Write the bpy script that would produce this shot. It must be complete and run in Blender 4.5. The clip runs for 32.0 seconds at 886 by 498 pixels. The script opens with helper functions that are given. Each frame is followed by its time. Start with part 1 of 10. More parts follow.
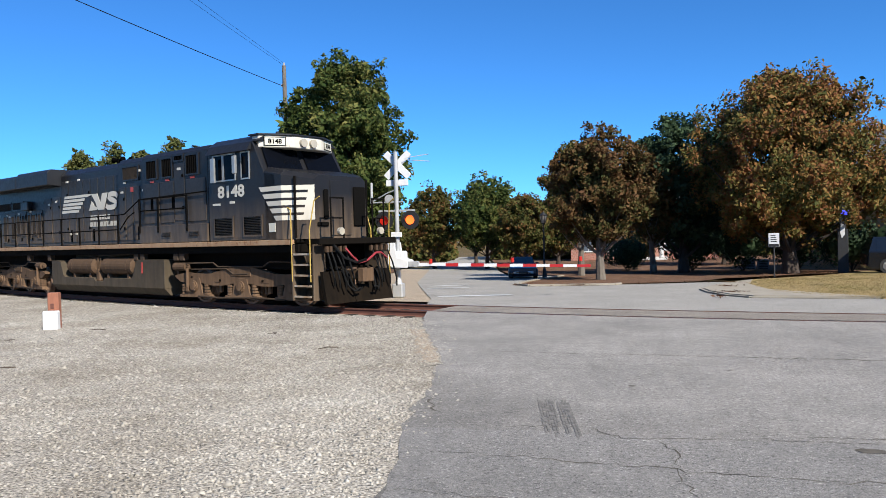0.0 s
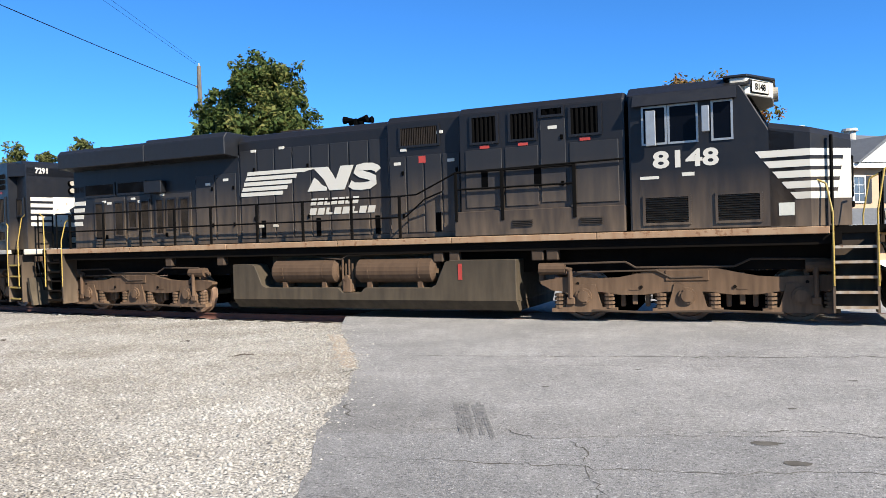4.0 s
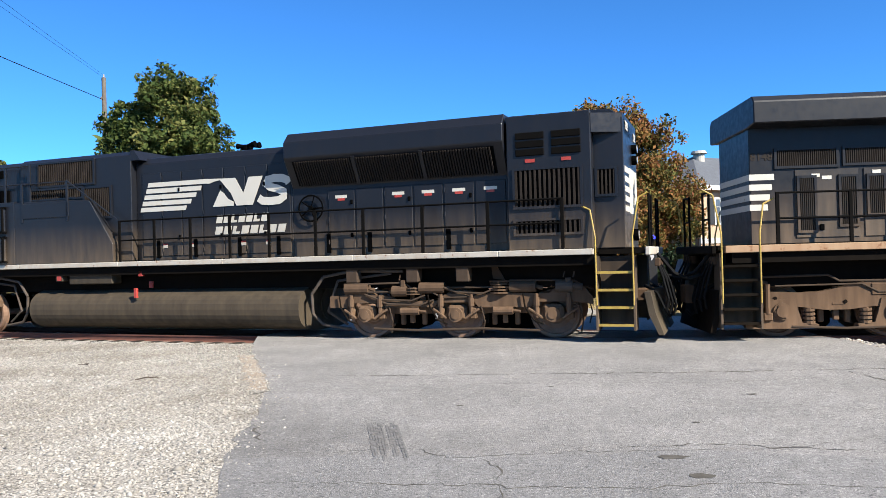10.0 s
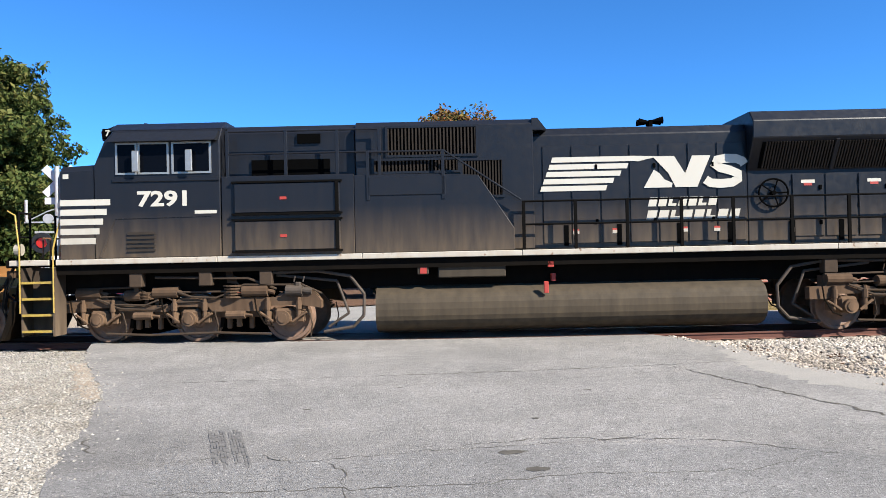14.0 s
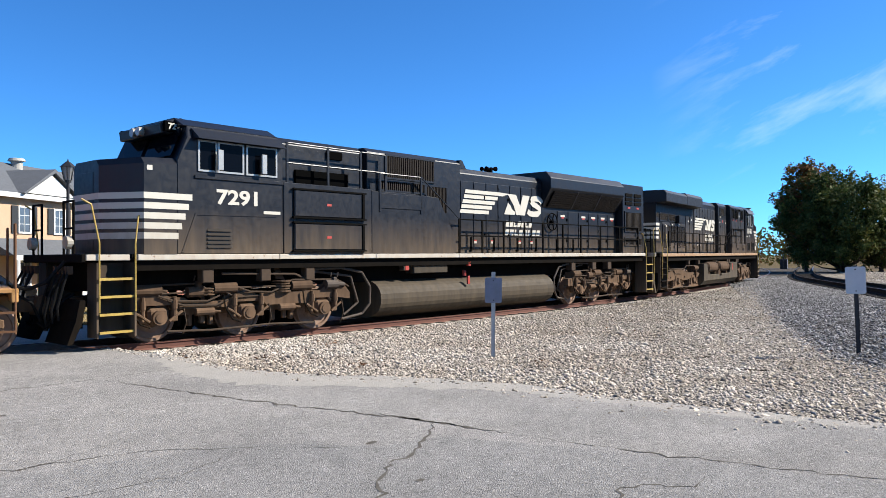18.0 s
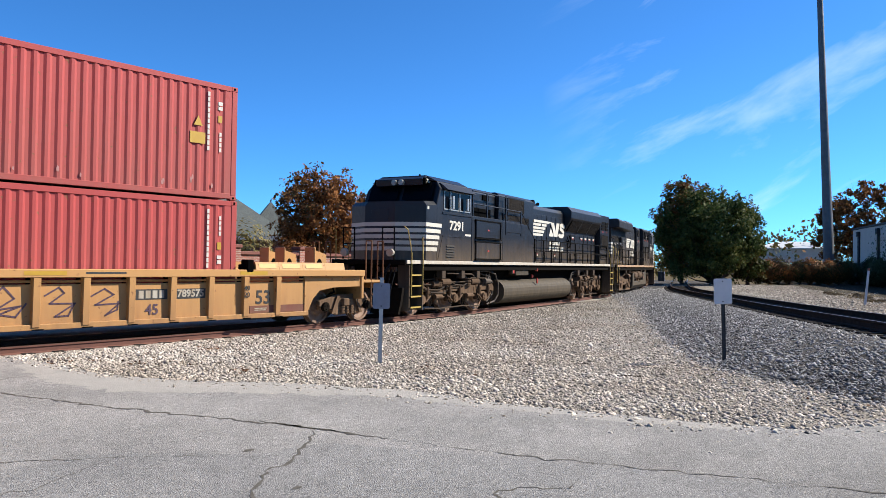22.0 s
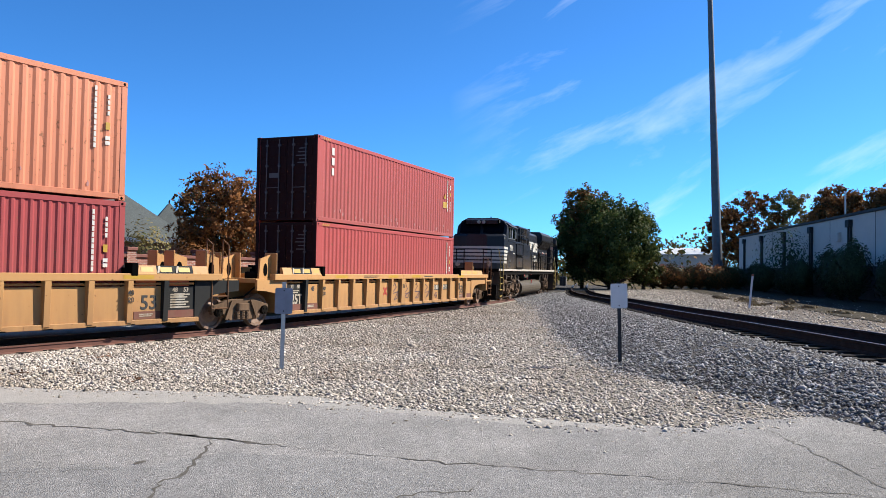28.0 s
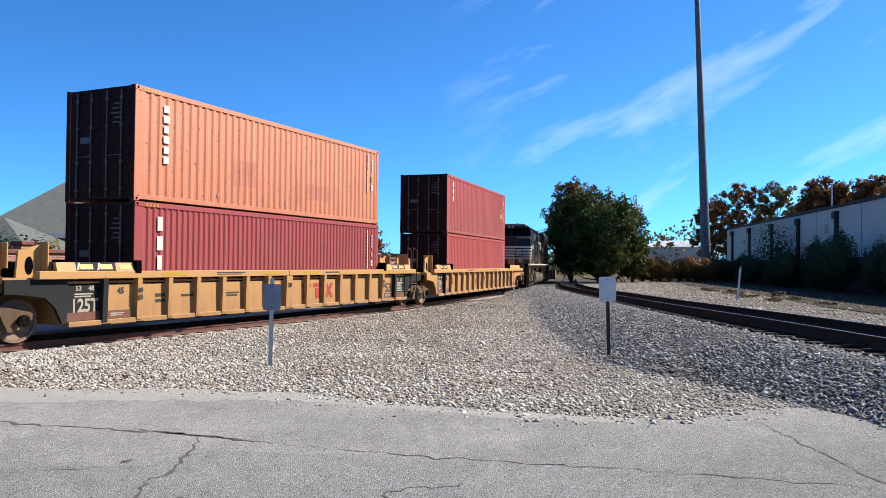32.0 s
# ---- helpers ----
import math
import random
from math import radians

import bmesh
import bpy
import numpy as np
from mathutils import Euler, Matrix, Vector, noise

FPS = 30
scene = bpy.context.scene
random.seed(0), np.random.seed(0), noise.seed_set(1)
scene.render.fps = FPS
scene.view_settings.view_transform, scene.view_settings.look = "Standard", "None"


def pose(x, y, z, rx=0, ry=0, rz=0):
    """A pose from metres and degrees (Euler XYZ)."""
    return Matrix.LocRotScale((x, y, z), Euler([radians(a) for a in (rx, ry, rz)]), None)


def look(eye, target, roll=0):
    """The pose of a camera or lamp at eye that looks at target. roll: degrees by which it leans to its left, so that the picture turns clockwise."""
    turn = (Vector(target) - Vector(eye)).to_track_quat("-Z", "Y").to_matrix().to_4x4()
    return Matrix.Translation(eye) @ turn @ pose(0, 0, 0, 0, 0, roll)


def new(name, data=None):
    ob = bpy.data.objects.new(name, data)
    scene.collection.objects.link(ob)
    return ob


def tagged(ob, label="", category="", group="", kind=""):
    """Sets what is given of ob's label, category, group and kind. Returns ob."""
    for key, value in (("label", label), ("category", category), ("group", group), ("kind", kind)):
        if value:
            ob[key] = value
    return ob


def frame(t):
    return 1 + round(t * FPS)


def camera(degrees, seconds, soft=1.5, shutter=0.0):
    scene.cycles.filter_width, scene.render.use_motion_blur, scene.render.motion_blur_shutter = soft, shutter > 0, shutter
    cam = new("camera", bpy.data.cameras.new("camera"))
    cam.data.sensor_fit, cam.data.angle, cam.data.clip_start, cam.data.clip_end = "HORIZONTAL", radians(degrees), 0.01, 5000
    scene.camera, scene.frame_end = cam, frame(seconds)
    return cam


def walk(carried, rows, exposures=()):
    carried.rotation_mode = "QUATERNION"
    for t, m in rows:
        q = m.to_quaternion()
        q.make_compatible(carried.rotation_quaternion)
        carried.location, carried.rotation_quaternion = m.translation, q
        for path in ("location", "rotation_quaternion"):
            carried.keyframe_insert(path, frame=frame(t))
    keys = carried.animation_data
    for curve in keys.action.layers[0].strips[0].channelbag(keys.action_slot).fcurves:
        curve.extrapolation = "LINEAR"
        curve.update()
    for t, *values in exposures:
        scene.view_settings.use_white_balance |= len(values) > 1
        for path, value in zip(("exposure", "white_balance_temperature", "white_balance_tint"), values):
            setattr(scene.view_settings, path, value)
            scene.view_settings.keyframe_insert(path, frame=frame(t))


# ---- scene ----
cam = camera(60.66, 32.0, soft=0.8)
# seconds, x, y, z, tilt, lean, heading
PATH = [
    (0.0, -0.093, 0.251, 1.802, 89.16, 1.47, 15.05),
    (0.5, -0.092, 0.250, 1.797, 89.05, 0.27, 14.95),
    (1.0, -0.083, 0.257, 1.801, 88.80, -0.03, 14.14),
    (1.5, -0.081, 0.243, 1.806, 88.74, -0.20, 13.26),
    (2.0, -0.068, 0.227, 1.816, 88.92, 0.42, 12.74),
    (2.5, -0.056, 0.211, 1.820, 89.23, 0.89, 13.10),
    (4.5, -0.010, 0.240, 1.802, 89.38, 1.78, 7.39),
    (5.0, -0.016, 0.232, 1.808, 89.54, 1.75, 5.78),
    (5.5, -0.016, 0.243, 1.809, 89.72, 1.72, 4.29),
    (6.0, -0.033, 0.234, 1.808, 90.17, 1.59, 4.30),
    (6.5, -0.028, 0.240, 1.808, 89.85, 1.58, 4.12),
    (7.0, -0.018, 0.251, 1.803, 89.32, 1.59, 4.05),
    (7.5, -0.008, 0.263, 1.804, 89.73, 1.57, 3.77),
    (8.0, -0.007, 0.257, 1.812, 90.17, 1.55, 3.22),
    (8.5, -0.007, 0.256, 1.808, 90.46, 1.51, 2.89),
    (9.0, -0.008, 0.259, 1.807, 90.84, 1.45, 2.97),
    (9.5, -0.003, 0.269, 1.803, 90.94, 1.43, 3.05),
    (10.0, -0.008, 0.285, 1.798, 90.57, 1.52, 2.77),
    (10.5, -0.003, 0.299, 1.796, 90.41, 1.65, 0.87),
    (11.0, -0.002, 0.304, 1.791, 90.43, 1.70, -2.81),
    (11.5, 0.015, 0.295, 1.790, 90.30, 1.56, -4.19),
    (12.0, 0.017, 0.285, 1.790, 90.32, 1.37, -5.29),
    (12.5, 0.037, 0.282, 1.795, 90.40, 1.32, -6.28),
    (13.0, 0.047, 0.271, 1.795, 90.43, 1.29, -7.19),
    (13.5, 0.060, 0.270, 1.795, 90.51, 1.20, -7.36),
    (14.0, 0.079, 0.257, 1.794, 90.50, 1.23, -8.06),
    (14.5, 0.032, 0.220, 1.800, 90.50, 0.42, -12.39),
    (16.5, 0.227, 0.093, 1.797, 90.27, -0.13, -27.20),
    (17.0, 0.204, 0.148, 1.792, 90.41, 0.43, -36.29),
    (17.5, 0.188, 0.186, 1.809, 90.31, 0.91, -43.89),
    (18.0, 0.135, 0.179, 1.817, 90.51, 0.35, -48.45),
    (18.5, 0.186, 0.189, 1.796, 90.45, -0.01, -52.12),
    (19.0, 0.190, 0.178, 1.793, 90.53, -0.30, -53.66),
    (19.5, 0.190, 0.178, 1.791, 91.35, -0.59, -54.74),
    (20.0, 0.192, 0.178, 1.795, 90.80, -1.04, -54.76),
    (20.5, 0.183, 0.164, 1.794, 90.77, -1.29, -54.93),
    (21.0, 0.188, 0.153, 1.795, 91.11, -0.92, -54.53),
    (21.5, 0.207, 0.157, 1.794, 91.14, -0.83, -55.58),
    (22.0, 0.206, 0.148, 1.788, 91.10, -0.81, -56.56),
    (22.5, 0.220, 0.154, 1.792, 90.91, -0.82, -57.56),
    (23.0, 0.215, 0.151, 1.788, 90.88, -0.88, -58.50),
    (23.5, 0.227, 0.130, 1.792, 90.69, -0.55, -60.34),
    (24.0, 0.231, 0.129, 1.791, 90.04, -0.48, -61.67),
    (24.5, 0.242, 0.137, 1.792, 90.13, -0.57, -61.58),
    (25.0, 0.237, 0.124, 1.798, 90.19, -0.68, -61.10),
    (25.5, 0.237, 0.129, 1.804, 90.75, -0.85, -60.45),
    (27.5, 0.229, 0.116, 1.800, 91.37, -1.07, -63.08),
    (28.0, 0.221, 0.117, 1.798, 91.53, -1.04, -63.62),
    (28.5, 0.224, 0.112, 1.798, 91.66, -1.06, -63.79),
    (29.0, 0.223, 0.107, 1.793, 91.74, -1.04, -63.84),
    (29.5, 0.219, 0.110, 1.790, 91.78, -1.12, -63.67),
    (30.0, 0.232, 0.106, 1.785, 91.65, -0.77, -63.55),
    (30.5, 0.230, 0.106, 1.793, 91.38, -0.71, -63.48),
    (31.0, 0.236, 0.102, 1.793, 91.26, -0.57, -63.47),
    (31.5, 0.237, 0.106, 1.795, 91.15, -0.50, -63.85),
    (32.0, 0.250, 0.104, 1.800, 91.13, -0.54, -64.39),
]
walk(cam, [(r[0], pose(*r[1:])) for r in PATH],
     [(0.0, 0.90), (2.5, 1.06), (5.0, 1.28), (13.0, 1.27), (17.0, 1.13), (20.0, 1.06), (32.0, 1.06)])

# ---- daylight ----
SUN_AZ, SUN_EL = 132.0, 37.0          # degrees clockwise from +y, degrees above the horizon
world = bpy.data.worlds.new("sky")
scene.world = world
world.use_nodes = True
wn, wl = world.node_tree.nodes, world.node_tree.links
sky = wn.new("ShaderNodeTexSky")
sky.sky_type, sky.sun_disc = "NISHITA", False
sky.sun_elevation, sky.sun_rotation = radians(SUN_EL), radians(SUN_AZ)
sky.altitude, sky.air_density, sky.dust_density, sky.ozone_density = 200, 0.62, 0.35, 4.0
wn["Background"].inputs["Strength"].default_value = 0.074
# thin cirrus streaks in the eastern half, over the clear blue
tint = wn.new("ShaderNodeMix")
tint.data_type, tint.blend_type = "RGBA", "MULTIPLY"
tint.inputs[0].default_value = 1.0
tint.inputs["B"].default_value = (0.42, 1.0, 1.44, 1)
wl.new(sky.outputs[0], tint.inputs["A"])
tc = wn.new("ShaderNodeTexCoord")
cm = wn.new("ShaderNodeMapping")
turn = wn.new("ShaderNodeMapping")
turn.inputs["Rotation"].default_value = (radians(28), 0, 0)
yaw = wn.new("ShaderNodeMapping")
yaw.inputs["Rotation"].default_value = (0, 0, radians(9))
wl.new(tc.outputs["Generated"], yaw.inputs[0])
wl.new(yaw.outputs[0], turn.inputs[0])
cm.inputs["Scale"].default_value = (1.0, 1.3, 7.0)
wl.new(turn.outputs[0], cm.inputs[0])
cn = wn.new("ShaderNodeTexNoise")
cn.inputs["Scale"].default_value, cn.inputs["Detail"].default_value, cn.inputs["Roughness"].default_value, cn.inputs["Distortion"].default_value = 2.3, 9, 0.58, 0.5
wl.new(cm.outputs[0], cn.inputs["Vector"])
cr = wn.new("ShaderNodeMapRange")
cr.inputs[1].default_value, cr.inputs[2].default_value, cr.inputs[4].default_value = 0.52, 0.86, 0.6
wl.new(cn.outputs[0], cr.inputs[0])
sp = wn.new("ShaderNodeSeparateXYZ")
wl.new(tc.outputs["Generated"], sp.inputs[0])
east = wn.new("ShaderNodeMapRange")
east.inputs[1].default_value, east.inputs[2].default_value = 0.43, 0.30
wl.new(sp.outputs["Y"], east.inputs[0])
cf = wn.new("ShaderNodeMath")
cf.operation = "MULTIPLY"
wl.new(cr.outputs[0], cf.inputs[0])
wl.new(east.outputs[0], cf.inputs[1])
cirrus = wn.new("ShaderNodeMix")
cirrus.data_type = "RGBA"
wl.new(cf.outputs[0], cirrus.inputs[0])
wl.new(tint.outputs["Result"], cirrus.inputs["A"])
cirrus.inputs["B"].default_value = (7.5, 8.6, 10.0, 1)
wl.new(cirrus.outputs["Result"], wn["Background"].inputs["Color"])
sun = new("sun", bpy.data.lights.new("sun", "SUN"))
sun.data.energy, sun.data.angle, sun.data.color = 5.0, radians(0.53), (1.0, 0.94, 0.84)
sd = Vector((math.sin(radians(SUN_AZ)) * math.cos(radians(SUN_EL)), math.cos(radians(SUN_AZ)) * math.cos(radians(SUN_EL)), math.sin(radians(SUN_EL))))
sun.matrix_world = look((0, 0, 60), Vector((0, 0, 60)) - sd)


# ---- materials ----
COLOR_SCALE = 0.68          # every base colour is scaled by this, to deepen shade against the bright sky


def mat(name, color, rough=0.6, metal=0.0, color2=None, scale=4.0, bump=0.0, bscale=60.0, spread=0.5, island=False, rnd=0.0, fine=0.0, stretch=(1, 1, 1), spec=0.5):
    """A surface with two scales of colour variation and fine relief."""
    color = tuple(c * COLOR_SCALE for c in color)
    color2 = tuple(c * COLOR_SCALE for c in color2) if color2 else None
    m = bpy.data.materials.new(name)
    m.use_nodes = True
    n, l = m.node_tree.nodes, m.node_tree.links
    b = n["Principled BSDF"]
    b.inputs["Roughness"].default_value, b.inputs["Metallic"].default_value = rough, metal
    b.inputs["Specular IOR Level"].default_value = spec
    co = n.new("ShaderNodeTexCoord")
    mp = n.new("ShaderNodeMapping")
    mp.inputs["Scale"].default_value = stretch
    l.new(co.outputs["Object"], mp.inputs[0])
    no = n.new("ShaderNodeTexNoise")
    no.inputs["Scale"].default_value, no.inputs["Detail"].default_value, no.inputs["Roughness"].default_value = scale, 6, 0.65
    l.new(mp.outputs[0], no.inputs["Vector"])
    ra = n.new("ShaderNodeValToRGB")
    ra.color_ramp.elements[0].position, ra.color_ramp.elements[1].position = 0.5 - spread / 2, 0.5 + spread / 2
    c2 = color2 or tuple(c * 0.75 for c in color)
    ra.color_ramp.elements[0].color, ra.color_ramp.elements[1].color = (*c2, 1), (*color, 1)
    l.new(no.outputs[0], ra.inputs[0])
    out = ra.outputs[0]
    if fine:
        nf = n.new("ShaderNodeTexNoise")
        nf.inputs["Scale"].default_value, nf.inputs["Detail"].default_value = bscale, 3
        l.new(co.outputs["Object"], nf.inputs["Vector"])
        mr = n.new("ShaderNodeMapRange")
        mr.inputs[1].default_value, mr.inputs[2].default_value, mr.inputs[3].default_value, mr.inputs[4].default_value = 0.3, 0.7, 1 - fine, 1 + fine
        l.new(nf.outputs[0], mr.inputs[0])
        mx = n.new("ShaderNodeVectorMath")
        mx.operation = "SCALE"
        l.new(out, mx.inputs[0])
        l.new(mr.outputs[0], mx.inputs["Scale"])
        out = mx.outputs[0]
    if rnd:
        src = n.new("ShaderNodeNewGeometry").outputs["Random Per Island"] if island else n.new("ShaderNodeObjectInfo").outputs["Random"]
        mr = n.new("ShaderNodeMapRange")
        mr.inputs[3].default_value, mr.inputs[4].default_value = 1 - rnd, 1 + rnd
        l.new(src, mr.inputs[0])
        mx = n.new("ShaderNodeVectorMath")
        mx.operation = "SCALE"
        l.new(out, mx.inputs[0])
        l.new(mr.outputs[0], mx.inputs["Scale"])
        out = mx.outputs[0]
    l.new(out, b.inputs["Base Color"])
    if bump:
        nb = n.new("ShaderNodeTexNoise")
        nb.inputs["Scale"].default_value, nb.inputs["Detail"].default_value = bscale, 4
        l.new(co.outputs["Object"], nb.inputs["Vector"])
        bu = n.new("ShaderNodeBump")
        bu.inputs["Strength"].default_value, bu.inputs["Distance"].default_value = bump, 0.02
        l.new(nb.outputs[0], bu.inputs["Height"])
        l.new(bu.outputs[0], b.inputs["Normal"])
    return m


# ---- mesh helpers ----
def part(name, bm, material, parent=None, label="", smooth=False):
    """Link a bmesh as one mesh object, under a thing or a part."""
    me = bpy.data.meshes.new(name)
    bm.to_mesh(me)
    bm.free()
    if smooth:
        for p in me.polygons:
            p.use_smooth = True
    for mm in (material if isinstance(material, (list, tuple)) else (material,)):
        me.materials.append(mm)
    ob = new(name, me)
    if parent:
        ob.parent = parent
    if label:
        ob["label"] = label
    return ob


def split_part(name, bm, material, parent):
    """Link each loose piece of a bmesh as a part of its own."""
    todo, out = set(bm.verts), []
    while todo:
        stack, isl = [todo.pop()], []
        while stack:
            v = stack.pop()
            isl.append(v)
            for e in v.link_edges:
                o = e.other_vert(v)
                if o in todo:
                    todo.remove(o)
                    stack.append(o)
        at = {v: i for i, v in enumerate(isl)}
        fs = {f for v in isl for f in v.link_faces}
        me = bpy.data.meshes.new(name)
        me.from_pydata([tuple(v.co) for v in isl], [], [[at[v] for v in f.verts] for f in sorted(fs, key=lambda f: f.index)])
        me.materials.append(material)
        ob = new(name, me)
        ob.parent = parent
        out.append(ob)
    bm.free()
    return out


def thing(name, label, category, group="", kind="", at=None):
    e = tagged(new(name), label, category, group, kind)
    e.empty_display_size = 0.2
    if at is not None:
        e.matrix_basis = at
    return e


def bx(bm, x0, x1, y0, y1, z0, z1, bevel=0.0, mi=0):
    """A box between the given limits, its edges bevelled."""
    m = Matrix.LocRotScale(((x0 + x1) / 2, (y0 + y1) / 2, (z0 + z1) / 2), None, (abs(x1 - x0), abs(y1 - y0), abs(z1 - z0)))
    n0 = len(bm.faces)
    r = bmesh.ops.create_cube(bm, size=1, matrix=m)
    if bevel:
        es = list({e for v in r["verts"] for e in v.link_edges})
        bmesh.ops.bevel(bm, geom=es, offset=bevel, segments=1, affect="EDGES")
    if mi:
        bm.faces.ensure_lookup_table()
        for k in range(n0, len(bm.faces)):
            bm.faces[k].material_index = mi


def cy(bm, p, q, r, n=10, r2=None, caps=True):
    """A cylinder or cone from p to q."""
    p, q = Vector(p), Vector(q)
    d = q - p
    m = Matrix.Translation((p + q) / 2) @ d.to_track_quat("Z", "Y").to_matrix().to_4x4()
    bmesh.ops.create_cone(bm, cap_ends=caps, segments=n, radius1=r, radius2=r if r2 is None else r2, depth=d.length, matrix=m)


def pipe(bm, pts, r, n=6):
    for a, b in zip(pts, pts[1:]):
        cy(bm, a, b, r, n)


def prism(bm, outline, y0, y1, axis="y", bevel=0.0):
    """An outline of (a, b) pairs pulled from y0 to y1. axis y: a is x, b is z; axis x: a is y, b is z; axis z: a is x, b is y."""
    put = {"y": lambda a, b, c: (a, c, b), "x": lambda a, b, c: (c, a, b), "z": lambda a, b, c: (a, b, c)}[axis]
    v0 = [bm.verts.new(put(a, b, y0)) for a, b in outline]
    v1 = [bm.verts.new(put(a, b, y1)) for a, b in outline]
    fs = [bm.faces.new(v0), bm.faces.new(v1[::-1])]
    k = len(outline)
    for i in range(k):
        fs.append(bm.faces.new((v0[i], v1[i], v1[(i + 1) % k], v0[(i + 1) % k])))
    bmesh.ops.recalc_face_normals(bm, faces=fs)
    if bevel:
        es = list({e for f in fs for e in f.edges})
        bmesh.ops.bevel(bm, geom=es, offset=bevel, segments=1, affect="EDGES")


def B():
    return bmesh.new()


# ---- the track's curve ----
CR = 88.0
# curvature along the line, per metre: a left-hand curve that eases out at both ends
BEND_S = (-75, -55, -40, -28, -18, -9, 0, 9, 18, 30, 60)
BEND = (0.0010, 0.0044, 0.0077, 0.0115, 0.01366, 0.0119, 0.0077, 0.0054, 0.0049, 0.0048, 0.0047)


def _line():
    """The line of rails. Rows of s, x, y, heading, every quarter metre."""
    fwd, back = [], []
    for way, rows in ((1, fwd), (-1, back)):
        x, y, h, s = 19.88, 16.07, 0.0194, 0.0
        while abs(s) < 160:
            rows.append((s, x, y, h))
            h2 = h + way * 0.25 * float(np.interp(s + way * 0.125, BEND_S, BEND))
            x += way * 0.25 * math.cos((h + h2) / 2)
            y += way * 0.25 * math.sin((h + h2) / 2)
            h, s = h2, s + way * 0.25
    return np.array(back[:0:-1] + fwd)


LINE = _line()


def on_track(s, off=0.0, z=0.0):
    """A point s metres along the line of rails, off metres towards the road's near side."""
    x, y, h = (float(np.interp(s, LINE[:, 0], LINE[:, k])) for k in (1, 2, 3))
    return Vector((x + off * math.sin(h), y - off * math.cos(h), z))


def vehicle_pose(s, half):
    a, b = on_track(s - half), on_track(s + half)
    d = b - a
    m = (a + b) / 2
    return Matrix.Translation(m) @ Matrix.Rotation(math.atan2(d.y, d.x), 4, "Z")




# ---- train: paints ----
def mat_dusty(name, color, dust, z0, z1, rough=0.45, metal=0.0, amount=0.85, scale=1.6, rust=0.0, spec=0.35):
    """Paint under road dust that thins out with height, streaked downwards, with some rust spots."""
    color, dust = tuple(c * COLOR_SCALE for c in color), tuple(c * COLOR_SCALE for c in dust)
    m = bpy.data.materials.new(name)
    m.use_nodes = True
    n, l = m.node_tree.nodes, m.node_tree.links
    b = n["Principled BSDF"]
    b.inputs["Metallic"].default_value, b.inputs["Specular IOR Level"].default_value = metal, spec
    co = n.new("ShaderNodeTexCoord")
    mp = n.new("ShaderNodeMapping")
    mp.inputs["Scale"].default_value = (scale * 2.2, scale * 2.2, scale * 0.35)
    l.new(co.outputs["Object"], mp.inputs[0])
    streak = n.new("ShaderNodeTexNoise")
    streak.inputs["Scale"].default_value, streak.inputs["Detail"].default_value = 1.5, 7
    l.new(mp.outputs[0], streak.inputs["Vector"])
    sx = n.new("ShaderNodeSeparateXYZ")
    l.new(co.outputs["Object"], sx.inputs[0])
    g = n.new("ShaderNodeMapRange")
    g.inputs[1].default_value, g.inputs[2].default_value, g.inputs[3].default_value, g.inputs[4].default_value = z0, z1, amount, 0.03
    l.new(sx.outputs["Z"], g.inputs[0])
    mu = n.new("ShaderNodeMath")
    mu.operation = "MULTIPLY"
    sr = n.new("ShaderNodeMapRange")
    sr.inputs[1].default_value, sr.inputs[2].default_value, sr.inputs[3].default_value, sr.inputs[4].default_value = 0.3, 0.7, 0.45, 1.25
    l.new(streak.outputs[0], sr.inputs[0])
    l.new(g.outputs[0], mu.inputs[0])
    l.new(sr.outputs[0], mu.inputs[1])
    mx = n.new("ShaderNodeMix")
    mx.data_type, mx.clamp_factor = "RGBA", True
    l.new(mu.outputs[0], mx.inputs[0])
    mx.inputs["A"].default_value, mx.inputs["B"].default_value = (*color, 1), (*dust, 1)
    out = mx.outputs["Result"]
    fine = n.new("ShaderNodeTexNoise")
    fine.inputs["Scale"].default_value, fine.inputs["Detail"].default_value = 9, 6
    l.new(co.outputs["Object"], fine.inputs["Vector"])
    if rust:
        th = n.new("ShaderNodeMapRange")
        th.inputs[1].default_value, th.inputs[2].default_value, th.inputs[4].default_value = 0.68 - 0.1 * rust, 0.74 - 0.1 * rust, 0.8
        l.new(fine.outputs[0], th.inputs[0])
        m2 = n.new("ShaderNodeMix")
        m2.data_type = "RGBA"
        l.new(th.outputs[0], m2.inputs[0])
        l.new(out, m2.inputs["A"])
        m2.inputs["B"].default_value = (0.16, 0.07, 0.03, 1)
        out = m2.outputs["Result"]
    l.new(out, b.inputs["Base Color"])
    rr = n.new("ShaderNodeMapRange")
    rr.inputs[3].default_value, rr.inputs[4].default_value = rough - 0.1, min(1, rough + 0.25)
    l.new(fine.outputs[0], rr.inputs[0])
    l.new(rr.outputs[0], b.inputs["Roughness"])
    bu = n.new("ShaderNodeBump")
    bu.inputs["Strength"].default_value, bu.inputs["Distance"].default_value = 0.12, 0.02
    l.new(streak.outputs[0], bu.inputs["Height"])
    l.new(bu.outputs[0], b.inputs["Normal"])
    return m


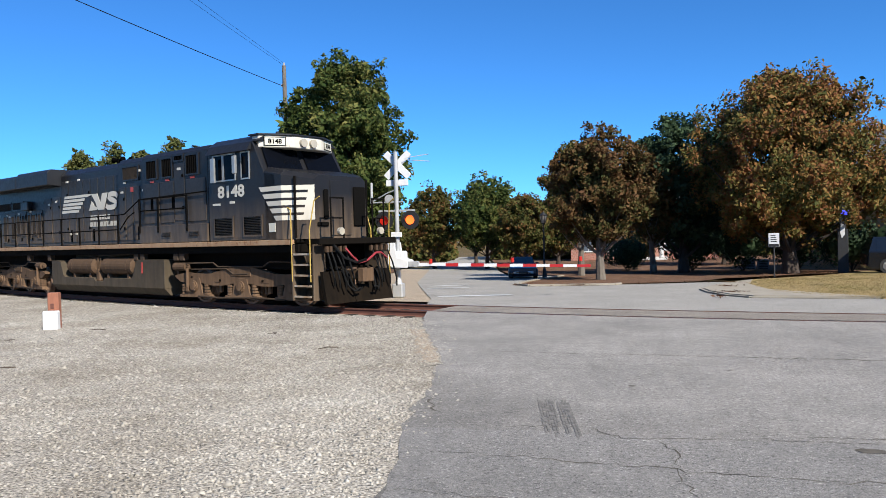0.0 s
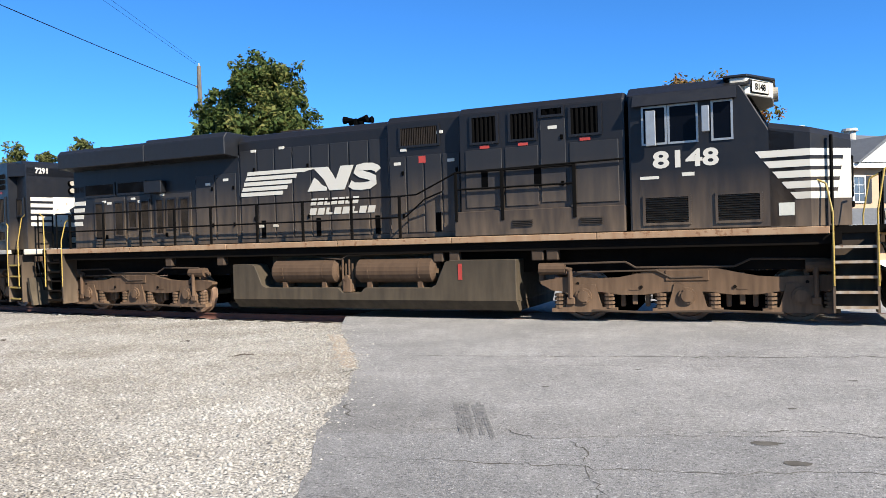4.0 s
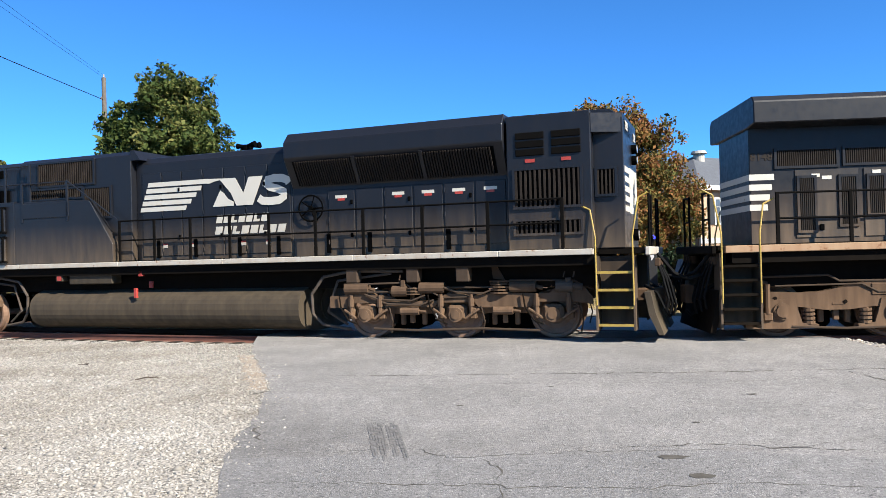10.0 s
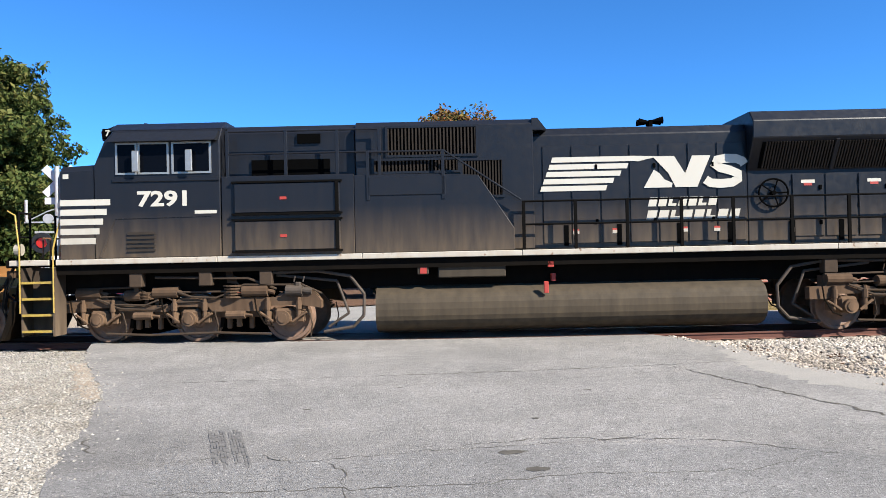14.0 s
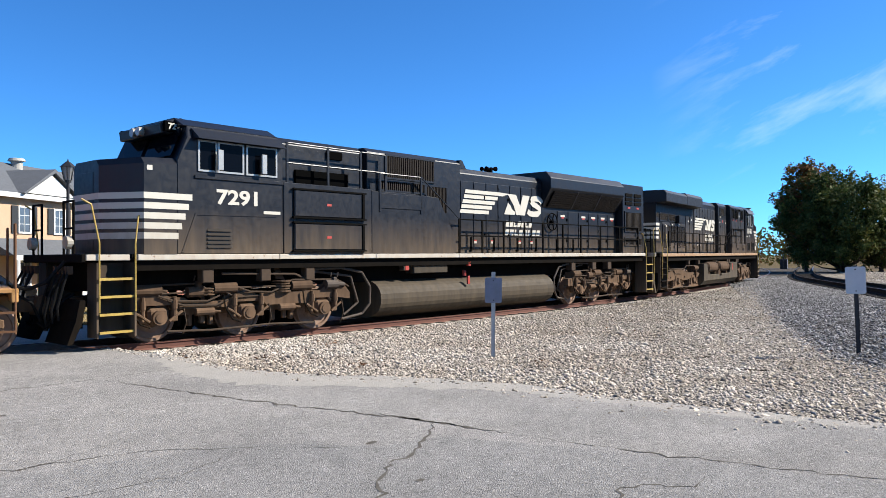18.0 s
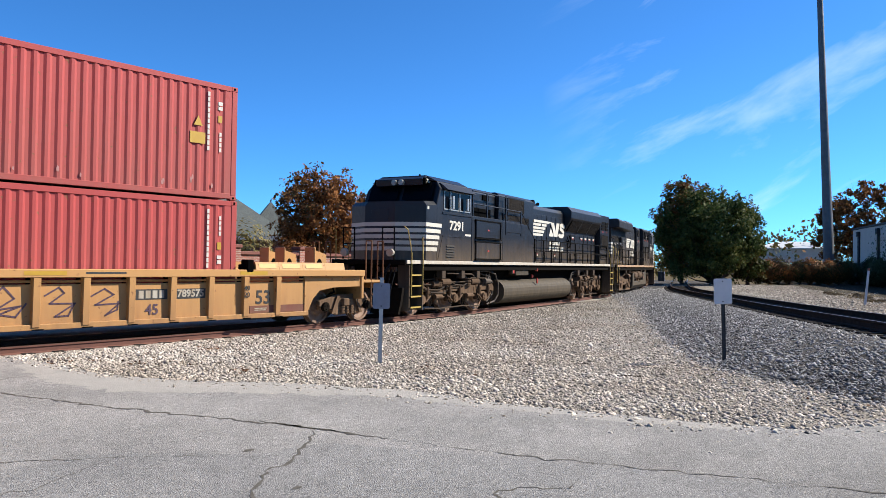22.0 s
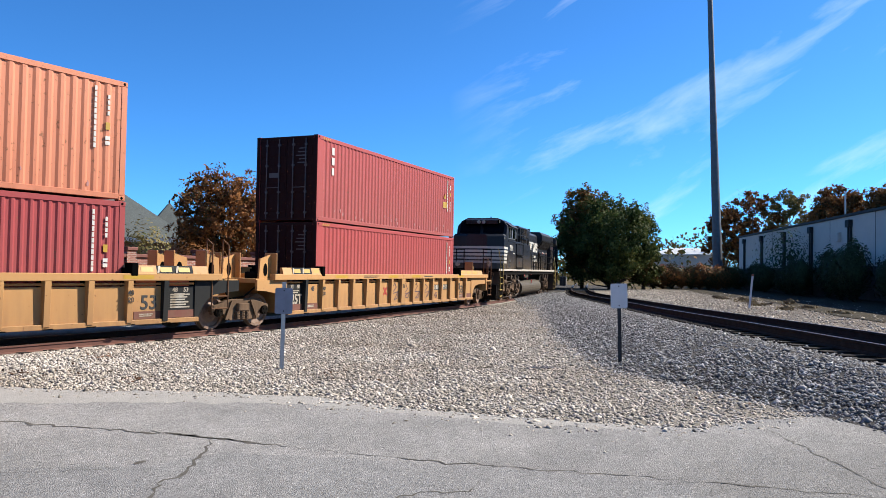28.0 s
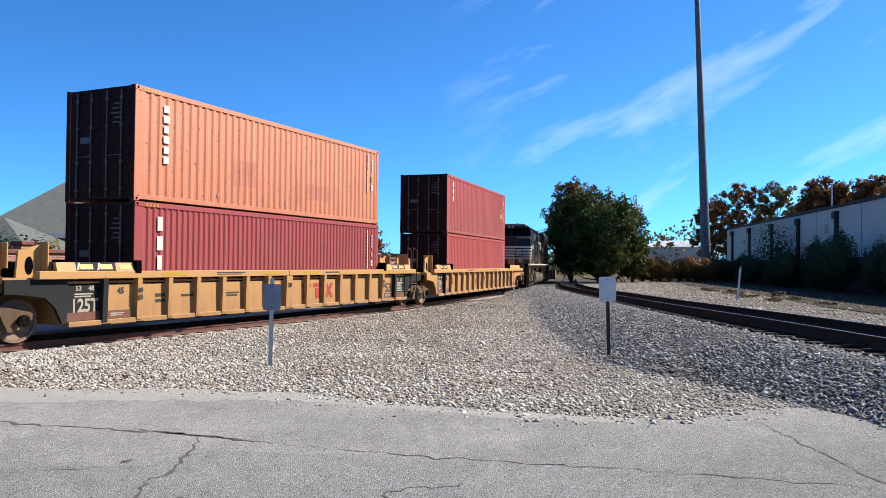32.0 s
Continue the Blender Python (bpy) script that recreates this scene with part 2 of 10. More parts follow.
DUST = (0.13, 0.088, 0.052)
M_black = mat_dusty("black_paint", (0.0105, 0.0118, 0.0148), (0.185, 0.13, 0.084), 1.7, 3.1, 0.32, spec=0.26)
M_door = mat_dusty("dusty_door_paint", (0.021, 0.0225, 0.026), (0.19, 0.137, 0.09), 1.7, 3.5, 0.4, spec=0.25)
M_blackb = mat_dusty("clean_black_paint", (0.0098, 0.0122, 0.0178), (0.165, 0.118, 0.073), 1.7, 2.9, 0.3, spec=0.3)
M_roof = mat_dusty("black_roof_paint", (0.012, 0.014, 0.018), DUST, 0.0, 0.1, 0.4, spec=0.3)
M_frame = mat_dusty("grimy_frame", (0.005, 0.0046, 0.0042), (0.018, 0.0125, 0.008), 0.2, 2.4, 0.85, spec=0.05)
M_truck = mat_dusty("dusty_bogie", (0.08, 0.051, 0.033), (0.33, 0.205, 0.122), -0.4, 1.5, 0.9, scale=2.6, spec=0.1)
M_tank = mat_dusty("dusty_fuel_tank", (0.042, 0.034, 0.024), (0.125, 0.094, 0.06), 0.2, 2.2, 0.65, spec=0.2)
M_sill = mat_dusty("worn_cream_stripe", (0.52, 0.36, 0.215), (0.34, 0.185, 0.093), 1.5, 2.8, 0.6, rust=0.7)
M_sillw = mat_dusty("cream_stripe", (0.68, 0.64, 0.55), (0.36, 0.24, 0.14), 1.3, 2.2, 0.6, rust=0.3)
M_white = mat_dusty("white_lettering_paint", (0.70, 0.66, 0.565), (0.35, 0.27, 0.18), 1.4, 2.9, 0.5)
M_yell = mat("yellow_handrail_paint", (0.62, 0.44, 0.07), 0.55, color2=(0.36, 0.22, 0.06), scale=12)
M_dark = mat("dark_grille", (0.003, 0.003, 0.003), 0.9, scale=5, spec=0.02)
M_slat = mat("rusty_grille_slat", (0.042, 0.032, 0.025), 0.75, color2=(0.02, 0.016, 0.013), scale=4, spec=0.15)
M_wheel = mat("wheel_steel", (0.36, 0.22, 0.145), 0.7, 0.1, color2=(0.19, 0.115, 0.075), scale=5)
M_glass = mat("cab_glass", (0.004, 0.005, 0.008), 0.06, scale=2, spec=0.05)
M_alu = mat("bare_window_frame", (0.55, 0.55, 0.53), 0.4, 0.6, scale=6)
M_redlabel = mat("red_warning_label", (0.55, 0.06, 0.04), 0.5, scale=6)
M_hose = mat("black_hose", (0.010, 0.010, 0.010), 0.7, scale=6, spec=0.1)
M_cable = mat("dusty_cable", (0.13, 0.10, 0.078), 0.75, color2=(0.07, 0.055, 0.043), scale=5, spec=0.2)
M_well = mat_dusty("dusty_stair_plate", (0.05, 0.038, 0.029), (0.21, 0.15, 0.10), 0.0, 1.9, 0.8, spec=0.1)
M_redhose = mat("red_cable", (0.35, 0.03, 0.04), 0.55, scale=6)
M_numbd = mat("number_board", (0.75, 0.72, 0.60), 0.5, scale=5)
M_lamp = mat("headlight_glass", (0.5, 0.45, 0.36), 0.2, scale=5)
M_conduit = mat("brown_pipe", (0.09, 0.061, 0.041), 0.8, color2=(0.065, 0.045, 0.031), scale=9, spec=0.15)


def lettering(text, size, x, y, z, material, parent, name="lettering", bold=0.0, slant=0.0, turn=0.0, width=1.0, label=""):
    """Raised lettering that faces the near side, centred on a point."""
    cu = bpy.data.curves.new("lettering", "FONT")
    cu.body, cu.size, cu.align_x, cu.align_y = text, size, "CENTER", "CENTER"
    cu.extrude, cu.offset, cu.shear, cu.resolution_u = 0.003, bold, slant, 3
    tmp = new("lettering_curve", cu)
    me = bpy.data.meshes.new_from_object(tmp.evaluated_get(bpy.context.evaluated_depsgraph_get()))
    bpy.data.objects.remove(tmp)
    me.materials.clear()
    me.materials.append(material)
    me.transform(pose(x, y, z, 90, 0, turn) @ Matrix.Diagonal((width, 1, 1, 1)))
    ob = new(name, me)
    ob.parent = parent
    if label:
        ob["label"] = label
    return ob


def slanted(bm, x0, x1, z0, z1, y, slant, d=0.006):
    """A flat raised bar that leans with the lettering."""
    k = slant * (z1 - z0)
    prism(bm, [(x0, z0), (x1, z0), (x1 + k, z1), (x0 + k, z1)], y, y - d)


def railing(e, xs, zf, zt, y, material, zmid=None, name="handrail_post"):
    """Posts and rails along a walkway, each post a part."""
    for x in xs:
        bm = B()
        bx(bm, x - 0.035, x + 0.035, y - 0.02, y + 0.02, zf, zt, 0.006)
        part(name, bm, material, e)
    for z in (zt - 0.02, zmid):
        if z:
            bm = B()
            cy(bm, (xs[0], y, z), (xs[-1], y, z), 0.021, 8)
            part("handrail", bm, material, e)


def grille(e, x0, x1, z0, z1, y, n, vertical=True, framed=True, slat=None, lean=0.0):
    """A recessed opening with a frame and slats of their own."""
    bm = B()
    bx(bm, x0, x1, y + 0.005, y + 0.03, z0, z1)
    g = part("grille", bm, M_dark, e)
    if framed:
        bm = B()
        for a in (x0, x1):
            bx(bm, a - 0.025, a + 0.025, y - 0.03, y + 0.02, z0 - 0.025, z1 + 0.025)
        for a in (z0, z1):
            bx(bm, x0 + 0.025, x1 - 0.025, y - 0.03, y + 0.02, a - 0.025, a + 0.025)
        part("grille_frame", bm, M_black, g)
    bm = B()
    for i in range(n):
        k = (i + 0.5) / n
        if vertical:
            x = x0 + (x1 - x0) * k
            w = (x1 - x0) / n * 0.22
            bx(bm, x - w, x + w, y - 0.022, y + 0.006, z0, z1)
        else:
            z = z0 + (z1 - z0) * k
            w = (z1 - z0) / n * 0.3
            prism(bm, [(y - 0.03, z - w), (y - 0.022, z - w), (y + 0.006, z + w), (y, z + w)], x0, x1, "x")
    split_part("slat", bm, slat or M_slat, g)
    return g


def door(e, x0, x1, z0, z1, y, latch=True, label=False, louvers=0):
    """A hinged hood door, proud of the hood, with its latches."""
    bm = B()
    bx(bm, x0 + 0.012, x1 - 0.012, y - 0.022, y + 0.004, z0, z1, 0.008)
    d = part("hood_door", bm, M_door, e)
    if latch:
        bm = B()
        for z in (z0 + 0.22 * (z1 - z0), z0 + 0.78 * (z1 - z0)):
            bx(bm, x1 - 0.11, x1 - 0.05, y - 0.05, y - 0.02, z - 0.05, z + 0.05, 0.01)
        split_part("latch", bm, M_dark, d)
        bm = B()
        for z in (z0 + 0.15, (z0 + z1) / 2, z1 - 0.15):
            cy(bm, (x0 + 0.02, y - 0.028, z - 0.05), (x0 + 0.02, y - 0.028, z + 0.05), 0.014, 6)
        split_part("hinge", bm, M_black, d)
    if louvers:
        bm = B()
        for i in range(louvers):
            z = z0 + 0.18 + (z1 - z0 - 0.36) * i / max(1, louvers - 1)
            prism(bm, [(y - 0.05, z - 0.02), (y - 0.02, z + 0.025), (y - 0.02, z - 0.02)], x0 + 0.1, x1 - 0.1, "x")
        split_part("louvre", bm, M_slat, d)
    if label:
        bm = B()
        w = 0.14 if label == 2 else 0.09
        bx(bm, (x0 + x1) / 2 - w, (x0 + x1) / 2 + w, y - 0.027, y - 0.02, z1 - 0.2, z1 - 0.13)
        if label == 2:
            bx(bm, (x0 + x1) / 2 - w * 0.6, (x0 + x1) / 2 + w * 0.6, y - 0.027, y - 0.02, z1 - 0.255, z1 - 0.2, mi=1)
        part("label", bm, [M_white, M_redlabel], d, "small red and white warning label" if label == 2 else "small white data label")
    return d


WHEELS = []


def lathe(bm, prof, n=32):
    """Turn a profile of (radius, y) round the y axis."""
    rings = [[bm.verts.new((r * math.cos(i * math.tau / n), y, r * math.sin(i * math.tau / n))) for i in range(n)] for r, y in prof]
    for a, b in zip(rings, rings[1:]):
        for i in range(n):
            bm.faces.new((a[i], a[(i + 1) % n], b[(i + 1) % n], b[i]))


def wheelset(parent, x, r, zc=None):
    """An axle with its two flanged wheels, one rigid turning piece."""
    bm = B()
    cy(bm, (0, -0.95, 0), (0, 0.95, 0), 0.09, 10)
    for k in (-1, 1):
        y = 0.75 * k
        lathe(bm, [(d, y + e * k) for d, e in ((0.1, -0.07), (r - 0.09, -0.05), (r + 0.028, -0.09), (r + 0.028, -0.06), (r, -0.05), (r - 0.004, 0.065), (r - 0.012, 0.072), (r - 0.075, 0.072), (r - 0.09, 0.02), (r - 0.2, -0.005), (0.24, 0.02), (0.2, 0.075), (0.12, 0.09), (0.02, 0.1))])
        for i in range(4):
            a = i * 1.571
            c, q = math.cos(a), math.sin(a)
            cy(bm, (0.17 * c, y + 0.06 * k, 0.17 * q), (0.17 * c, y + 0.1 * k, 0.17 * q), 0.026, 6)
    bmesh.ops.recalc_face_normals(bm, faces=bm.faces)
    w = part("wheelset", bm, M_wheel, parent)
    w.location = (x, 0, r if zc is None else zc)
    WHEELS.append((w, x, r, r if zc is None else zc))
    return w


def spring(bm, x, y, z0, z1, r=0.075, turns=4):
    for i in range(turns):
        z = z0 + (z1 - z0) * (i + 0.5) / turns
        cy(bm, (x, y, z - (z1 - z0) / turns * 0.32), (x, y, z + (z1 - z0) / turns * 0.32), r, 10)


def bogie_heavy(e, xc, turn, kind):
    """A three-axle locomotive bogie: side frames, journal boxes, springs, brake gear and wheelsets."""
    bm = B()
    ax = (-2.08, 0.0, 2.08)
    for k in (-1, 1):
        y0, y1 = 1.02 * k, 1.2 * k
        if kind == "arched":
            top = [(-3.0, 0.86), (-2.5, 0.94), (-1.75, 0.9), (-1.35, 0.92), (-0.95, 1.0), (-0.5, 1.1), (0.5, 1.1), (0.95, 1.0), (1.35, 0.92), (1.75, 0.9), (2.5, 0.94), (3.0, 0.86)]
            bot = [(3.0, 0.8), (2.75, 0.66), (2.45, 0.62), (1.7, 0.62), (1.3, 0.56), (0.85, 0.56), (0.4, 0.62), (-0.4, 0.62), (-0.85, 0.56), (-1.3, 0.56), (-1.7, 0.62), (-2.45, 0.62), (-2.75, 0.66), (-3.0, 0.8)]
        else:
            top = [(-2.95, 0.96), (-2.6, 0.98), (-2.5, 1.1), (-2.0, 1.1), (-1.85, 0.98), (-1.5, 0.94), (-1.35, 0.84), (-0.45, 0.84), (-0.25, 0.98), (0.1, 1.0), (0.35, 0.92), (0.5, 0.98), (2.0, 0.98), (2.2, 1.14), (2.7, 1.14), (2.9, 0.9)]
            bot = [(2.9, 0.74), (2.5, 0.8), (1.7, 0.8), (1.6, 0.69), (0.5, 0.69), (0.4, 0.8), (-0.4, 0.8), (-0.5, 0.7), (-1.6, 0.7), (-1.7, 0.8), (-2.45, 0.8), (-2.55, 0.7), (-2.95, 0.7)]
        prism(bm, top + bot, y0, y1)
    bx(bm, -1.6, 1.6, -1.02, 1.02, 0.55, 0.85)
    fr = part("bogie", bm, M_truck, e)
    fr.matrix_basis = pose(xc, 0, 0, 0, 0, turn)
    for x in ax:
        for k in (-1, 1):
            bm = B()
            if kind == "arched":
                prism(bm, [(x - 0.68, 0.2), (x + 0.68, 0.2), (x + 0.68, 0.28), (x + 0.38, 0.31), (x + 0.32, 0.5), (x + 0.25, 0.78), (x - 0.25, 0.78), (x - 0.32, 0.5), (x - 0.38, 0.31), (x - 0.68, 0.28)], 1.0 * k, 1.225 * k)
                cy(bm, (x, 1.18 * k, 0.54), (x, 1.265 * k, 0.54), 0.17, 16)
                cy(bm, (x, 1.26 * k, 0.54), (x, 1.3 * k, 0.54), 0.12, 14)
                for i in range(6):
                    a = i * 1.047
                    cy(bm, (x + 0.13 * math.cos(a), 1.25 * k, 0.54 + 0.13 * math.sin(a)), (x + 0.13 * math.cos(a), 1.285 * k, 0.54 + 0.13 * math.sin(a)), 0.02, 6)
            else:
                bx(bm, x - 0.22, x + 0.22, min(1.0 * k, 1.22 * k), max(1.0 * k, 1.22 * k), 0.4, 0.74, 0.06)
                cy(bm, (x, 1.2 * k, 0.54), (x, 1.31 * k, 0.54), 0.155, 16)
                cy(bm, (x, 1.3 * k, 0.54), (x, 1.33 * k, 0.54), 0.1, 12)
                for q in (-0.36, 0.36):
                    bx(bm, x + q - 0.07, x + q + 0.07, min(1.02 * k, 1.2 * k), max(1.02 * k, 1.2 * k), 0.44, 0.68, 0.02)
            part("journal_box", bm, M_truck, fr, smooth=False)
    for k in (-1, 1):
        for x in ax:
            for q in (-1, 1):
                bm = B()
                if kind == "arched":
                    q *= 0.52
                    spring(bm, x + q, 1.13 * k, 0.275, 0.6, 0.115, 4)
                    cy(bm, (x + q, 1.13 * k, 0.275), (x + q, 1.13 * k, 0.6), 0.075, 8)
                else:
                    spring(bm, x + 0.42 * q, 1.1 * k, 0.62, 0.84)
                part("coil_spring", bm, M_truck, fr)
    for k in (-1, 1):
        for x in ((-2.75, 2.45) if kind == "arched" else (-2.3, -0.55, 1.45)):
            bm = B()
            cy(bm, (x - 0.28, 1.16 * k, 1.12), (x + 0.28, 1.16 * k, 1.12), 0.125, 12)
            cy(bm, (x + 0.28, 1.16 * k, 1.12), (x + 0.42, 1.16 * k, 1.08), 0.05, 8)
            bx(bm, x - 0.3, x - 0.2, 1.0 * k - 0.1, 1.0 * k + 0.1, 0.85, 1.2)
            part("brake_cylinder", bm, M_truck, fr)
        bm = B()
        pipe(bm, [(-2.6, 1.2 * k, 1.22), (-1.2, 1.2 * k, 1.24), (-1.0, 1.2 * k, 1.12), (0.9, 1.2 * k, 1.12), (1.2, 1.2 * k, 1.26), (2.5, 1.2 * k, 1.24), (2.9, 1.15 * k, 1.05)], 0.022)
        part("brake_pipe", bm, M_conduit, fr)
        bm = B()
        pipe(bm, [(-2.2, 1.22 * k, 1.04), (-0.6, 1.22 * k, 1.06), (-0.3, 1.22 * k, 0.9), (0.3, 1.22 * k, 0.92)], 0.018)
        part("brake_pipe", bm, M_conduit, fr)
        bm = B()
        pipe(bm, [(-1.9, 1.22 * k, 0.24), (-0.9, 1.22 * k, 0.2), (0.6, 1.22 * k, 0.24), (1.8, 1.22 * k, 0.2)], 0.025)
        part("brake_pipe", bm, M_conduit, fr)
        for x in (-1.04, 1.04):
            bm = B()
            bx(bm, x - 0.05, x + 0.05, 1.05 * k - 0.05, 1.05 * k + 0.05, 0.35, 1.0, 0.01)
            bx(bm, x - 0.3, x - 0.2, 0.95 * k - 0.06, 0.95 * k + 0.06, 0.3, 0.75, 0.02)
            bx(bm, x + 0.2, x + 0.3, 0.95 * k - 0.06, 0.95 * k + 0.06, 0.3, 0.75, 0.02)
            part("brake_hanger", bm, M_truck, fr)
    if kind != "arched":
        for k in (-1, 1):
            for x, hh in ((0.95, 0.3), (-1.0, 0.16)):
                bm = B()
                for i in range(5):
                    cy(bm, (x, 1.08 * k, 0.98 + hh * i / 5), (x, 1.08 * k, 0.98 + hh * (i + 0.6) / 5), 0.24 - 0.02 * (i % 2), 14)
                part("rubber_spring", bm, M_truck, fr)
            bm = B()
            prism(bm, [(0.8, 1.3), (1.06, 1.26), (0.86, 1.62), (0.76, 1.62)], 1.06 * k, 1.1 * k)
            part("spring_strut", bm, M_truck, fr)
            for x, a, b in ((-1.15, 1.06, 1.3), (2.45, 1.12, 1.3)):
                bm = B()
                cy(bm, (x - 0.3, 1.2 * k, a), (x + 0.05, 1.2 * k, a), 0.12, 12)
                cy(bm, (x + 0.05, 1.2 * k, a), (x + 0.25, 1.2 * k, a - 0.02), 0.07, 10)
                bx(bm, x - 0.1, x + 0.02, 1.2 * k - 0.07, 1.2 * k + 0.07, a, b, 0.02)
                for q in (-0.14, 0.06):
                    cy(bm, (x + q, 1.2 * k, b), (x + q + 0.03, 1.2 * k, b + 0.12), 0.016, 6)
                part("brake_chamber", bm, M_truck if x < 0 else M_cable, fr)
            for z, w0, w1 in ((0.88, -2.1, -0.7), (0.78, -1.9, -0.5), (1.02, -0.3, 0.9)):
                bm = B()
                pipe(bm, [(w0, 1.24 * k, z + 0.12), (w0 + 0.35, 1.25 * k, z), (w1 - 0.3, 1.25 * k, z - 0.03), (w1, 1.24 * k, z + 0.08)], 0.022)
                part("sand_pipe", bm, M_conduit, fr)
            for x in ax:
                for q in (-0.3, 0.3):
                    bm = B()
                    pipe(bm, [(x + q * 1.7, 1.24 * k, 0.66), (x + q * 1.25, 1.26 * k, 0.58), (x + q * 0.7, 1.27 * k, 0.46)], 0.03)
                    part("traction_link", bm, M_truck, fr)
                bm = B()
                pipe(bm, [(x + 0.55, 1.22 * k, 0.72), (x + 0.62, 1.2 * k, 0.4), (x + 0.56, 1.12 * k, 0.14)], 0.016)
                part("sand_nozzle", bm, M_conduit, fr)
            for x in ax:
                for q in (-0.34, 0.34):
                    bm = B()
                    cy(bm, (x + q, 1.24 * k, 0.55), (x + q, 1.24 * k, 0.98), 0.045, 8)
                    cy(bm, (x + q, 1.24 * k, 0.72), (x + q, 1.24 * k, 0.9), 0.065, 8)
                    part("damper", bm, M_truck, fr)
                bm = B()
                pts = [(x - 0.62, 0.98), (x - 0.58, 0.7), (x - 0.4, 0.42), (x - 0.2, 0.34)]
                pipe(bm, [(a, 1.26 * k, b) for a, b in pts], 0.018)
                part("chain", bm, M_frame, fr)
            for x in (-1.04, 1.04):
                bm = B()
                cy(bm, (x - 0.22, 1.22 * k, 0.62), (x + 0.2, 1.22 * k, 0.62), 0.085, 10)
                cy(bm, (x + 0.2, 1.22 * k, 0.62), (x + 0.36, 1.22 * k, 0.6), 0.03, 8)
                part("brake_unit", bm, M_truck, fr)
                bm = B()
                prism(bm, [(x - 0.5, 0.32), (x - 0.42, 0.32), (x - 0.36, 0.7), (x - 0.46, 0.72)], 0.82 * k, 0.9 * k)
                part("brake_shoe", bm, M_frame, fr)
    else:
        for k in (-1, 1):
            for x, z in ((-2.2, 0.8), (-0.9, 0.72), (0.9, 0.72), (2.2, 0.8)):
                bm = B()
                cy(bm, (x, 1.19 * k, z), (x, 1.225 * k, z), 0.035, 8)
                part("frame_bolt", bm, M_frame, fr)
            for x in (-2.35, 2.35):
                bm = B()
                cy(bm, (x, 1.25 * k, 0.5), (x, 1.25 * k, 1.08), 0.05, 8)
                bx(bm, x - 0.09, x + 0.09, 1.22 * k - 0.06, 1.22 * k + 0.06, 0.36, 0.52, 0.02)
                part("damper", bm, M_truck, fr)
    if kind == "arched":
        bm = B()
        for k in (-1, 1):
            for x in (-1.04, 1.04):
                bx(bm, x - 0.1, x + 0.1, 1.2 * k - 0.01, 1.2 * k + 0.01, 0.66, 0.7)
            bx(bm, -0.42, 0.42, 1.2 * k - 0.02, 1.2 * k + 0.02, 0.84, 1.06, 0.01)
        split_part("frame_plate", bm, M_truck, fr)
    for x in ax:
        # unseen motor block, added near-black to close off light under the frame
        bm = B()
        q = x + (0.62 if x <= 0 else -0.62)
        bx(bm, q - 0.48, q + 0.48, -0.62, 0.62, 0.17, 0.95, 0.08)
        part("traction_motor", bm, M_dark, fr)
        wheelset(fr, x, 0.535)
    return fr


def end_steps(e, x, d, n, tread, posts, zs=1.72):
    """A corner stair well with treads, between two side plates. d: +1 or -1, the way the vehicle's end lies."""
    for k in (-1, 1):
        bm = B()
        bx(bm, x - 0.02, x + 0.02, min(1.0 * k, 1.5 * k), max(1.0 * k, 1.5 * k), 0.25, zs)
        bx(bm, x + d * 0.72 - 0.02, x + d * 0.72 + 0.02, min(1.0 * k, 1.42 * k), max(1.0 * k, 1.42 * k), 0.25, zs)
        bx(bm, min(x, x + d * 0.72), max(x, x + d * 0.72), 1.0 * k - 0.02, 1.0 * k + 0.02, 0.3, zs)
        s = part("stair_well", bm, M_well, e)
        for i in range(n):
            z = 0.33 + i * (zs - 0.33) / n
            bm = B()
            bx(bm, min(x + d * 0.02, x + d * 0.7), max(x + d * 0.02, x + d * 0.7), min((1.12 + 0.02 * i) * k, 1.46 * k) if k > 0 else -1.46, max((1.12) * k, 1.46 * k) if k > 0 else -1.12, z, z + 0.03)
            part("tread", bm, M_frame, s)
            bm = B()
            bx(bm, min(x + d * 0.02, x + d * 0.7), max(x + d * 0.02, x + d * 0.7), 1.46 * k - 0.012, 1.46 * k + 0.012, z, z + 0.05)
            part("tread_edge", bm, tread, s)
        for q, zt in ((0.0, 2.75), (0.72, 2.95)):
            bm = B()
            xx = x + d * q
            pipe(bm, [(xx, 1.5 * k, 0.75), (xx, 1.5 * k, 2.1), (xx + d * (0.12 if q else -0.1), 1.42 * k, zt - 0.1), (xx + d * (0.3 if q else -0.3), 1.4 * k, zt)], 0.017, 8)
            part("grab_rail", bm, posts, s)


def coupler(e, x, d, hoses=True):
    bm = B()
    bx(bm, min(x - d * 0.9, x - d * 0.1), max(x - d * 0.9, x - d * 0.1), -0.14, 0.14, 0.74, 1.02, 0.03)
    prism(bm, [(x - d * 0.15, -0.2), (x + d * 0.05, -0.17), (x + d * 0.02, 0.02), (x - d * 0.08, 0.05), (x + d * 0.06, 0.22), (x - d * 0.12, 0.24)], 0.68, 1.06, "z", 0.02)
    c = part("coupler", bm, M_truck, e)
    if hoses:
        for i, y in enumerate((-0.62, -0.45, 0.45, 0.62)):
            bm = B()
            pipe(bm, [(x - d * 0.5, y, 1.1), (x - d * 0.25, y * 1.02, 0.95), (x - d * 0.1, y * 0.95, 0.6), (x - d * 0.02, y * 0.7, 0.45), (x + d * 0.06, y * 0.5, 0.55)], 0.026, 7)
            part("air_hose", bm, M_hose, c)
    return c


